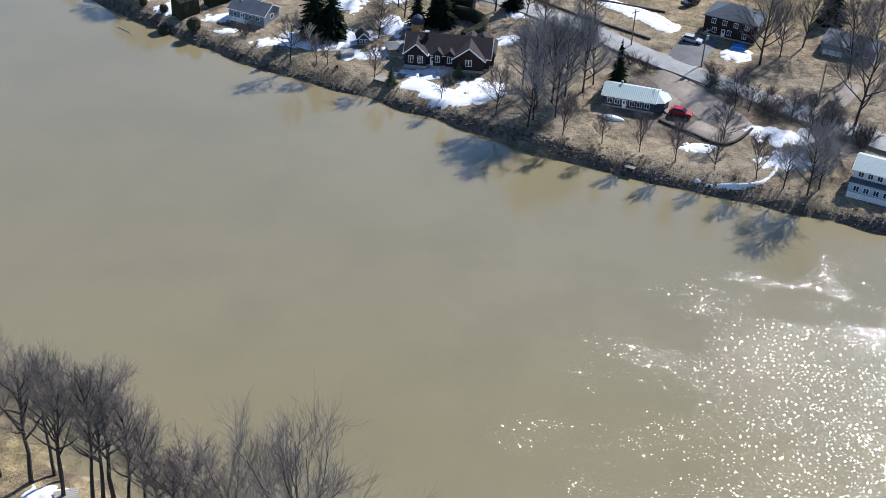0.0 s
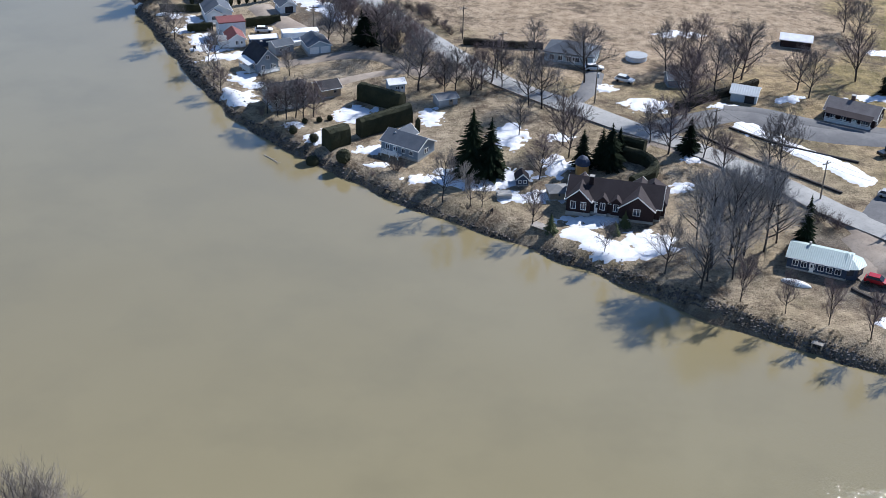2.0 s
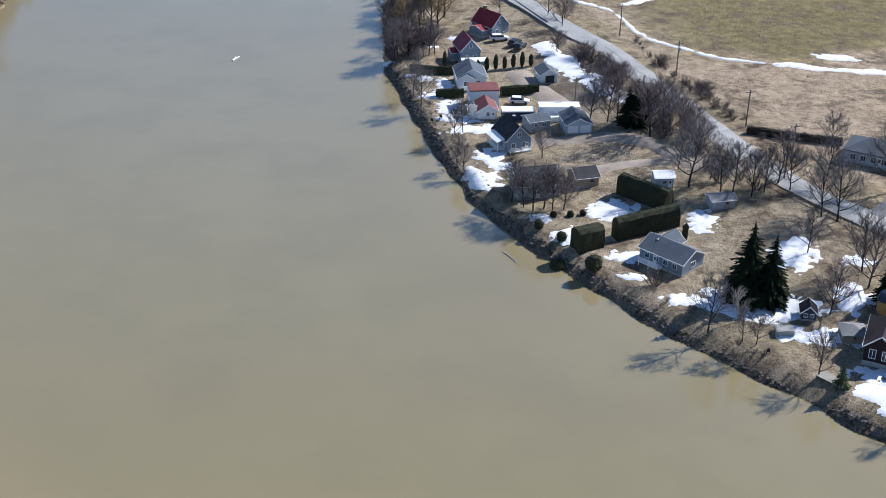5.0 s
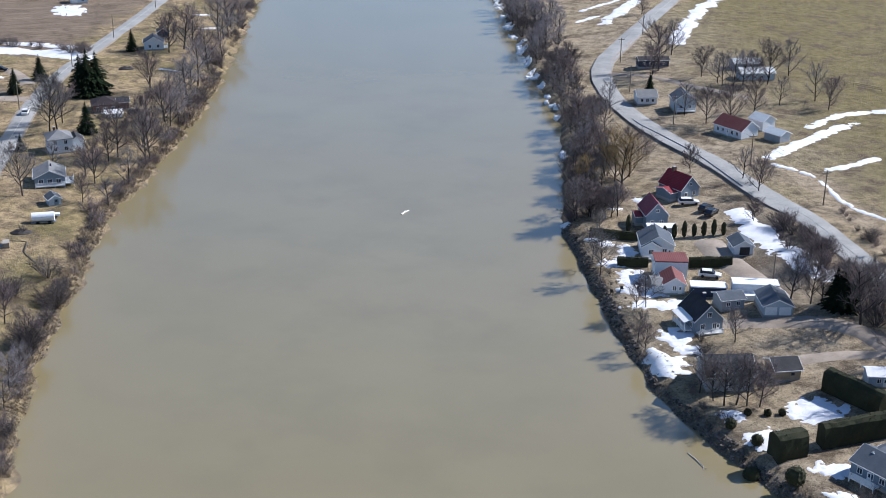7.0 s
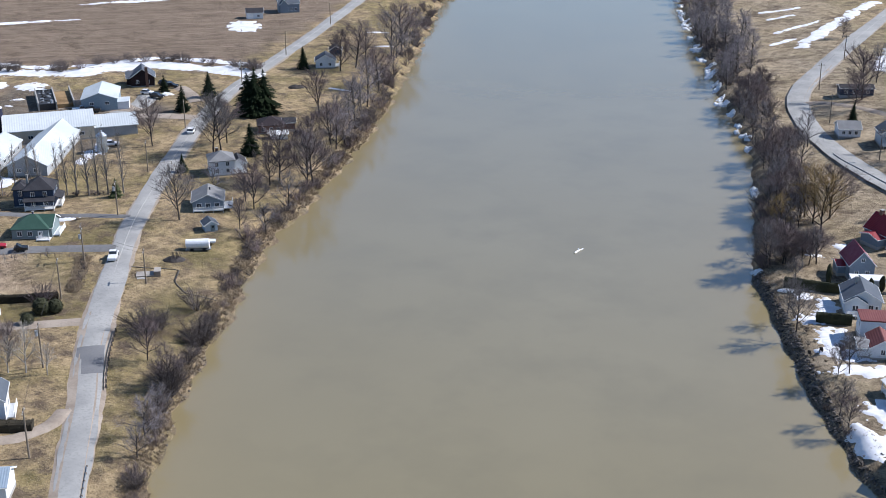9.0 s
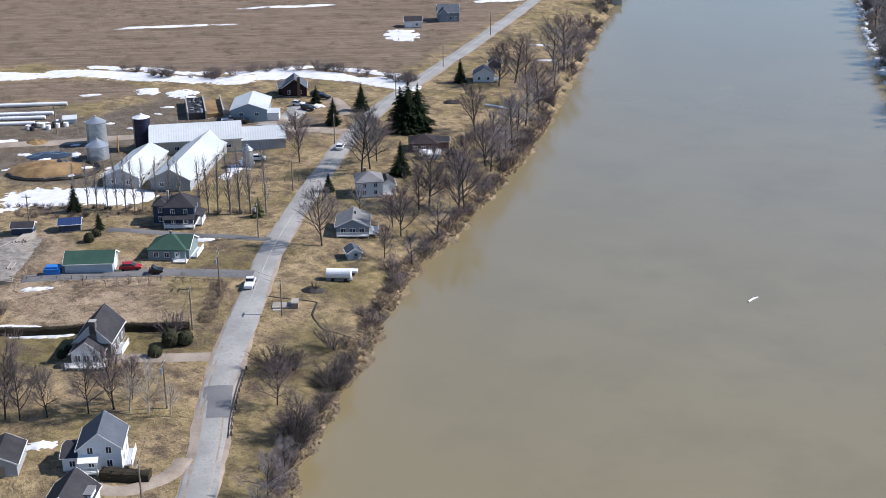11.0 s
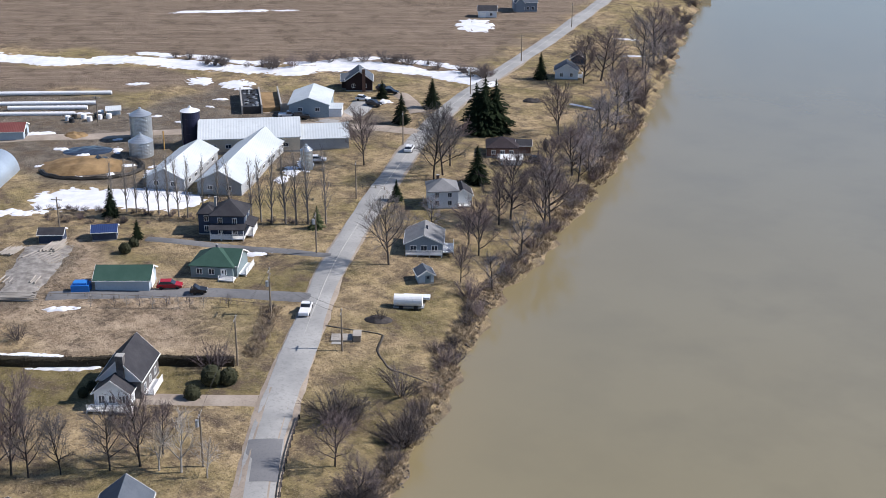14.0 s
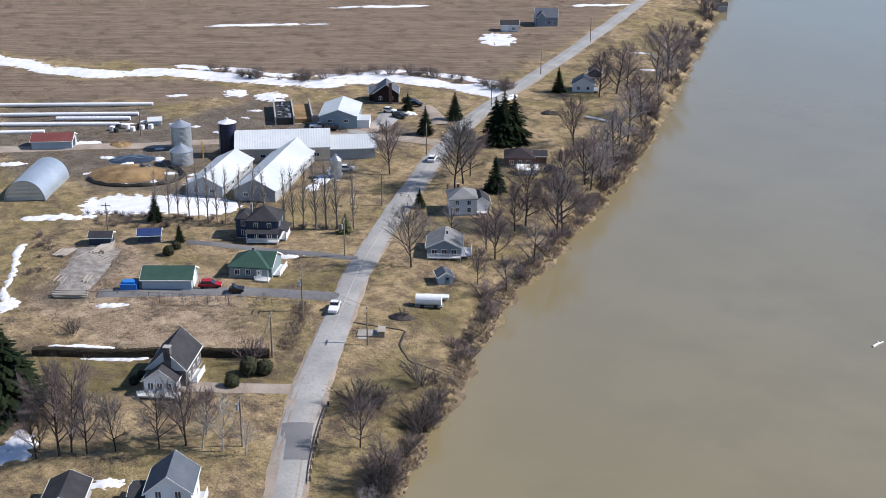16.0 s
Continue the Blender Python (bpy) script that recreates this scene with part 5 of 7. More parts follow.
def door(house, put, u, w, h, mat, name="door", z=0.1):
    d = part(name, slab_on(put, u - w / 2, u + w / 2, z, z + h, -0.02, 0.07), mat, house)
    if name == "garage_door":
        for k in range(1, 4):
            part("door_panel", slab_on(put, u - w / 2 + 0.08, u + w / 2 - 0.08, z + h * (k - 0.92) / 4 + 0.3, z + h * (k + 0.0) / 4 + 0.25, 0.06, 0.10), mat, d)
    else:
        part("door_light", slab_on(put, u - w / 4, u + w / 4, z + h * 0.55, z + h * 0.9, 0.05, 0.085), M_GLASS, d)


def porch(house, L, W, face, u0, u1, deep, roof, floor=0.5, high=2.6, trim=None, cx=0.0, cy=0.0, rail=True):
    trim = trim or M_TRIM
    put = facing(face, L, W, cx, cy)
    part("porch_deck", slab_on(put, u0, u1, floor - 0.25, floor, 0.02, deep), M_WOOD if trim is not M_TRIM else trim, house)
    n = max(2, int((u1 - u0) / 2.2) + 1)
    for k in range(n):
        u = u0 + 0.1 + (u1 - u0 - 0.2) * k / (n - 1)
        part("porch_post", slab_on(put, u - 0.08, u + 0.08, -0.5, high if roof else floor + 1.0, deep - 0.2, deep - 0.04), trim, house)
    if rail:
        for z in (floor + 0.95, floor + 0.7, floor + 0.45, floor + 0.2):
            part("porch_rail", slab_on(put, u0, u1, z - 0.05, z + 0.05, deep - 0.16, deep - 0.08), trim, house)
    if roof:
        bm = bmesh.new()
        v = [bm.verts.new(put(u, o, z)) for u in (u0 - 0.25, u1 + 0.25) for o, z in ((0.03, high + 0.75), (deep + 0.25, high), (deep + 0.25, high + 0.15), (0.03, high + 0.92))]
        for f in ((0, 1, 2, 3), (4, 5, 6, 7), (0, 1, 5, 4), (1, 2, 6, 5), (2, 3, 7, 6), (3, 0, 4, 7)):
            bm.faces.new([v[i] for i in f])
        part("porch_roof", bm, roof, house)


def building(name, label, category, x, y, yaw, L, W, eave, rise, style, wall, roof, wins=(), doors=(), wings=(), chimneys=(), porches=(), trim=None, group="", size=0.84):
    """A building with walls, roof, wings, windows, doors, porches and chimneys.
    wins: (body, face, how many, sill, width, height); doors: (body, face, along, width, height, material, part's name); body 0 is the main one."""
    trim = trim or M_TRIM
    z = float(np.max(height(np.array([x, x - L / 3, x + L / 3, x]), np.array([y, y, y, y - W / 3]))))
    home = thing(name, label, category, pose(x, y, z, 0, 0, yaw) @ Matrix.Scale(size, 4), group)
    bodies = [(0.0, 0.0, L, W, eave, rise, style, wall, roof), *((*w, wall, roof) if len(w) == 7 else w for w in wings)]
    for k, (cx, cy, l, w, e, r, s, wl, rf) in enumerate(bodies):
        part("wall" if not k else "wing_wall", gable_walls(l, w, e, r, s, cx, cy), wl, home)
        part("roof" if not k else "wing_roof", roof_shell(l, w, e, r, s, cx, cy), rf, home)
        if s in "xy" and l * w > 3 and category != "barn":
            part("rake_trim", rake_boards(l, w, e, r, s, cx, cy), trim, home)
        part("foundation", boxes((cx - l / 2 - 0.05, cx + l / 2 + 0.05, cy - w / 2 - 0.05, cy + w / 2 + 0.05, -0.9, 0.25)), M_CONCRETE, home)
    for b, face, n, sill, ww, wh in wins:
        cx, cy, l, w = bodies[b][:4]
        put, run = facing(face, l, w, cx, cy), l if face in "fb" else w
        for k in range(n):
            window(home, put, run * ((k + 0.5) / n - 0.5) * 0.86, sill, ww, wh, trim)
    for b, face, u, w2, h2, mat, nm in doors:
        cx, cy, l, w = bodies[b][:4]
        door(home, facing(face, l, w, cx, cy), u, w2, h2, mat, nm)
    for u, v, t, size, mat in chimneys:
        ch = part("chimney", boxes((u - size / 2, u + size / 2, v - size / 2, v + size / 2, 0.0, t)), mat, home)
        part("chimney_cap", boxes((u - size / 2 - 0.08, u + size / 2 + 0.08, v - size / 2 - 0.08, v + size / 2 + 0.08, t, t + 0.15)), M_CONCRETE, ch)
    for b, face, u0, u1, deep, rf in porches:
        cx, cy, l, w = bodies[b][:4]
        porch(home, l, w, face, u0, u1, deep, rf, trim=trim, cx=cx, cy=cy)
    return home


D, G = "door", "garage_door"
# right bank, from the water's bend
cabin = building("cottage", "long low cottage with pale green metal roof", "cottage", 36.4, 238.4, -15, 12.5, 7.5, 2.7, 1.5, "x", M_SLATEWALL, R_PALEGREEN,
                 wins=[(0, "f", 6, 0.9, 1.1, 1.2), (0, "l", 2, 0.9, 0.9, 1.1)], doors=[(0, "f", -1.0, 0.9, 2.0, M_TRIM, D)], chimneys=[(-2.5, 0.4, 4.9, 0.4, M_STEEL)])
part("bay_wall", drum(bmesh.new(), 3.6, 3.6, -0.6, 2.7, 8, 5.6, 0.0), M_SLATEWALL, cabin)
part("bay_roof", drum(bmesh.new(), 4.2, 0.2, 2.62, 4.5, 8, 5.6, 0.0), R_PALEGREEN, cabin)
for k in range(5):
    g = -math.pi * 0.75 + k * math.pi / 4 + math.pi / 8
    bm = boxes((-0.75, 0.75, -0.06, 0.06, 0.9, 2.2))
    bmesh.ops.rotate(bm, matrix=Matrix.Rotation(g + math.pi / 2, 3, "Z"), verts=bm.verts)
    bmesh.ops.translate(bm, vec=(5.6 + 3.34 * math.cos(g), 3.34 * math.sin(g), 0), verts=bm.verts)
    part("bay_window", bm, M_GLASS, cabin)

building("brick_house", "large dark brick house with brown shingled gables", "house", -1.0, 254.6, -4, 19.5, 9.0, 2.9, 3.0, "x", M_BRICKDARK, R_BROWN, size=0.92,
         wings=[(-7.2, -1.6, 5.0, 8.0, 3.2, 2.3, "y"), (5.0, -1.2, 7.0, 9.4, 2.9, 2.7, "y"), (-2.2, -4.3, 2.0, 1.4, 3.2, 1.0, "y"), (0.6, -4.3, 2.0, 1.4, 3.2, 1.0, "y"), (7.6, 1.5, 6.0, 8.0, 2.9, 3.6, "hip")],
         wins=[(1, "f", 2, 1.0, 1.0, 1.6), (2, "f", 1, 1.3, 1.3, 1.4), (0, "f", 4, 1.0, 0.9, 1.4), (3, "f", 1, 1.2, 0.9, 1.5), (4, "f", 1, 1.2, 0.9, 1.5), (1, "l", 2, 1.0, 1.0, 1.3)],
         doors=[(0, "f", -3.4, 1.0, 2.1, M_TRIM, D)], chimneys=[(-5.2, -1.2, 6.8, 0.9, M_BRICKDARK)])
building("bungalow", "blue-grey bungalow with slate-grey gabled roof", "house", -45.2, 271.5, -24, 11.0, 7.5, 2.8, 1.9, "x", M_BLUEGREY, R_SLATE,
         wings=[(-3.2, 2.4, 4.6, 6.0, 2.8, 1.7, "y")], wins=[(0, "r", 1, 1.0, 1.4, 1.1), (0, "f", 4, 1.0, 1.0, 1.1)], doors=[(0, "f", -1.5, 0.9, 2.0, M_TRIM, D)],
         porches=[(0, "f", -4.5, 0.8, 1.8, None)])
building("dormer_house", "grey house with dark dormered roof behind bare trees", "house", -77.1, 290.8, 33, 9.9, 8.5, 3.4, 2.8, "x", M_GREY, R_DARK,
         wings=[(-2.4, -3.6, 2.2, 2.0, 4.4, 1.1, "y"), (1.6, -3.6, 2.2, 2.0, 4.4, 1.1, "y")], wins=[(0, "f", 4, 1.0, 1.0, 1.4), (1, "f", 1, 3.3, 0.9, 1.0), (2, "f", 1, 3.3, 0.9, 1.0), (0, "r", 2, 1.0, 1.0, 1.2)],
         doors=[(0, "f", 0.0, 1.0, 2.1, M_TRIM, D)])
building("garden_shed", "tan wooden shed with dark gabled roof", "shed", -69, 298, 38, 5.5, 6.0, 2.4, 1.4, "x", M_TAN, R_DARK, doors=[(0, "f", 1.0, 1.4, 1.9, M_WOOD, D)])
building("white_hut", "small blue-white hut with a snowy flat roof", "shed", -53.5, 300.5, 27, 4.3, 4.0, 2.6, 0.8, "x", M_PALEBLUE, M_SNOW, wins=[(0, "f", 1, 1.1, 0.8, 0.8)], doors=[(0, "f", 1.3, 0.9, 1.9, M_TRIM, D)])
building("low_shed", "low grey shed under thin snow", "shed", -41.1, 295.5, 34, 5.4, 4.0, 2.0, 0.6, "x", M_GREY, R_GREY, doors=[(0, "f", 0.8, 1.2, 1.7, M_WOOD, D)])
building("playhouse", "small dark playhouse with white trim", "playhouse", -20, 261.3, 12, 2.8, 3.0, 1.8, 1.3, "y", M_SLATEWALL, R_BROWN, wins=[(0, "f", 2, 0.7, 0.6, 0.7)], doors=[(0, "r", 0, 0.7, 1.5, M_TRIM, D)])
building("octagon_shed", "grey low-roofed garden pavilion beside the brick house", "pavilion", -12.5, 257.4, 17, 4.4, 4.4, 1.9, 1.1, "hip", M_WOOD, R_GREY, doors=[(0, "f", 0, 0.9, 1.7, M_WOOD, D)])
building("river_house", "blue-grey house with steep dark roof and white porch", "house", -88.6, 311.2, 43, 7.2, 9.5, 3.4, 3.6, "y", M_BLUEGREY, R_DARK, size=0.78,
         wins=[(0, "f", 2, 1.0, 1.0, 1.3), (0, "f", 1, 4.0, 1.0, 1.2), (0, "l", 3, 1.0, 1.0, 1.2), (0, "r", 2, 1.0, 1.0, 1.2)], doors=[(0, "f", 2.4, 0.9, 2.0, M_TRIM, D)],
         porches=[(0, "l", -3.5, 3.5, 2.2, M_TRIM), (0, "f", -3.2, 3.2, 1.8, None)], chimneys=[(1.4, 2.0, 7.4, 0.7, M_SLATEWALL)])
building("double_garage", "pale blue double garage with slate roof", "garage", -78.0, 323.2, 30, 7.4, 9.5, 2.6, 1.7, "y", M_PALEBLUE, R_SLATE, size=0.76, doors=[(0, "f", -1.8, 3.0, 2.2, M_TRIM, G), (0, "f", 1.8, 3.0, 2.2, M_TRIM, G)])
building("grey_annex", "pale grey annex with low dark roof", "shed", -86.5, 321.8, 43, 5.7, 5.0, 2.6, 0.9, "x", M_GREY, R_SLATE, wins=[(0, "f", 2, 1.0, 0.8, 0.9)])
building("red_roof_cottage", "small white cottage with red metal roof", "cottage", -99.3, 325, 28, 5.0, 7.0, 2.6, 1.6, "y", M_WHITE, R_RUST, wings=[(-3.6, -0.5, 2.6, 5.0, 2.2, 0.5, "x", M_WHITE, R_GREY)], wins=[(0, "f", 1, 1.0, 0.8, 1.1)], doors=[(0, "f", 1.4, 0.9, 2.0, M_TRIM, D)])
building("flat_roof_house", "tall white flat-roofed house beside the hedge", "house", -102.2, 331, 28, 7.9, 6.0, 4.6, 0.3, "flat", M_WHITE, R_RUST, wins=[(0, "l", 2, 2.8, 1.0, 1.0), (0, "r", 2, 2.8, 1.0, 1.0)])
building("white_gable_house", "white house with slate-grey gabled roof", "house", -109.8, 343, 28, 8.1, 9.0, 3.2, 2.4, "y", M_WHITE, R_SLATE, wings=[(-1.8, -1.5, 4.6, 7.5, 3.0, 1.4, "y")],
         wins=[(0, "f", 2, 1.0, 1.0, 1.2), (1, "f", 1, 1.0, 1.2, 1.2)], doors=[(0, "f", 3.0, 0.9, 2.0, M_TRIM, D)], porches=[(1, "f", -2.2, 2.2, 2.0, None)], chimneys=[(-1.0, 1.5, 6.6, 0.6, M_CONCRETE)])
building("grey_gable_house", "tall blue-grey house with faded red roof", "house", -116.4, 358.5, 36, 6.6, 9.5, 4.2, 3.6, "y", M_BLUEGREY, R_PINK, size=0.76, wins=[(0, "f", 1, 5.0, 0.9, 0.9), (0, "f", 2, 1.2, 0.9, 1.2)], wings=[(-4.2, 1.5, 2.4, 5.0, 2.4, 0.8, "x", M_BLUEGREY, R_RED)])
building("red_barn_house", "dark grey house with bright red metal roof", "house", -117.6, 379.4, 62, 8.0, 10.5, 3.4, 4.0, "y", M_BLUEGREY, R_RED, size=0.74, wings=[(-5.2, 0.0, 3.2, 7.0, 2.4, 1.0, "x", M_BLUEGREY, R_RED)],
         wins=[(0, "f", 2, 1.0, 1.0, 1.2), (0, "f", 1, 4.4, 0.9, 1.0)], chimneys=[(0.0, 3.0, 8.6, 1.1, M_BRICK)])
# the open door is a solid black panel, its inner shade painted on
building("small_garage", "white garage with grey roof and black panel as shaded open door", "garage", -92.8, 349.2, 33, 5.0, 6.0, 2.5, 1.4, "y", M_WHITE, R_SLATE, doors=[(0, "f", 0.3, 2.6, 2.1, M_SHEET_DOORWAY, G)], wins=[(0, "l", 1, 1.0, 0.8, 0.8)])
building("red_roof_farmhouse", "white farmhouse with long rust-red roof", "house", -120.3, 432.5, -25, 12.0, 8.0, 3.0, 2.6, "x", M_WHITE, R_RUST, wins=[(0, "f", 5, 1.0, 0.9, 1.2), (0, "l", 2, 1.0, 0.9, 1.2)], doors=[(0, "f", 0.0, 0.9, 2.0, M_TRIM, D)])
building("white_roof_shed", "shed with snow-white metal roof", "shed", -115.5, 441, -25, 6.0, 6.0, 3.4, 1.6, "x", M_WHITE, R_METALX)
building("pale_shed", "pale grey roofed shed beside the farmhouse", "shed", -108.5, 432, -25, 6.5, 5.0, 2.6, 1.2, "x", M_GREY, R_METALX)
building("far_cottage", "small grey cottage among bare trees", "cottage", -155.9, 455.8, 33, 7.0, 7.0, 2.8, 1.8, "x", M_WHITE, R_GREY, wins=[(0, "f", 3, 1.0, 0.9, 1.1)])
building("far_house", "blue-grey house with dark gabled roof", "house", -142.9, 452.5, 33, 7.5, 8.0, 4.0, 2.6, "y", M_PALEBLUE, R_SLATE, wins=[(0, "f", 2, 1.0, 0.9, 1.2), (0, "f", 1, 4.2, 0.9, 1.0)], porches=[(0, "f", -3.4, 3.4, 1.8, None)])
building("house_trailer", "long dark mobile home under trees", "mobile home", -169.6, 497.5, 34, 12.0, 5.0, 2.8, 0.9, "x", M_SLATEWALL, R_DARK, wins=[(0, "f", 4, 1.0, 0.9, 0.9)])
building("long_shed", "long shed with white roof", "shed", -141.2, 508.5, 34, 11.0, 7.0, 2.8, 1.2, "x", M_GREY, R_METALX)
building("long_stable", "long blue-white stable with pale roof", "stable", -134, 496, 34, 13.0, 7.0, 2.8, 1.4, "x", M_PALEBLUE, R_METALX, wins=[(0, "f", 4, 1.0, 0.9, 0.8)])
building("hip_bungalow", "blue-grey bungalow with hipped slate roof", "house", -14.9, 327.3, -8, 12.0, 8.0, 2.7, 2.0, "hip", M_PALEBLUE, R_SLATE, wins=[(0, "f", 5, 0.9, 1.0, 1.1)], doors=[(0, "f", 1.2, 0.9, 2.0, M_TRIM, D)], size=1.0)
building("grey_shed", "small blue-grey shed beneath bare trees", "shed", 10.4, 316.6, 13, 5.8, 5.0, 2.5, 1.4, "x", M_BLUEGREY, R_SLATE, doors=[(0, "f", 1.0, 1.2, 1.9, M_TRIM, D)])
building("white_roof_garage", "blue-grey garage with white roof and carport", "garage", 25.9, 311, -10, 7.0, 6.0, 2.6, 1.3, "x", M_PALEBLUE, R_METALX, doors=[(0, "f", 1.6, 2.6, 2.1, M_SHEET_DOORWAY, G)])
building("porch_bungalow", "dark brick bungalow with brown roof and white porch posts", "house", 49.5, 305, -22, 13.5, 9.0, 2.8, 2.0, "x", M_BRICKDARK, R_WORN, wins=[(0, "f", 4, 0.9, 1.2, 1.2), (0, "r", 2, 0.9, 1.0, 1.1)], doors=[(0, "f", 1.4, 0.9, 2.0, M_TRIM, D)],
         porches=[(0, "f", -6.0, 6.0, 2.0, R_BROWN)], chimneys=[(-1.0, 1.0, 6.0, 1.0, M_BRICK)])
building("hip_brick_house", "two-storey dark brick house with hipped slate roof", "house", 62.3, 271.5, -26, 14.0, 10.0, 5.2, 2.6, "hip", M_BRICKDARK, R_SLATE, wins=[(0, "f", 4, 3.4, 1.0, 1.2), (0, "f", 3, 0.9, 1.0, 1.3), (0, "r", 3, 3.4, 1.0, 1.2), (0, "l", 2, 3.4, 1.0, 1.2)], doors=[(0, "f", -1.6, 1.0, 2.1, M_TRIM, D)])
building("porch_cottage", "dark cottage with hipped slate-grey roof and white porch", "house", 87.0, 265.0, -26, 14.0, 9.0, 2.7, 2.0, "hip", M_BLUEGREY, R_SLATE, wings=[(-3.5, -4.0, 5.0, 3.0, 2.6, 1.2, "hip")], wins=[(0, "f", 5, 0.9, 1.1, 1.2)], porches=[(1, "f", -2.4, 2.4, 1.2, None)], chimneys=[(-2.0, 0.5, 5.4, 0.5, M_CONCRETE)])
building("blue_white_house", "two-storey blue and white house with pale roof", "house", 79.5, 210.5, -25, 9.5, 8.0, 5.2, 1.6, "x", M_WHITE, R_PALEGREEN, wings=[(0.0, -4.8, 10.0, 2.2, 2.9, 0.5, "flat", M_PALEBLUE, R_SLATE)], wins=[(0, "f", 4, 3.7, 1.0, 1.1), (1, "f", 4, 1.0, 1.1, 1.2)], porches=[(1, "f", -4.8, 4.8, 2.0, None)])
building("white_garage", "white garage with snow-dusted grey roof", "garage", 67.5, 302, -35, 7.5, 6.5, 2.6, 1.5, "x", M_WHITE, R_METALX, doors=[(0, "f", -1.0, 2.6, 2.1, M_TRIM, G)])
building("red_shed", "dark red shed with a snow-covered roof", "shed", 40.3, 350.8, -6, 9.0, 6.0, 2.6, 1.0, "x", M_BRICKDARK, M_SNOW)

# left bank, along the country road
building("white_farmhouse", "white clapboard house with grey gabled roof", "house", -206.5, 213.8, 50, 7.5, 8.0, 4.6, 3.0, "y", M_WHITE, R_SLATE, wings=[(-5.0, -0.5, 3.4, 6.0, 2.8, 0.8, "x", M_WHITE, R_DARK)],
         wins=[(0, "f", 2, 3.6, 0.9, 1.2), (0, "f", 2, 1.0, 0.9, 1.2), (1, "f", 1, 1.0, 0.9, 1.1), (0, "r", 2, 1.0, 0.9, 1.2)], porches=[(0, "f", -3.5, -0.4, 1.5, M_TRIM), (0, "r", -3.0, 3.0, 1.6, None)])
building("white_house", "white clapboard house with dark shingled roof", "house", -195.8, 201.8, 42, 8.0, 9.5, 4.2, 3.4, "y", M_WHITE, R_DARK, wins=[(0, "f", 2, 4.4, 0.9, 1.1), (0, "f", 2, 1.2, 0.9, 1.2), (0, "r", 2, 1.0, 0.9, 1.2)],
         doors=[(0, "f", 2.6, 1.0, 2.0, M_TRIM, D)], porches=[(0, "r", -3.6, 3.0, 1.8, None), (0, "f", -0.5, 3.6, 1.6, None)], wings=[(3.0, 1.0, 2.2, 3.0, 5.2, 0.4, "flat", M_WHITE, R_GREY)], size=0.78)
building("white_annex", "white cottage with pale blue metal roof by the road", "cottage", -185.6, 199.6, 42, 7.5, 6.5, 3.2, 1.7, "x", M_WHITE, R_BLUE)
building("dark_shed", "weathered shed with black sloping roof", "shed", -216.1, 202.4, 51, 6.4, 8.0, 2.6, 1.6, "y", M_GREY, R_DARK, doors=[(0, "f", 0, 2.2, 2.0, M_WOOD, G)])
stone_home = building("chimney_house", "grey stone house with white gables, steep dark roof and stone chimney", "house", -241.8, 235.1, 43, 7.6, 11.0, 4.0, 3.8, "y", M_DARKSTONE, R_DARK, wings=[(-0.6, -6.2, 6.4, 4.6, 2.8, 2.4, "y", M_WHITE, R_DARK)],
         wins=[(1, "f", 3, 0.8, 1.0, 1.4), (0, "r", 3, 1.0, 1.0, 1.2), (0, "l", 2, 1.0, 1.0, 1.2)], chimneys=[(0.4, -5.3, 8.6, 1.3, M_DARKSTONE)], porches=[(1, "f", -4.0, 4.2, 2.4, None), (0, "r", -4.0, 2.0, 1.8, None)])
part("gable_siding", prism(bmesh.new(), [(-3.8, 3.6), (3.8, 3.6), (3.8, 4.0), (0.0, 7.7), (-3.8, 4.0)], 1, -5.56, -5.5), M_WHITE, stone_home)
building("green_roof_garage", "long pale garage with green shingled roof", "garage", -277.7, 255.2, 48, 10.0, 6.5, 2.5, 1.6, "x", M_PALEBLUE, R_GREEN, doors=[(0, "r", 0.0, 2.8, 2.1, M_TRIM, G)], size=0.97)
building("green_roof_house", "grey-teal house with hipped green roof", "house", -272.5, 271.4, 40, 9.5, 8.5, 2.8, 2.8, "hip", M_TEALWALL, R_GREEN, wings=[(3.2, 1.0, 4.6, 8.6, 2.8, 2.2, "x")], wins=[(0, "f", 3, 0.9, 1.1, 1.2), (1, "f", 1, 0.9, 1.2, 1.2), (0, "l", 2, 0.9, 1.0, 1.1)],
         doors=[(0, "f", 2.6, 0.9, 2.0, M_TRIM, D)], porches=[(0, "f", 2.0, 5.5, 2.2, None), (1, "r", -3.5, 3.5, 1.8, None)], chimneys=[(0.0, 0.6, 6.0, 0.4, M_SLATEWALL)])
building("slate_house", "two-storey slate-blue house with white porch", "house", -288.4, 285.4, 45, 8.0, 8.5, 5.4, 2.8, "hip", M_SLATEWALL, R_DARK, wings=[(-5.4, 0.8, 3.8, 6.5, 5.2, 1.6, "hip")],
         wins=[(0, "f", 2, 3.5, 0.9, 1.3), (0, "f", 2, 0.9, 0.9, 1.3), (1, "f", 1, 3.4, 0.9, 1.3), (1, "f", 1, 0.9, 0.9, 1.3), (0, "r", 2, 3.5, 0.9, 1.3)], porches=[(0, "f", -3.9, 4.2, 2.2, R_DARK), (0, "r", -4.0, 2.0, 2.0, R_DARK)], chimneys=[(-3.6, 0.6, 8.4, 0.5, M_CONCRETE)])
building("main_barn", "long barn with pale galvanised roof", "barn", -336.0, 323.4, 54.5, 24.0, 13.0, 3.6, 3.0, "x", M_CREAM, R_METALX, wins=[(0, "f", 6, 1.2, 1.2, 0.8)], wings=[(17.8, -1.0, 12.0, 10.0, 2.8, 2.2, "x", M_GREY, R_METALX)], size=1.0)
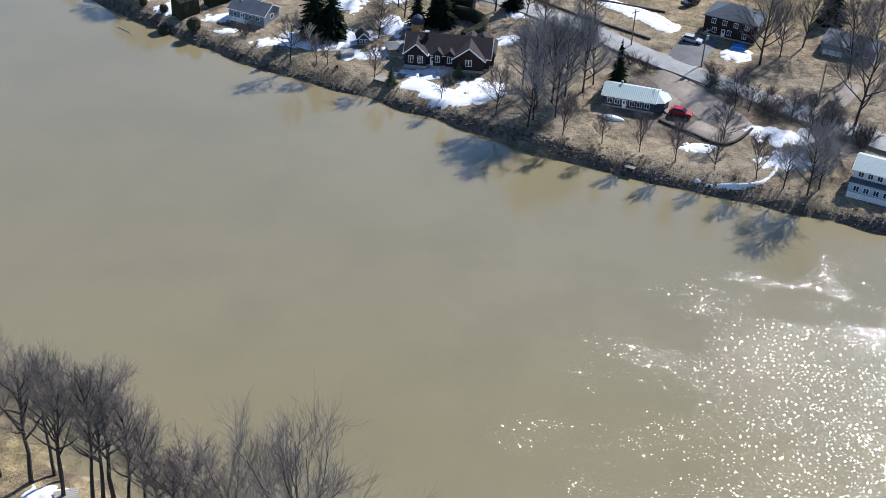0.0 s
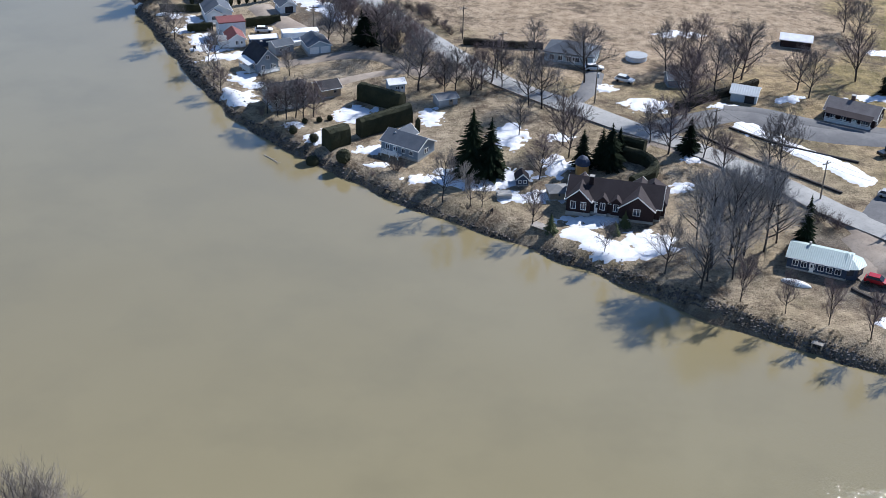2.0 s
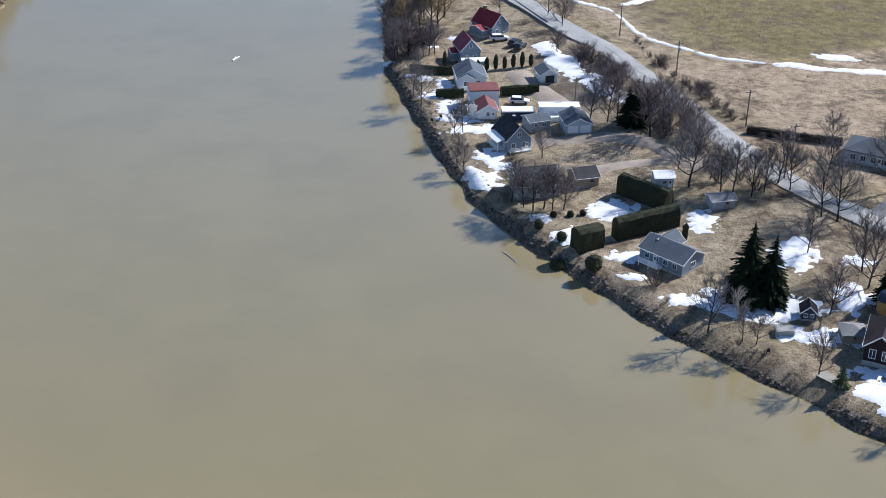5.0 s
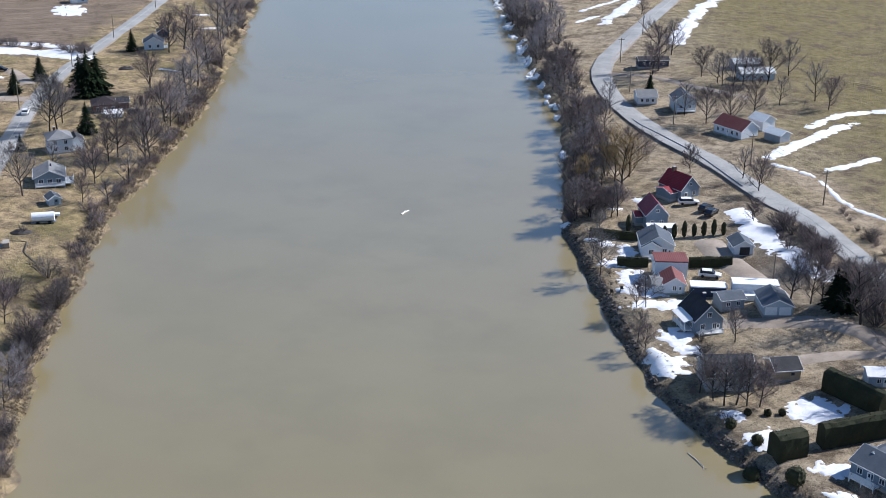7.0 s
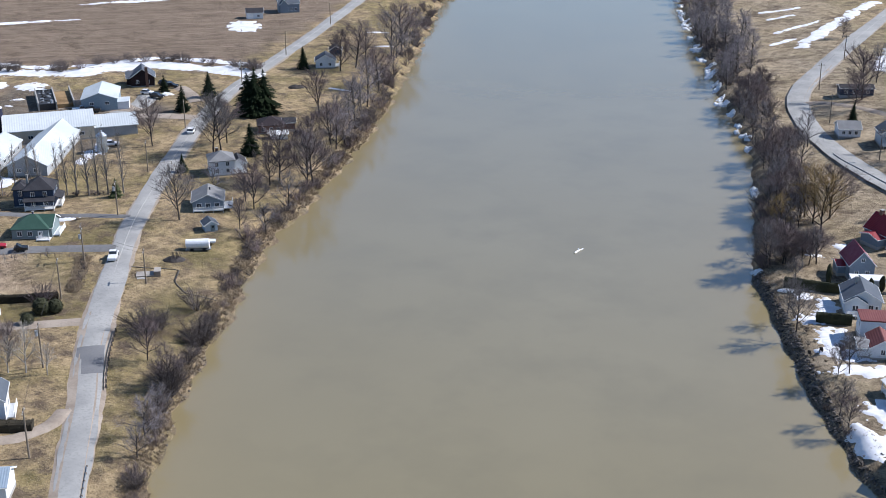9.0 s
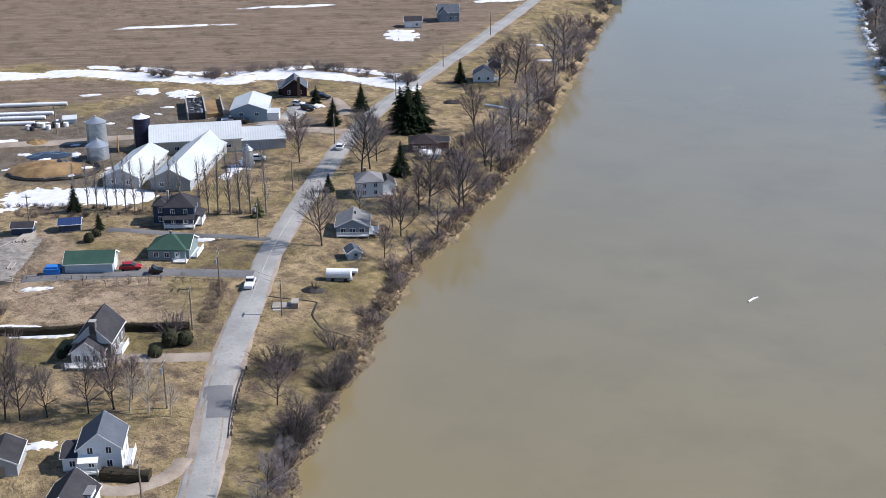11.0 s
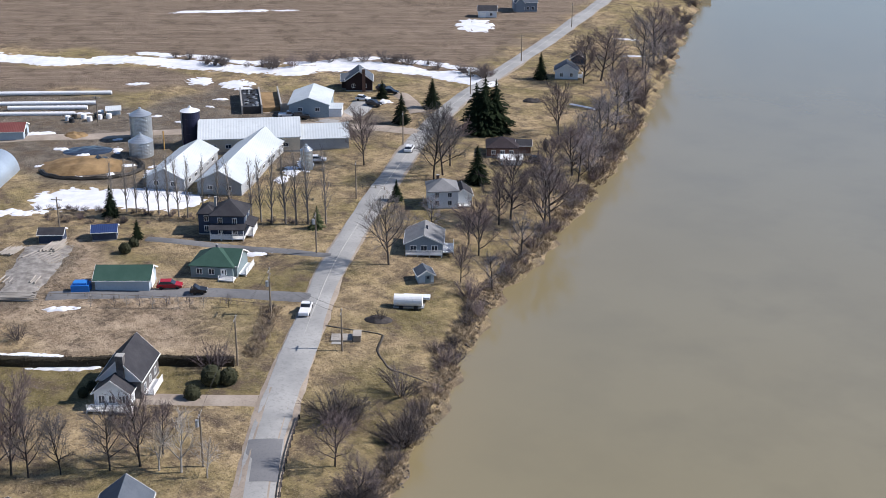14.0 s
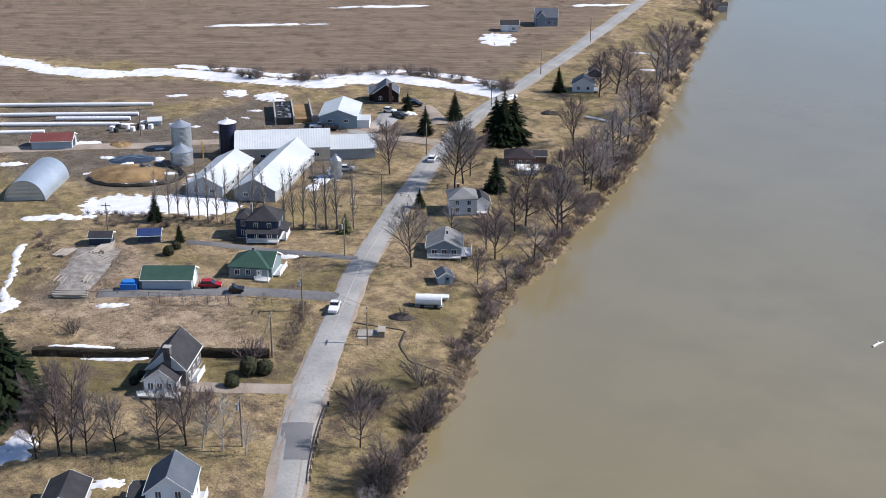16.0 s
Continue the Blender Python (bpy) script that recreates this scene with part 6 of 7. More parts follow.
building("cattle_barn", "long low barn with ribbed white metal roof", "barn", -321.0, 311.5, 38, 10.0, 38.0, 2.7, 2.6, "y", M_GREY, R_METALY, wins=[(0, "r", 8, 1.0, 1.6, 0.8), (0, "f", 2, 1.0, 1.0, 0.9)], size=1.0)
building("cattle_barn", "low grey barn with white metal roof", "barn", -327.0, 298.4, 38, 9.0, 23.0, 2.6, 2.2, "y", M_GREY, R_METALY, wins=[(0, "r", 5, 1.0, 1.4, 0.8), (0, "f", 2, 1.0, 1.0, 0.9)], size=1.0)
building("machine_shed", "tall pale blue machine shed with white roof", "barn", -351.5, 354.2, 47, 12.5, 18.0, 4.2, 2.2, "y", M_BLUEWALL, R_METALY, wins=[(0, "f", 2, 2.2, 1.3, 1.0)], wings=[(8.2, -5.0, 4.0, 7.0, 2.6, 0.3, "flat", M_WHITE, R_METALX)])
building("dark_farmhouse", "dark brick farmhouse with green-grey roof and chimney", "house", -362.5, 379.8, 50, 9.0, 9.0, 3.6, 3.2, "y", M_BRICKDARK, R_SLATE, wings=[(-4.0, 1.0, 4.0, 6.0, 3.0, 1.8, "x")], wins=[(0, "f", 2, 1.2, 1.0, 1.2)], chimneys=[(1.6, -4.8, 7.6, 1.1, M_BRICK)])
# black slab on the end wall stands for the dark interior
building("red_roof_shed", "grey shed with red metal roof and black panel as shaded open end", "shed", -383.1, 282.0, 53, 12.5, 8.0, 2.8, 1.6, "x", M_PALEBLUE, R_RUST, doors=[(0, "r", 0.0, 3.0, 2.4, M_SHEET_DOORWAY, G)])
building("white_veranda_house", "white two-storey house with grey hipped roof", "house", -272.4, 328.7, 52, 7.5, 8.0, 4.6, 2.2, "hip", M_WHITE, R_GREY, wings=[(5.2, 1.0, 4.5, 6.0, 2.8, 1.6, "y", M_WHITE, R_DARK)], wins=[(0, "f", 2, 3.0, 0.9, 1.2), (0, "f", 2, 0.9, 0.9, 1.2), (0, "r", 2, 3.0, 0.9, 1.1)], porches=[(1, "f", -2.2, 2.2, 1.8, None)], chimneys=[(-1.0, 1.5, 7.2, 0.7, M_BRICK)])
building("grey_roof_cottage", "cottage with broad grey roof and white deck", "cottage", -256.0, 308.8, 46, 8.6, 9.5, 2.7, 2.0, "y", M_BLUEGREY, R_GREY, wins=[(0, "f", 3, 0.8, 1.3, 1.3), (0, "r", 2, 0.9, 1.0, 1.1)], porches=[(0, "f", -4.2, 4.2, 1.4, None), (0, "r", -4.6, 1.5, 2.6, None)], chimneys=[(0.6, 0.0, 5.4, 0.4, M_SLATEWALL)])
building("teal_shed", "small pale blue garden shed with slate roof", "shed", -243.9, 297.8, 60, 3.4, 3.8, 2.0, 1.0, "y", M_PALEBLUE, R_SLATE, doors=[(0, "f", 0.4, 1.2, 1.7, M_TEALWALL, D)])
building("brown_bungalow", "brown bungalow with hipped shingled roof", "house", -289.8, 364.6, 46, 8.8, 8.5, 2.8, 2.2, "hip", M_BRICK, R_BROWN, wins=[(0, "f", 3, 0.9, 1.1, 1.1)], wings=[(6.2, 1.5, 4.0, 5.0, 2.6, 1.0, "x", M_BRICK, R_DARK)], porches=[(0, "f", -1.5, 3.5, 1.6, None)])
building("white_car_shelter", "white fabric car shelter beside the bungalow", "car shelter", -282.8, 360.6, 50, 5.6, 3.4, 1.8, 0.9, "x", M_PLASTIC, M_PLASTIC)
building("far_white_house", "small white house with slate roof on the bank", "house", -331.6, 434.0, 42, 8.0, 7.5, 3.0, 2.4, "y", M_WHITE, R_SLATE, wins=[(0, "f", 2, 1.0, 0.9, 1.2), (0, "r", 2, 1.0, 0.9, 1.1)], porches=[(0, "r", -2.5, 2.5, 1.8, None)])
building("bank_shed", "small dark shed with black roof beside the lane", "shed", -341.7, 450.6, 42, 5.0, 6.0, 2.3, 1.6, "y", M_SLATEWALL, R_DARK)
building("field_garage", "white garage with dark roof in the field", "garage", -413.6, 482.0, 46, 8.0, 7.0, 3.0, 1.6, "x", M_WHITE, R_DARK, doors=[(0, "f", -2.0, 2.6, 2.1, M_TRIM, G)], wins=[(0, "f", 2, 1.0, 1.0, 1.0)])
building("field_house", "blue-grey house with steep slate gables", "house", -412.7, 500.7, 50, 10.0, 9.0, 4.4, 3.0, "x", M_BLUEGREY, R_SLATE, wings=[(-2.5, -3.5, 3.6, 4.0, 4.4, 2.2, "y")], wins=[(0, "f", 4, 1.0, 1.0, 1.3), (0, "r", 2, 1.0, 1.0, 1.2)])
building("far_shed", "small dark shed at the water", "shed", -395, 588, 45, 6, 5, 2.6, 1.2, "x", M_GREY, R_DARK)
building("dark_hut", "small dark hut beside the wood piles", "shed", -307.7, 256.2, 50, 5.5, 4.0, 2.3, 0.9, "x", M_SLATEWALL, R_DARK)
building("lean_to", "dark lean-to with blue sheet roof", "shed", -302.7, 265.0, 55, 5.5, 4.5, 2.2, 1.0, "x", M_SLATEWALL, R_NAVY)
building("feed_hut", "small pale feed hut by the bale rows", "shed", -383.8, 312.9, 60, 4.0, 3.0, 1.8, 0.8, "x", M_PALEBLUE, R_METALX)


# ---- farm and riverside things ----
def at_ground(x, y, yaw=0.0, lift=0.0):
    return pose(x, y, top(x, y) + lift, 0, 0, yaw)


def grain_bin(x, y, r, high, cone, label, mat=None, cap=None):
    mat = mat or M_GALV
    bin_ = thing("silo", label, "silo", at_ground(x, y), "silos")
    part("drum", drum(bmesh.new(), r, r, -0.2, high, 28), mat, bin_)
    for k in range(1, 5):
        part("hoop", drum(bmesh.new(), r + 0.05, r + 0.05, high * k / 5, high * k / 5 + 0.1, 28), mat, bin_)
    part("cone_roof", drum(bmesh.new(), r + 0.12, 0.35, high, high + cone, 28), cap or mat, bin_)
    part("hatch", drum(bmesh.new(), 0.36, 0.3, high + cone - 0.02, high + cone + 0.35, 12), cap or mat, bin_)
    part("ladder", boxes((-0.2, -0.14, -r - 0.2, -r - 0.12, 0, high), (0.14, 0.2, -r - 0.2, -r - 0.12, 0, high), *[(-0.2, 0.2, -r - 0.19, -r - 0.14, z, z + 0.04) for z in np.arange(0.3, high, 0.4)]), M_STEEL, bin_)


grain_bin(-359.0, 306.7, 2.7, 6.2, 1.4, "tall galvanised grain bin with cone roof")
grain_bin(-346.8, 299.4, 2.9, 3.6, 1.6, "squat galvanised grain bin with cone roof")
grain_bin(-344.9, 312.3, 2.3, 9.0, 0.8, "dark navy tower silo with white cap", M_SILO, M_WHITE)
grain_bin(-311.2, 321.9, 1.4, 4.6, 1.0, "small galvanised feed bin beside the barn")

quonset = thing("quonset_hut", "arched shiny steel quonset hut", "shed", at_ground(-352.0, 262.5, 47))
arc = [(4.9 * math.cos(g), 5.2 * math.sin(g) - 0.2) for g in np.linspace(math.pi, 0, 25)]
part("arch", prism(bmesh.new(), arc + [(a * 0.97, b * 0.97) for a, b in arc[::-1]], 1, -9.5, 9.5), M_QUONSET, quonset)
part("end_wall", prism(bmesh.new(), [(a * 0.97, b * 0.97) for a, b in arc], 1, -9.1, -8.9), M_GALV, quonset)
part("end_wall", prism(bmesh.new(), [(a * 0.97, b * 0.97) for a, b in arc], 1, 8.9, 9.1), M_GALV, quonset)


def bale_row(a, b, r=0.62):
    """A sausage of wrapped round bales."""
    a, b = np.array(a), np.array(b)
    n = max(2, int(np.linalg.norm(b - a) / 1.3))
    row = thing("bale_row", "long row of white plastic-wrapped round bales", "hay bales", pose(a[0], a[1], top(*a), 0, 0, math.degrees(math.atan2(*(b - a)[::-1]))), "rows of wrapped bales")
    z = top(*b) - top(*a)
    s = np.linalg.norm(b - a) / n
    rings = [(k * s / 2, r * (0.93 if k % 2 == 0 else 1.0), r * 0.9 + z * k / (2 * n)) for k in range(2 * n + 1)]
    verts = [(x, q * math.cos(g), h + q * math.sin(g)) for x, q, h in rings for g in np.arange(12) * math.tau / 12]
    faces = [(i * 12 + j, i * 12 + (j + 1) % 12, i * 12 + 12 + (j + 1) % 12, i * 12 + 12 + j) for i in range(2 * n) for j in range(12)]
    raw("wrap", verts, faces, M_PLASTIC, row, smoothed=True)
    end = part("end_bale", drum(bmesh.new(), r * 0.93, r * 0.9, 0, 0.2, 12), M_PLASTIC, row)
    end.matrix_basis = pose(n * s, 0, r * 0.9 + z, 0, 90, 0)


for a, b in (((-451.2, 264.5), (-403.0, 323.0)), ((-436.6, 265.2), (-396.1, 314.3)), ((-406.5, 294.0), (-393.8, 310.4)), ((-427.7, 259.1), (-390.5, 305.0)), ((-417.4, 256.9), (-396.7, 285.5))):
    bale_row(a, b)
for k in range(12):
    x, y = -386 + random.uniform(-3, 6), 305 + random.uniform(-5, 6)
    ob = part("hay_bale", drum(bmesh.new(), 0.72, 0.72, 0, 1.25, 14), M_PLASTIC if k % 3 else M_SHEET_DOORWAY)
    ob.matrix_basis = at_ground(x, y, random.uniform(0, 90), -0.05)
    tagged(ob, "loose wrapped round bale", "hay bale", "loose bales")


def heap(name, label, category, x, y, rx, ry, h, yaw, mat, seed):
    rng = np.random.default_rng(seed)
    bm = bmesh.new()
    bmesh.ops.create_grid(bm, x_segments=30, y_segments=24, size=1.0)
    for v in bm.verts:
        r = math.hypot(v.co.x, v.co.y)
        n = noise.noise(Vector((v.co.x * 3, v.co.y * 3, seed))) * 0.35 + noise.noise(Vector((v.co.x * 9, v.co.y * 9, seed))) * 0.12
        v.co = Vector((v.co.x * rx, v.co.y * ry, h * max(0.0, 1 - r ** 2) ** 0.7 * (1 + n) - 0.25 - max(0, r - 1) * 0.5))
    for f in bm.faces:
        f.smooth = True
    ob = part(name, bm, mat)
    ob.matrix_basis = at_ground(x, y, yaw)
    return tagged(ob, label, category)


heap("manure_mound", "broad low brown heap of manure and straw", "heap", -348.0, 284.2, 9.5, 7.5, 1.7, 52, M_MANURE, 3)
heap("sheeted_mound", "low hollow under wet dark sheeting with snow edges", "sheeting", -358.5, 291.5, 6.5, 5.0, 0.75, 52, M_WETSHEET, 5)
ring = [(-345.5 + 11.5 * math.cos(g) * math.cos(radians(50)) - 9.0 * math.sin(g) * math.sin(radians(50)), 285.5 + 11.5 * math.cos(g) * math.sin(radians(50)) + 9.0 * math.sin(g) * math.cos(radians(50))) for g in np.linspace(-2.9, 0.9, 30)]
berm = raw("earth_berm", *pipe([(x, y, top(x, y) + 0.15 * math.sin(k * 1.7)) for k, (x, y) in enumerate(ring)], 0.75, 7), M_MANURE_DARK)
tagged(berm, "low wet earth berm curving round the manure heap", "earth berm")
heap("scrap_mound", "pile of old timber on the river bank", "heap", -318.5, 405.3, 2.8, 1.8, 1.1, 45, M_BARK, 9)
heap("soil_mound", "low brown earth heap", "heap", -372.2, 295.5, 3.5, 3, 1.2, 52, M_MANURE, 7)
heap("brushwood_mound", "pile of dry brushwood on the grass", "heap", -235.8, 279.7, 2.6, 1.8, 0.9, 45, M_BARK, 8)
bunker = thing("bunker_silo", "concrete bunker silo under black sheeting and tyres", "silo", at_ground(-367.0, 348.4, 147))
for y in (-5.2, 0.0, 5.2):
    part("bunker_wall", boxes((-10, 10, y - 0.2, y + 0.2, -0.3, 2.4)), M_CONCRETE, bunker)
part("sheeting", boxes((-9.5, 9.5, 0.25, 4.95, -0.2, 1.9)), M_SHEET_DOORWAY, bunker)
part("silage", boxes((-9.0, 8.0, -4.95, -0.25, -0.2, 1.3)), M_MANURE, bunker)
for k in range(40):
    t = part("tyre", drum(bmesh.new(), 0.42, 0.36, 1.905, 2.1, 10, random.uniform(-9, 9), random.uniform(0.8, 4.5)), M_STEEL if k % 2 else M_TYRE, bunker)

for cx, cy, count, ln, yaw, lb in ((-286.0, 238.0, 22, 7.0, 47, "low pile of grey logs at the yard's edge"), (-303.5, 254.2, 20, 6.5, 125, "stack of weathered grey timber"), (-308.0, 247.5, 12, 5.0, 125, "long grey timbers on the ground"), (-293.0, 242.0, 10, 4.0, 130, "loose grey logs lying in the yard"), (-300.0, 250.5, 8, 4.5, 110, "loose grey logs lying in the yard")):
    pile = thing("log_stack", lb, "timber", at_ground(cx, cy, yaw), "timber in the yard")
    for k in range(count):
        r = random.uniform(0.11, 0.19)
        row = k % 8
        bm = drum(bmesh.new(), r, r * 0.8, -ln / 2 * random.uniform(0.7, 1), ln / 2 * random.uniform(0.7, 1), 7)
        q = part("timber_log", bm, M_LOG, pile)
        q.matrix_basis = pose(random.uniform(-0.5, 0.5), (row - 3.5) * (1.0 if "loose" in lb else 0.42), 0.16 + 0.3 * (k // 8), 0, 90, random.uniform(-6, 6))


def car(x, y, yaw, colour, label, kind="car", long=4.6):
    c = thing(kind, label, kind, at_ground(x, y, yaw, 0.2), "parked vehicles")
    w = 0.9
    prof = [(-long / 2, 0.35), (long / 2, 0.35), (long / 2, 0.8), (long / 2 - 1.2, 0.98), (-long / 2 + 0.1, 1.0), (-long / 2, 0.8)]
    bm = prism(bmesh.new(), prof, 1, -w, w)
    bmesh.ops.bevel(bm, geom=bm.edges[:], offset=0.06, segments=1, affect="EDGES")
    body = part("body", bm, CAR_PAINT[colour], c)
    if kind == "pickup":
        cab = [(-0.3, 0.98), (1.4, 0.98), (0.8, 1.62), (-0.15, 1.66)]
    else:
        cab = [(-long / 2 + 0.25, 0.98), (long / 2 - 1.25, 0.98), (long / 2 - 2.0, 1.5), (-long / 2 + 0.7, 1.52)]
    part("cabin_glass", prism(bmesh.new(), cab, 1, -w * 0.86, w * 0.86), M_GLASS, c)
    x0, x1 = cab[3][0], cab[2][0]
    part("cabin_roof", boxes((x0 - 0.05, x1 + 0.05, -w * 0.82, w * 0.82, cab[2][1] - 0.03, cab[2][1] + 0.07)), CAR_PAINT[colour], c)
    for sx in (-long / 2 + 0.85, long / 2 - 0.85):
        for sy in (-w + 0.05, w - 0.05):
            bm = drum(bmesh.new(), 0.33, 0.33, -0.12, 0.12, 14)
            bmesh.ops.rotate(bm, matrix=Matrix.Rotation(math.pi / 2, 3, "X"), verts=bm.verts)
            bmesh.ops.translate(bm, vec=(sx, sy, 0.33), verts=bm.verts)
            part("wheel", bm, M_TYRE, c)
    for sy in (-0.6, 0.6):
        part("headlight", boxes((long / 2 - 0.02, long / 2 + 0.03, sy - 0.18, sy + 0.18, 0.62, 0.76)), M_TRIM, c)


car(-270.8, 260.1, 50, "red", "red car parked on the driveway")
car(-265.0, 262.5, 50, "black", "small black vehicle on the driveway", long=3.0)
car(-245.8, 271.8, 134, "white", "white pickup on the country road", "pickup", 5.2)
car(-305.7, 348.8, 128, "white", "white car on the country road")
car(-313.9, 326.3, 50, "white", "white van beside the barn", "van", 5.4)
car(46.1, 233.8, -20, "red", "red car on the gravel yard")
car(52.1, 265.3, -25, "silver", "silver car before the brick house")
car(-1.6, 315.1, -20, "white", "white car on the lawn by the pool")
car(-9.1, 321.1, 10, "white", "white car beside the bungalow")
car(-94.1, 333.1, 15, "white", "white estate car by the hedge")
car(-113, 373.5, 30, "white", "white van beside the red-roofed house", "van", 5.0)
car(-107.8, 370.5, 80, "black", "black car parked among clutter")
car(-105.5, 368, 85, "black", "black car parked among clutter")
car(59.1, 304, 60, "red", "red car beside the brick bungalow")
car(54.5, 286.5, 40, "black", "dark pickup with a red cover", "pickup", 5.0)
car(-280.0, 366.7, 40, "black", "dark cluttered car beside the bungalow")
car(-343.7, 369.6, 20, "black", "dark car in the farm lane")
car(-355.9, 383.4, 60, "black", "black car parked beside the dark farmhouse")
car(-351.2, 382.0, 30, "black", "black car parked beside the dark farmhouse")
car(-346.4, 346.6, 60, "black", "dark car before the machine shed")
car(-349.7, 370.6, 30, "white", "white trailer in the farm lane", "trailer", 4.0)
car(-350.0, 345.1, 50, "white", "white pickup before the machine shed", "pickup", 5.0)
car(-347.5, 289.1, 80, "black", "small tractor beside the heap", "tractor", 3.0)
tarp = part("tarpaulin_load", boxes((-1.6, 1.6, -1.2, 1.2, -0.1, 1.5), (-1.2, 1.2, -0.9, 0.9, 1.5, 1.9)), M_BLUE)
tarp.matrix_basis = at_ground(-280.6, 247.8, 50)
tagged(tarp, "load under a bright blue tarpaulin", "tarpaulin")
tarp = part("tarpaulin_load", boxes((-1.4, 1.4, -0.8, 0.8, -0.1, 0.9), (-0.9, 0.9, -0.5, 0.5, 0.9, 1.2)), M_BLUE)
tarp.matrix_basis = at_ground(62, 262.8, -20)
tagged(tarp, "low load under a bright blue tarpaulin", "tarpaulin")

pool = thing("swimming_pool", "round above-ground pool with pale cover", "pool", at_ground(0.6, 331.1))
part("pool_wall", drum(bmesh.new(), 2.6, 2.6, -0.2, 1.2, 32), M_WHITE, pool)
part("pool_cover", drum(bmesh.new(), 2.25, 2.2, 1.2, 1.23, 32), M_POOLBLUE, pool)
part("pool_rim", drum(drum(bmesh.new(), 2.72, 2.72, 1.12, 1.2, 32), 2.72, 2.5, 1.2, 1.27, 32), M_GREY, pool)
gz = thing("gazebo", "round yellow timber gazebo with dark dome", "gazebo", at_ground(-8.3, 266.8))
part("gazebo_wall", drum(bmesh.new(), 1.35, 1.35, -0.2, 2.2, 8), M_YELLOWWOOD, gz)
for k, (r0, r1, z0, z1) in enumerate(((1.6, 1.45, 2.2, 2.9), (1.45, 1.0, 2.9, 3.6), (1.0, 0.2, 3.6, 4.1))):
    part("dome_tier", drum(bmesh.new(), r0, r1, z0, z1, 12), M_SLATEWALL, gz)
tub = thing("hot_tub", "grey covered hot tub on the lawn", "hot tub", at_ground(-22.8, 254.5, 17))
part("tub_shell", boxes((-1.4, 1.4, -1.1, 1.1, -0.1, 0.9)), M_GREY, tub)
part("tub_cover", boxes((-1.5, 1.5, -1.2, 1.2, 0.9, 1.05), (-1.3, 1.3, -1.0, 1.0, 1.05, 1.15)), M_CONCRETE, tub)
tank = thing("tank_trailer", "white cylindrical tank on a trailer", "tank", at_ground(-236.7, 287.5, 42))
bm = drum(bmesh.new(), 1.05, 1.05, -2.5, 2.5, 20)
bmesh.ops.rotate(bm, matrix=Matrix.Rotation(math.pi / 2, 3, "Y"), verts=bm.verts)
bmesh.ops.translate(bm, vec=(0, 0, 1.5), verts=bm.verts)
part("tank_shell", bm, M_PLASTIC, tank)
part("tank_frame", boxes((-2.6, 2.8, -0.9, 0.9, 0.25, 0.45)), M_STEEL, tank)
for sx in (-1.2, 1.4):
    part("wheel", boxes((sx - 0.35, sx + 0.35, -1.0, 1.0, -0.05, 0.5)), M_TYRE, tank)
wtr = thing("flat_trailer", "flat grey trailer with white sides", "trailer", at_ground(-238.3, 290.9, 42))
part("bed", boxes((-2.4, 2.4, -0.8, 0.8, 0.5, 0.9)), M_WHITE, wtr)
part("axle", boxes((-0.5, 0.5, -0.9, 0.9, -0.1, 0.5)), M_TYRE, wtr)
for x, y, yaw, ln, w, lb in ((-101, 322.5, 28, 5.0, 1.4, "white upturned boat on the grass"), (32.0, 231.6, -18, 5.6, 1.9, "long white boat beside the cottage"), (-124, 342, 20, 4.5, 1.2, "white boat beside the hedge")):
    bm = bmesh.new()
    bmesh.ops.create_uvsphere(bm, u_segments=20, v_segments=10, radius=1.0)
    for v in bm.verts:
        v.co = Vector((v.co.x * ln / 2, v.co.y * w / 2 * (1 - 0.25 * abs(v.co.x)), max(v.co.z, -0.1) * 0.7))
    ob = part("boat", bm, M_PLASTIC)
    ob.matrix_basis = at_ground(x, y, yaw)
    tagged(ob, lb, "boat", "boats")
for x, y, yaw, ln, w, h, lb in ((-83.5, 329, 24, 9.0, 3.2, 2.4, "long white box trailer under snow"), (-92, 325.5, 24, 7.0, 3.0, 1.9, "shelter with snow-striped roof"), (-84.5, 325.5, 30, 6, 1.6, 1.0, "low platform under snow"), (-112, 352.5, 30, 6.5, 3.0, 2.0, "white fabric shelter by cedars")):
    s = thing("shelter", lb, "shelter", at_ground(x, y, yaw), "shelters")
    part("shelter_body", boxes((-ln / 2, ln / 2, -w / 2, w / 2, -0.2, h)), M_SLATEWALL if "striped" in lb else M_WHITE, s)
    part("shelter_top", boxes((-ln / 2 - 0.1, ln / 2 + 0.1, -w / 2 - 0.1, w / 2 + 0.1, h, h + 0.25)), M_SNOW, s)
deck = thing("roadside_deck", "small grey plank deck with a wooden box and pale ramp", "deck", at_ground(DECK[0], DECK[1], 47))
for k in range(9):
    part("plank", boxes((-2.4, 1.2, -1.35 + k * 0.3, -1.08 + k * 0.3, 0.25, 0.33)), M_LOG, deck)
part("deck_frame", boxes((-2.4, 1.2, -1.3, -1.2, -0.2, 0.24), (-2.4, 1.2, 1.2, 1.3, -0.2, 0.24)), M_WOOD, deck)
part("wooden_box", boxes((1.3, 2.6, -1.2, 1.2, -0.1, 1.0)), M_WOOD, deck)
part("box_lid", boxes((1.25, 2.65, -1.25, 1.25, 1.003, 1.08)), M_LOG, deck)
part("pale_ramp", boxes((-2.2, -0.4, -2.3, -1.4, -0.05, 0.12)), M_CONCRETE, deck)
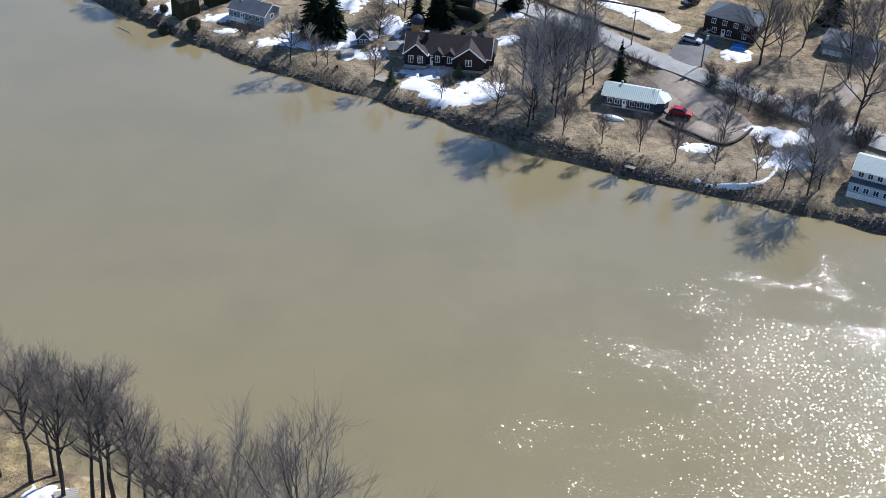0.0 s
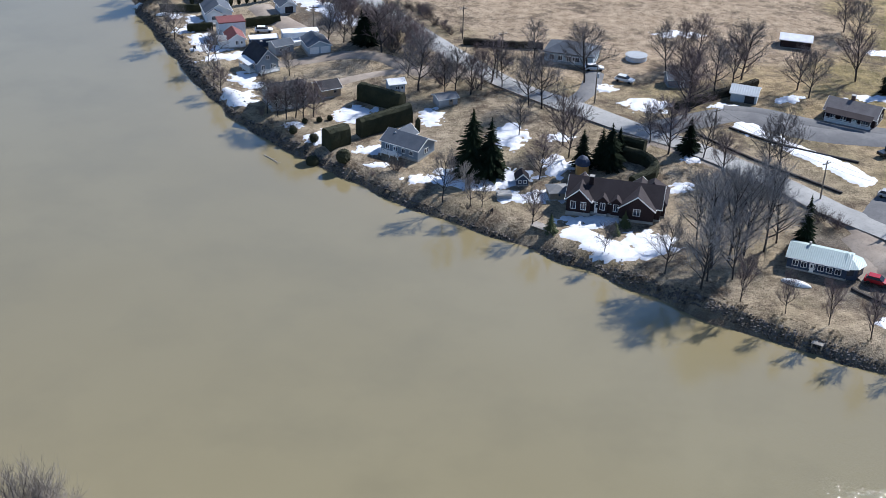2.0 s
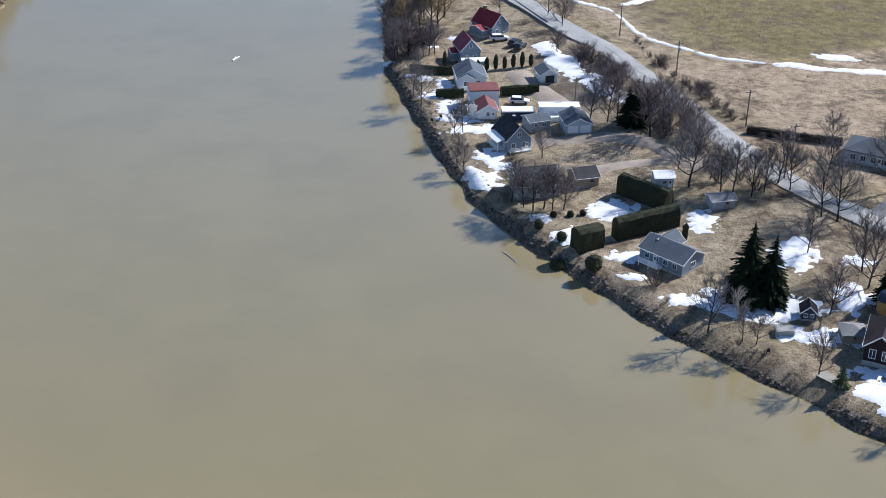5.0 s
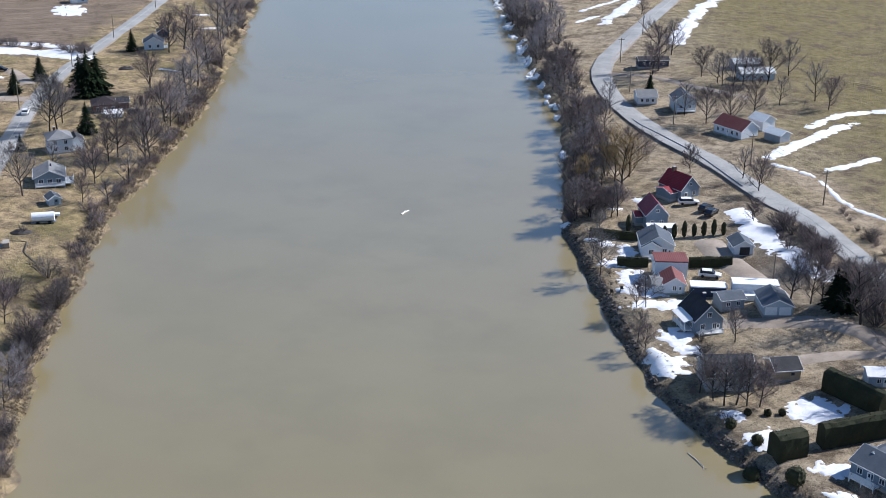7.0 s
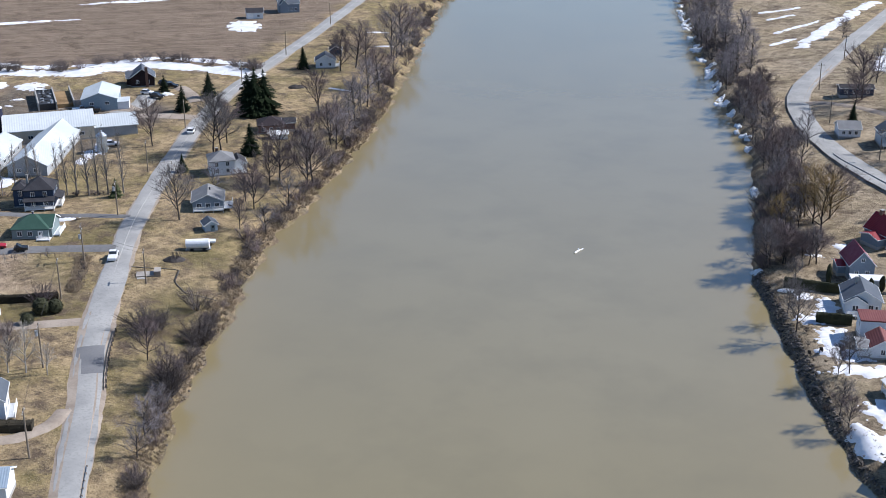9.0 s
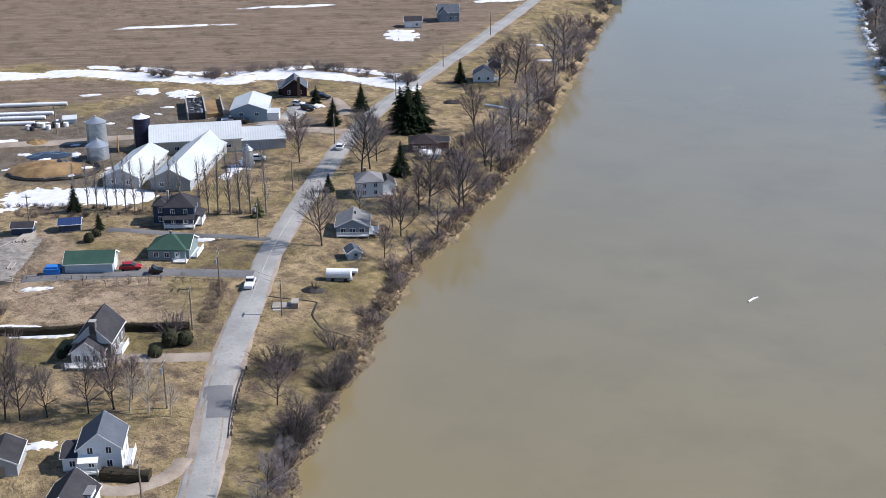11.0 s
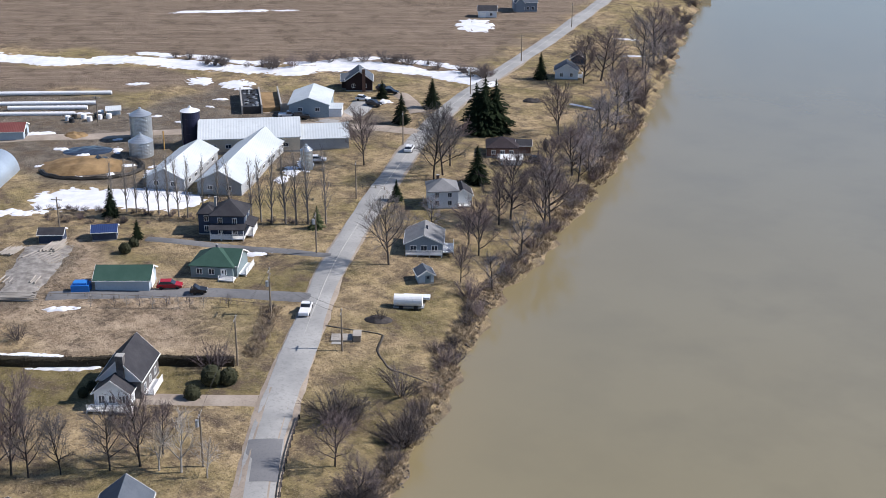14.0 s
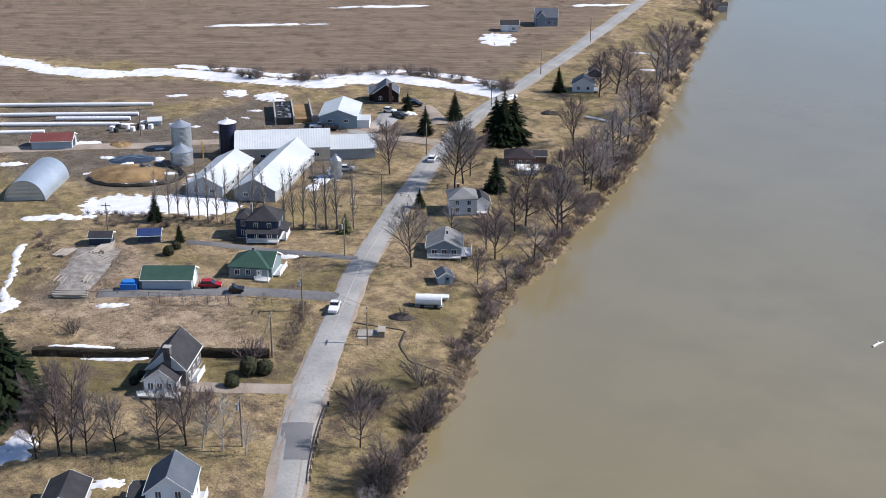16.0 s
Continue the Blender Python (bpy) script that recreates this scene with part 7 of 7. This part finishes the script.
for x, y in ((-99.5, 301.5), (-97.8, 303), (-109.5, 318), (-108, 319.5), (-24.5, 247.6)):
    b = thing("garden_chair", "dark wooden garden chair facing the river", "chair", at_ground(x, y, random.uniform(150, 260)), "garden chairs")
    part("seat", boxes((-0.3, 0.3, -0.3, 0.3, 0.35, 0.42)), M_BARK, b)
    part("backrest", boxes((-0.3, 0.3, 0.26, 0.34, 0.42, 1.05)), M_BARK, b)
    for sx in (-0.26, 0.26):
        for sy in (-0.26, 0.26):
            part("leg", boxes((sx - 0.04, sx + 0.04, sy - 0.04, sy + 0.04, -0.05, 0.35)), M_BARK, b)
for x, y, yaw, ln, wd, lb in ((-14, 243.5, -28, 4.5, 2.2, "weathered wooden dock platform on the bank"), (34.5, 214.5, -20, 2.0, 1.6, "small snowy wooden platform at the water"), (-46, 119, 20, 3.0, 3.0, "white wooden stairs by the near bank")):
    x, y = on_land(x, y, 0.8)
    s = thing("dock", lb, "dock", at_ground(x, y, yaw, 0.3), "docks")
    for k in range(8):
        part("plank", boxes((-ln / 2, ln / 2, -wd / 2 + wd * k / 8 + 0.02, -wd / 2 + wd * (k + 1) / 8 - 0.02, 0, 0.08)), M_LOG, s)
    for sx in (-ln / 2 + 0.2, ln / 2 - 0.2):
        part("bearer", boxes((sx - 0.1, sx + 0.1, -wd / 2, wd / 2, -0.9, -0.001)), M_WOOD, s)
for x, y, yaw, ln, r in ((-173, 342, 88, 3.4, 0.21), (-73.9, 266.8, -40, 4.5, 0.12), (-72.2, 265.4, -60, 2.0, 0.07)):
    log_ob = raw("driftwood", *tubes([(np.array([-ln / 2, 0, 0]), np.array([0, 0.15, 0.05]), r, r), (np.array([0, 0.15, 0.05]), np.array([ln / 2, 0, 0.02]), r, r * 0.5), (np.array([0.3, 0.1, 0]), np.array([0.9, 0.7, 0.2]), r * 0.5, r * 0.3)], 6), M_PLASTIC if r > 0.2 else M_LOG)
    log_ob.matrix_basis = pose(x, y, -1.97, 0, 0, yaw)
    tagged(log_ob, "bleached driftwood log floating on the river", "driftwood", "driftwood")


# ---- poles, wires, rails ----
def utility_pole(x, y, h, yaw, can=False):
    p = thing("utility_pole", "weathered wooden utility pole with crossarm", "utility pole", at_ground(x, y, yaw), "utility poles")
    part("pole", drum(bmesh.new(), 0.17, 0.11, -0.3, h, 10), M_POLE, p)
    part("crossarm", boxes((-1.1, 1.1, -0.06, 0.06, h - 0.7, h - 0.55)), M_POLE, p)
    for sx in (-1.0, -0.35, 0.35, 1.0):
        part("insulator", drum(bmesh.new(), 0.05, 0.04, h - 0.55, h - 0.35, 8, sx), M_WHITE, p)
    if can:
        part("transformer", drum(bmesh.new(), 0.28, 0.28, h - 2.4, h - 1.4, 12, 0.0, -0.42), M_GREY, p)
    return [Matrix(p.matrix_basis) @ Vector((sx, 0, h - 0.36)) for sx in (-1.0, 1.0)]


def wire(a, b, sag):
    cu = bpy.data.curves.new("power_line", "CURVE")
    cu.dimensions, cu.bevel_depth, cu.bevel_resolution = "3D", 0.016, 0
    sp = cu.splines.new("POLY")
    sp.points.add(10)
    for k in range(11):
        s = k / 10
        q = a.lerp(b, s)
        sp.points[k].co = (q.x, q.y, q.z - sag * 4 * s * (1 - s), 1)
    ob = new("power_line", cu)
    cu.materials.append(M_TYRE)
    tagged(ob, "thin black overhead power line", "power line", "power lines")


def line_of_poles(spots, h, yaw):
    last = None
    for k, (x, y) in enumerate(spots):
        ends = utility_pole(x, y, h, yaw, k % 3 == 1)
        if last:
            for a, b in zip(last, ends):
                wire(a, b, 0.6)
        last = ends


line_of_poles([(-190.2, 209.8), (-214.1, 230.2), (-236.8, 251.4), (-249.7, 267.2), (-266.7, 290.3), (-287.2, 317.0), (-310.8, 351.2), (-335.0, 397.6), (-354.4, 438.4), (-378.8, 489.1)], 8.6, -45)
line_of_poles([(-230.4, 267.5), (-249.7, 267.2)], 7.5, -45)
line_of_poles([(75, 241), (52.8, 254.2), (38.5, 262), (18, 283), (-7.8, 300.7), (-31.2, 319), (-43, 335), (-64, 361), (-84, 385), (-108, 406), (-140, 437), (-165, 466), (-182.1, 500), (-190, 541)], 8.6, 40)
utility_pole(-310.1, 259.0, 8.0, 40)
utility_pole(-376.9, 304.5, 8.0, 40)
utility_pole(-81.2, 333.8, 7.5, 30)
utility_pole(-31.2, 309.9, 7.0, 30)
ob = part("yellow_pipe", drum(bmesh.new(), 0.16, 0.16, -0.2, 4.6, 10), M_YELLOWWOOD)
ob.matrix_basis = at_ground(-346.9, 305.7)
tagged(ob, "upright yellow pipe beside the silos", "pipe")


def barrier(name, line, label, category, beam, post_gap, post, rails, mat_post, mat_rail):
    """Posts with rails: a guardrail or a fence."""
    p = curve_points(line, 1.0) if len(line) > 2 else np.linspace(line[0], line[1], int(np.hypot(*(np.array(line[1]) - line[0]))) + 1)
    f = thing(name, label, category, pose(p[0][0], p[0][1], top(*p[0])))
    o = np.array([p[0][0], p[0][1], top(*p[0])])
    post_mesh = None
    for k in range(0, len(p), post_gap):
        q = np.array([p[k][0], p[k][1], top(*p[k])]) - o
        if post_mesh is None:
            first = part("post", boxes((-post / 2, post / 2, -post / 2, post / 2, -0.3, rails[-1] + 0.12)), mat_post, f)
            post_mesh = first.data
            first.location = q
        else:
            b = new("post", post_mesh)
            b.parent, b.location = f, q
    for h in rails:
        raw("rail", *pipe([np.array([*a, top(*a) + h]) - o for a in p], beam), mat_rail, f)


barrier("guardrail", [(-152, 436), (-147.2, 431), (-136.8, 422), (-123.4, 409.5), (-104.7, 388.5)], "steel guardrail on posts above the bank", "guardrail", 0.14, 3, 0.16, (0.7,), M_POLE, M_STEEL)
barrier("guardrail", [(-36, 308.5), (-27, 302), (-17.9, 295.5)], "grey guardrail beside the road", "guardrail", 0.14, 3, 0.16, (0.7,), M_POLE, M_POLE)
barrier("guardrail", [(-216.7, 248.4), (-213.8, 245.3), (-209.5, 241.0), (-203.6, 235.5), (-199.2, 231.9)], "dark cable guardrail on short posts by the road", "guardrail", 0.1, 2, 0.24, (0.6,), M_BARK, M_BARK)
barrier("guardrail", [(-181, 213.5), (-174.1, 207.0), (-168, 202)], "dark cable guardrail on short posts by the road", "guardrail", 0.06, 2, 0.18, (0.55,), M_POLE, M_STEEL)
barrier("fence", [(49.1, 247), (63.3, 236.3), (78.1, 226)], "weathered wooden rail fence along the road", "fence", 0.07, 2, 0.14, (0.5, 0.95), M_POLE, M_POLE)
barrier("fence", [(-284.1, 240.4), (-267.9, 255.9), (-251.0, 269.4)], "low wooden post fence along the driveway", "fence", 0.04, 3, 0.1, (0.7,), M_POLE, M_POLE)
barrier("fence", [(-126, 514), (-112, 505), (-95, 500)], "grey wooden paddock rail fence", "fence", 0.06, 3, 0.12, (0.6, 1.1), M_POLE, M_POLE)
barrier("fence", [(-299.4, 315.3), (-286.8, 324.7), (-279.2, 314.9), (-273.5, 308.0)], "thin wire fence along the ditch", "fence", 0.03, 3, 0.09, (0.5, 1.0), M_POLE, M_POLE)
for line, lb in (([(14, 289), (26.6, 277.5), (43, 265.5)], "low dark timber retaining wall along the road"), ([(22, 293.5), (33, 286), (48, 281)], "low dark timber edge of the asphalt yard"), ([(41.5, 231.5), (44.3, 229.3), (48, 226.7), (51, 224.2), (53.8, 223.4), (56.9, 225.6), (59.7, 229.2)], "dark timber edge round the gravel yard")):
    p = curve_points(line, 2.0)
    w = raw("retaining_wall", *pipe([(*a, top(*a) + 0.2) for a in p], 0.33), M_BARK)
    tagged(w, lb, "retaining wall", kind="structure")


# ---- snow and stones ----
def snow_sheet(px, py, base, scale, thick, seed, name, label, category, mat, floor=-0.3, ragged=1.0):
    """A thawing sheet over a grid of points: base is above 0 on it, and its ragged rim runs into the ground."""
    rng = np.random.default_rng(seed)
    rag = np.zeros_like(px)
    for wave, much in ((0.9 * scale, 0.28), (0.5 * scale, 0.24), (3.6, 0.2), (1.9, 0.17), (1.1, 0.14)):
        for _ in range(3):
            g, ph = rng.uniform(0, math.tau, 2)
            k = math.tau / wave / rng.uniform(0.8, 1.3)
            rag += much * np.sin(k * (px * math.cos(g) + py * math.sin(g)) + ph + 1.2 * np.sin(0.6 * k * (py * math.cos(g) - px * math.sin(g)) + 2 * ph)) * 0.7
    rag *= ragged
    ground = height(px, py)
    f = base + rag - np.clip((floor - ground) * 1.6, 0, 9)
    ground = np.maximum(ground, -2.0)
    keep = (f[:-1, :-1] > -0.35) | (f[1:, :-1] > -0.35) | (f[:-1, 1:] > -0.35) | (f[1:, 1:] > -0.35)
    if not keep.any():
        return None
    idx = np.arange(px.size).reshape(px.shape)
    quads = np.stack([idx[:-1, :-1], idx[:-1, 1:], idx[1:, 1:], idx[1:, :-1]], -1)[keep]
    used, back_to = np.unique(quads, return_inverse=True)
    at = np.array([px.ravel()[used].mean(), py.ravel()[used].mean(), 0.0])
    at[2] = top(at[0], at[1])
    z = ground + 0.05 + thick * np.clip(f * 1.1, -1.2, 0.6) + 0.03 * rag
    verts = np.stack([px.ravel()[used], py.ravel()[used], z.ravel()[used]], 1) - at
    ob = raw(name, verts.tolist(), back_to.reshape(-1, 4).tolist(), mat or M_SNOW, smoothed=True)
    ob.location = at
    return tagged(ob, label, category, "snow patches" if category == "snow" else "shore ice")


def snow_patch(x, y, rx, ry, yaw, thick=0.26, mat=None, name="snow_patch", label="melting patch of old snow", category="snow"):
    step = min(max(0.32, min(rx, ry) / 7), 1.2)
    u, v = np.meshgrid(np.arange(-1.5 * rx, 1.5 * rx + step, step), np.arange(-1.5 * ry, 1.5 * ry + step, step))
    co, si = math.cos(radians(yaw)), math.sin(radians(yaw))
    return snow_sheet(x + u * co - v * si, y + u * si + v * co, 1 - (u / rx) ** 2 - (v / ry) ** 2, max(rx, ry), thick, int(abs(x * 37 + y * 73)), name, label, category, mat, -9.0 if category == "ice" else -0.3)


SNOW_GARDENS = [(-24.7, 281.8, 3.4, 3.2, 10), (-14.3, 282.1, 2.6, 1.6, 10), (-11.6, 269.4, 2.4, 1.6, 10), (-36.3, 263.9, 2.0, 1.2, 10), (-31.7, 262.8, 5, 3, 14), (-27.2, 259.5, 4, 2.2, 10), (-50, 264, 2, 1.2, 10), (-108, 323.7, 1.6, 3.4, 30), (-87, 300, 2.4, 1.8, 10), (-113.8, 334.8, 1.6, 2.4, 25), (-121.7, 347.4, 1.8, 1.6, 20), (-90, 293, 5.6, 3.2, -12), (-60, 288, 4.1, 3.7, 11), (-72, 279.5, 1.8, 1.5, 7), (-65, 275, 2.5, 2.7, 10), (-27, 262, 8.9, 3.2, 14), (-17, 256, 6.1, 2.3, 14), (-40, 259.5, 3.2, 1.8, 15), (-5, 248, 5.9, 2.1, 15), (6, 241.5, 4.6, 3.6, 15), (-98, 316.5, 6, 2.1, 30), (-109, 327, 2.5, 3.5, 17), (-104, 321, 4, 2.2, 13), (-25, 281, 2.8, 5.1, 10), (-43, 288, 2.3, 4, 10), (-91, 304, 2.8, 3.6, 16), (-53, 271, 3.3, 1.8, 16), (-14, 269, 2.1, 4.2, 12)]
SNOW_UPPER = [(4, 302, 4.7, 3.6, 17), (-6, 310, 2.4, 2.0, 17), (-6, 389, 8, 3, 18), (-30, 391, 5, 2.2, 10), (11, 352, 5.7, 2.2, 17), (-113, 350, 2.1, 4.9, 10), (-115, 332, 2.2, 2.1, -5), (66, 227, 5.6, 3, 4), (64, 218, 4.4, 2.8, 5), (48, 222, 2.8, 1.6, 5), (63, 350, 5, 2.5, 10), (36, 313, 3.5, 1.6, 40), (57, 318.3, 6, 1.8, 8), (75.6, 301, 5, 2.4, -30), (14, 276, 2.0, 1.4, 30), (11.6, 263.3, 2.6, 1.6, 40), (61, 260, 3.1, 2.8, 6), (61, 229, 3.4, 1.5, 4), (21, 305.5, 3, 1.6, 0)]
SNOW_VILLAGE = [(-131, 366.5, 2.6, 1.2, 31), (-127.5, 364.0, 1.8, 0.8, 20), (-125, 372, 1.5, 2.3, 26), (-115, 340, 1.9, 4.4, 33), (-107, 323, 1.6, 5.5, 33), (-121, 342, 1.7, 2.2, 30), (-61, 287, 3.8, 3.2, 22)]
SNOW_FARM = [(-380.9, 317.9, 2.2, 0.9, 50), (-374.8, 320.4, 1.4, 0.8, 50), (-391, 307.5, 2.6, 0.7, 50), (-383.5, 354.2, 2.6, 1.6, 40), (-392.3, 354.3, 2.2, 2.0, 60), (-386.5, 359, 1.6, 1.2, 50), (-362.5, 302.0, 1.2, 0.8, 50), (-355.3, 277.7, 1.6, 0.8, 70), (-342.1, 292.5, 2.6, 0.8, 70), (-336.1, 297.5, 2.2, 1.2, 50), (-331.5, 275.5, 3.4, 0.7, 48), (-374.6, 266.5, 3.0, 1.6, 50), (-371, 312, 1.4, 0.7, 50), (-366, 322, 1.2, 0.7, 30), (-378, 343, 1.8, 0.9, 50), (-373, 336, 1.2, 0.6, 20), (-355.5, 288.5, 1.2, 2.6, 20), (-364, 287.5, 2.0, 1.0, 50), (-354, 297, 1.0, 2.4, 60), (-342, 278, 2.4, 0.8, 50), (-338, 286, 0.8, 2.2, 60), (-312, 318, 1.6, 3.4, 52), (-309, 313, 1.4, 2.4, 52), (-318, 281.5, 3.5, 2.0, 52), (-275.8, 241.2, 2.7, 0.9, 52), (-236.5, 204.6, 2.3, 4.6, 51), (-217.9, 209.3, 2.4, 1.3, 51), (-289, 226.5, 1.8, 3, 52), (-255.1, 230.4, 5, 0.8, 51), (-404.4, 466.9, 6, 9, 54), (-263.2, 227.1, 5.9, 1, 51), (-252.7, 232.8, 2.7, 0.8, 51), (-484.6, 416.0, 19.6, 2, 55), (-483.1, 476.8, 16.7, 2, 55), (-426.0, 546.1, 12.4, 2, 55), (-329.5, 256.2, 7.5, 2, 52), (-274.8, 281.7, 2.6, 1, 52), (-315.2, 324.4, 1.6, 6, 52), (-332.2, 294.6, 2.7, 3, 52), (-389.4, 356.1, 3.8, 5, 53), (-400.0, 350.6, 3.5, 4, 53), (-379.9, 288.8, 4.5, 2, 53), (-409.4, 335.4, 3, 1.4, 53)]
for spots, grow in ((SNOW_GARDENS, 1.08), (SNOW_UPPER, 1.05), (SNOW_VILLAGE, 0.95), (SNOW_FARM, 1.0)):
    for x, y, rx, ry, yaw in spots:
        snow_patch(x, y, rx * grow, ry * grow, yaw)
def snow_strip(line, wide, label, gap=0.0, step=6.0):
    """A drift of snow along a line, narrowed or broken where it has thawed."""
    p = curve_points(line, step)
    a, b = p.min(0) - wide * 1.3, p.max(0) + wide * 1.3
    cell = max(0.2 if wide < 1 else 0.36, min(wide / 6, 0.8), float(np.max(b - a)) / 320)
    px, py = np.meshgrid(np.arange(a[0], b[0], cell), np.arange(a[1], b[1], cell))
    dist = seg_dist(px, py, [tuple(q) for q in p])
    worn = np.sin(px * 0.21 + 1.7 * np.sin(py * 0.13)) * np.sin(py * 0.17 + px * 0.09 + 1.0)
    base = (0.75 - 0.9 * gap + 0.45 * worn) - (dist / (0.62 * wide)) ** 2
    return snow_sheet(px, py, base, 3.0 * wide + 3, 0.3, int(abs(line[0][0] * 31 + line[0][1] * 17)), "snow_drift", label, "snow", None, ragged=min(1.0, 0.35 + wide / 4))


snow_strip([(-318, 243), (-313.6, 239.6), (-306, 236), (-300.0, 231.6), (-294, 228), (-287.9, 226.1)], 1.5, "thin snow in the meadow ditch", 0.1, 4.0)
snow_strip([(-331, 268), (-328, 273), (-324, 277.5), (-320, 281), (-315, 286.5)], 11.0, "trampled thawing snow behind the poplars", 0.0, 5.0)
snow_strip([(26.5, 294.2), (31.8, 288.3), (37.6, 283), (43.4, 278), (48.3, 273)], 5.0, "long drift of old snow along the yard", 0.0, 4.0)
snow_strip([(46.5, 210.6), (49.3, 209.3), (54.8, 209), (58.6, 210.2), (61.7, 214.5), (62.5, 218)], 0.75, "thin curved remnant of snow along a track", 0.0, 2.5)
snow_strip([(-7.7, 242.2), (-4.2, 239.6), (0.3, 237.2), (4.7, 236.8), (8, 240)], 4.2, "broad melting snow below the brick house", 0.0, 3.5)
DITCH = [(-509.7, 311.3), (-480.3, 319.5), (-455.9, 326.8), (-438.1, 348.7), (-423.6, 357.0), (-413.0, 363.5), (-400.5, 369.9), (-390.7, 381.1), (-385.4, 397.1), (-368.7, 405.1), (-357.3, 409.5), (-343.8, 411.0)]
snow_strip([(-310.6, 412.7), (-306.5, 413.8), (-303.1, 414.3)], 1.0, "thin strip of snow near the river bank")
snow_patch(-356.0, 490.5, 3.6, 1.2, 45)
snow_patch(-337.8, 473.4, 3.0, 1.0, 45)
snow_patch(-286.8, 392.6, 1.4, 0.7, 45)
snow_patch(-344.9, 374.6, 1.9, 1.3, 30, 0.8)
snow_patch(-48.9, 119.7, 2.6, 1.6, 15)
snow_strip(DITCH, 8.5, "long drift of snow in the field ditch", 0.0, 8.0)
snow_strip([(x - 5, y + 9) for x, y in DITCH[3:]], 5.0, "broken drift of snow beside the field ditch", 0.35)
snow_strip([(-105.5, 414.5), (-103.3, 425.9), (-100.6, 435.9), (-97.9, 447.2), (-94.2, 459.9)], 3.2, "long drift of snow on the hillside")
snow_strip([(-104.2, 449.6), (-101.0, 459.5), (-96.8, 470.7), (-86.8, 478.7)], 3.0, "thin drift of snow on the hillside", 0.2)
snow_strip([(-89.7, 412.6), (-85.5, 418.8), (-81.5, 428.5)], 2.6, "short drift of snow on the hillside")
snow_strip([(-103.1, 409.9), (-91.5, 405.7), (-81.7, 390.9), (-73.4, 383.9), (-64.4, 381.0), (-56.8, 378.5), (-42.5, 378.9)], 1.5, "thin drift of snow along the field track", 0.25)
snow_strip([(-42.5, 378.9), (-25, 382), (-5, 388), (12, 390)], 3.0, "drift of snow along the field edge", 0.15)
snow_strip([(-100.3, 371.1), (-94.5, 363.4), (-87.1, 355.7), (-82.3, 351.3), (-75.2, 344.5), (-71.7, 342.6)], 5.5, "thawing snow below the road bank")
for line in ([(-229.8, 574.6), (-222.7, 599.8)], [(-242.9, 596.3), (-236.9, 606.6)], [(-222.4, 555.5), (-219.3, 568.1)], [(-251, 609), (-241.1, 621.8)]):
    snow_strip(line, 2.2, "thin drift of snow in the far meadow", 0.1, 7.0)
snow_strip([(-174.3, 533.3), (-179.9, 560.5), (-187.0, 599.4), (-188.5, 638.3), (-192, 690)], 5.0, "long drift of snow beside the far road", 0.0, 9.0)
snow_strip([(-211.4, 555.2), (-214.1, 580.3), (-216.7, 607.8), (-220, 650)], 4.5, "long drift of snow in the far meadow", 0.0, 9.0)
ICE = curve_points([(-134, 350), (-150, 384.5), (-172, 430.5), (-189, 457.5), (-211, 489.5), (-241, 537.5), (-282, 602.5), (-330, 688)], 6.0)
for k, q in enumerate(ICE):
    if k % 9 == 0 or (k > 14 and random.random() < 0.8):
        snow_patch(float(q[0]) - 0.6 + random.uniform(-1, 0.6), float(q[1]) + random.uniform(-2, 2), random.uniform(1.2, 4.4), random.uniform(0.7, 2.2), 122 + random.uniform(-25, 25), 0.8, M_ICE, "ice_floe", "stranded white ice at the water's edge", "ice")


def stones(name, line, side, count, depth, sizes, label):
    """Loose stones on a stretch of bank, one scattering."""
    rng = np.random.default_rng(len(line) * 17 + count)
    p = curve_points(line, 0.5)
    bm = bmesh.new()
    bmesh.ops.create_icosphere(bm, subdivisions=1, radius=1.0)
    tv = np.array([v.co[:] for v in bm.verts])
    tf = np.array([[v.index for v in f.verts] for f in bm.faces])
    bm.free()
    k = rng.integers(0, len(p) - 1, count)
    t = p[k + 1] - p[k]
    n = np.stack([-t[:, 1], t[:, 0]], 1) / np.linalg.norm(t, axis=1)[:, None] * side
    q = p[k] + n * (rng.random((count, 1)) * depth - 0.6)
    z = height(q[:, 0], q[:, 1])
    size = rng.uniform(*sizes, (count, 1, 1)) * rng.uniform(0.6, 1.3, (count, 1, 3)) * [1, 1, 0.7]
    v = tv[None] * size * (1 + rng.normal(0, 0.16, (count, len(tv), 1)))
    v = v + np.stack([q[:, 0], q[:, 1], z], 1)[:, None]
    f = tf[None] + (np.arange(count) * len(tv))[:, None, None]
    ob = raw(name, v.reshape(-1, 3).tolist(), f.reshape(-1, 3).tolist(), M_ROCK)
    tagged(ob, label, "stones", kind="stuff")


stones("riprap", [(79, 198), (38, 212), (0.5, 230.5), (-41, 251), (-84.5, 282), (-97, 297), (-119.5, 328.5), (-135, 350)], -1, 5600, 2.3, (0.1, 0.36), "dark riprap stones and rubble along the river bank")
stones("bank_stones", [(-163, 207), (-187, 236), (-206, 265.5), (-230, 301), (-243, 329)], 1, 220, 1.2, (0.1, 0.28), "scattered stones on the muddy bank")
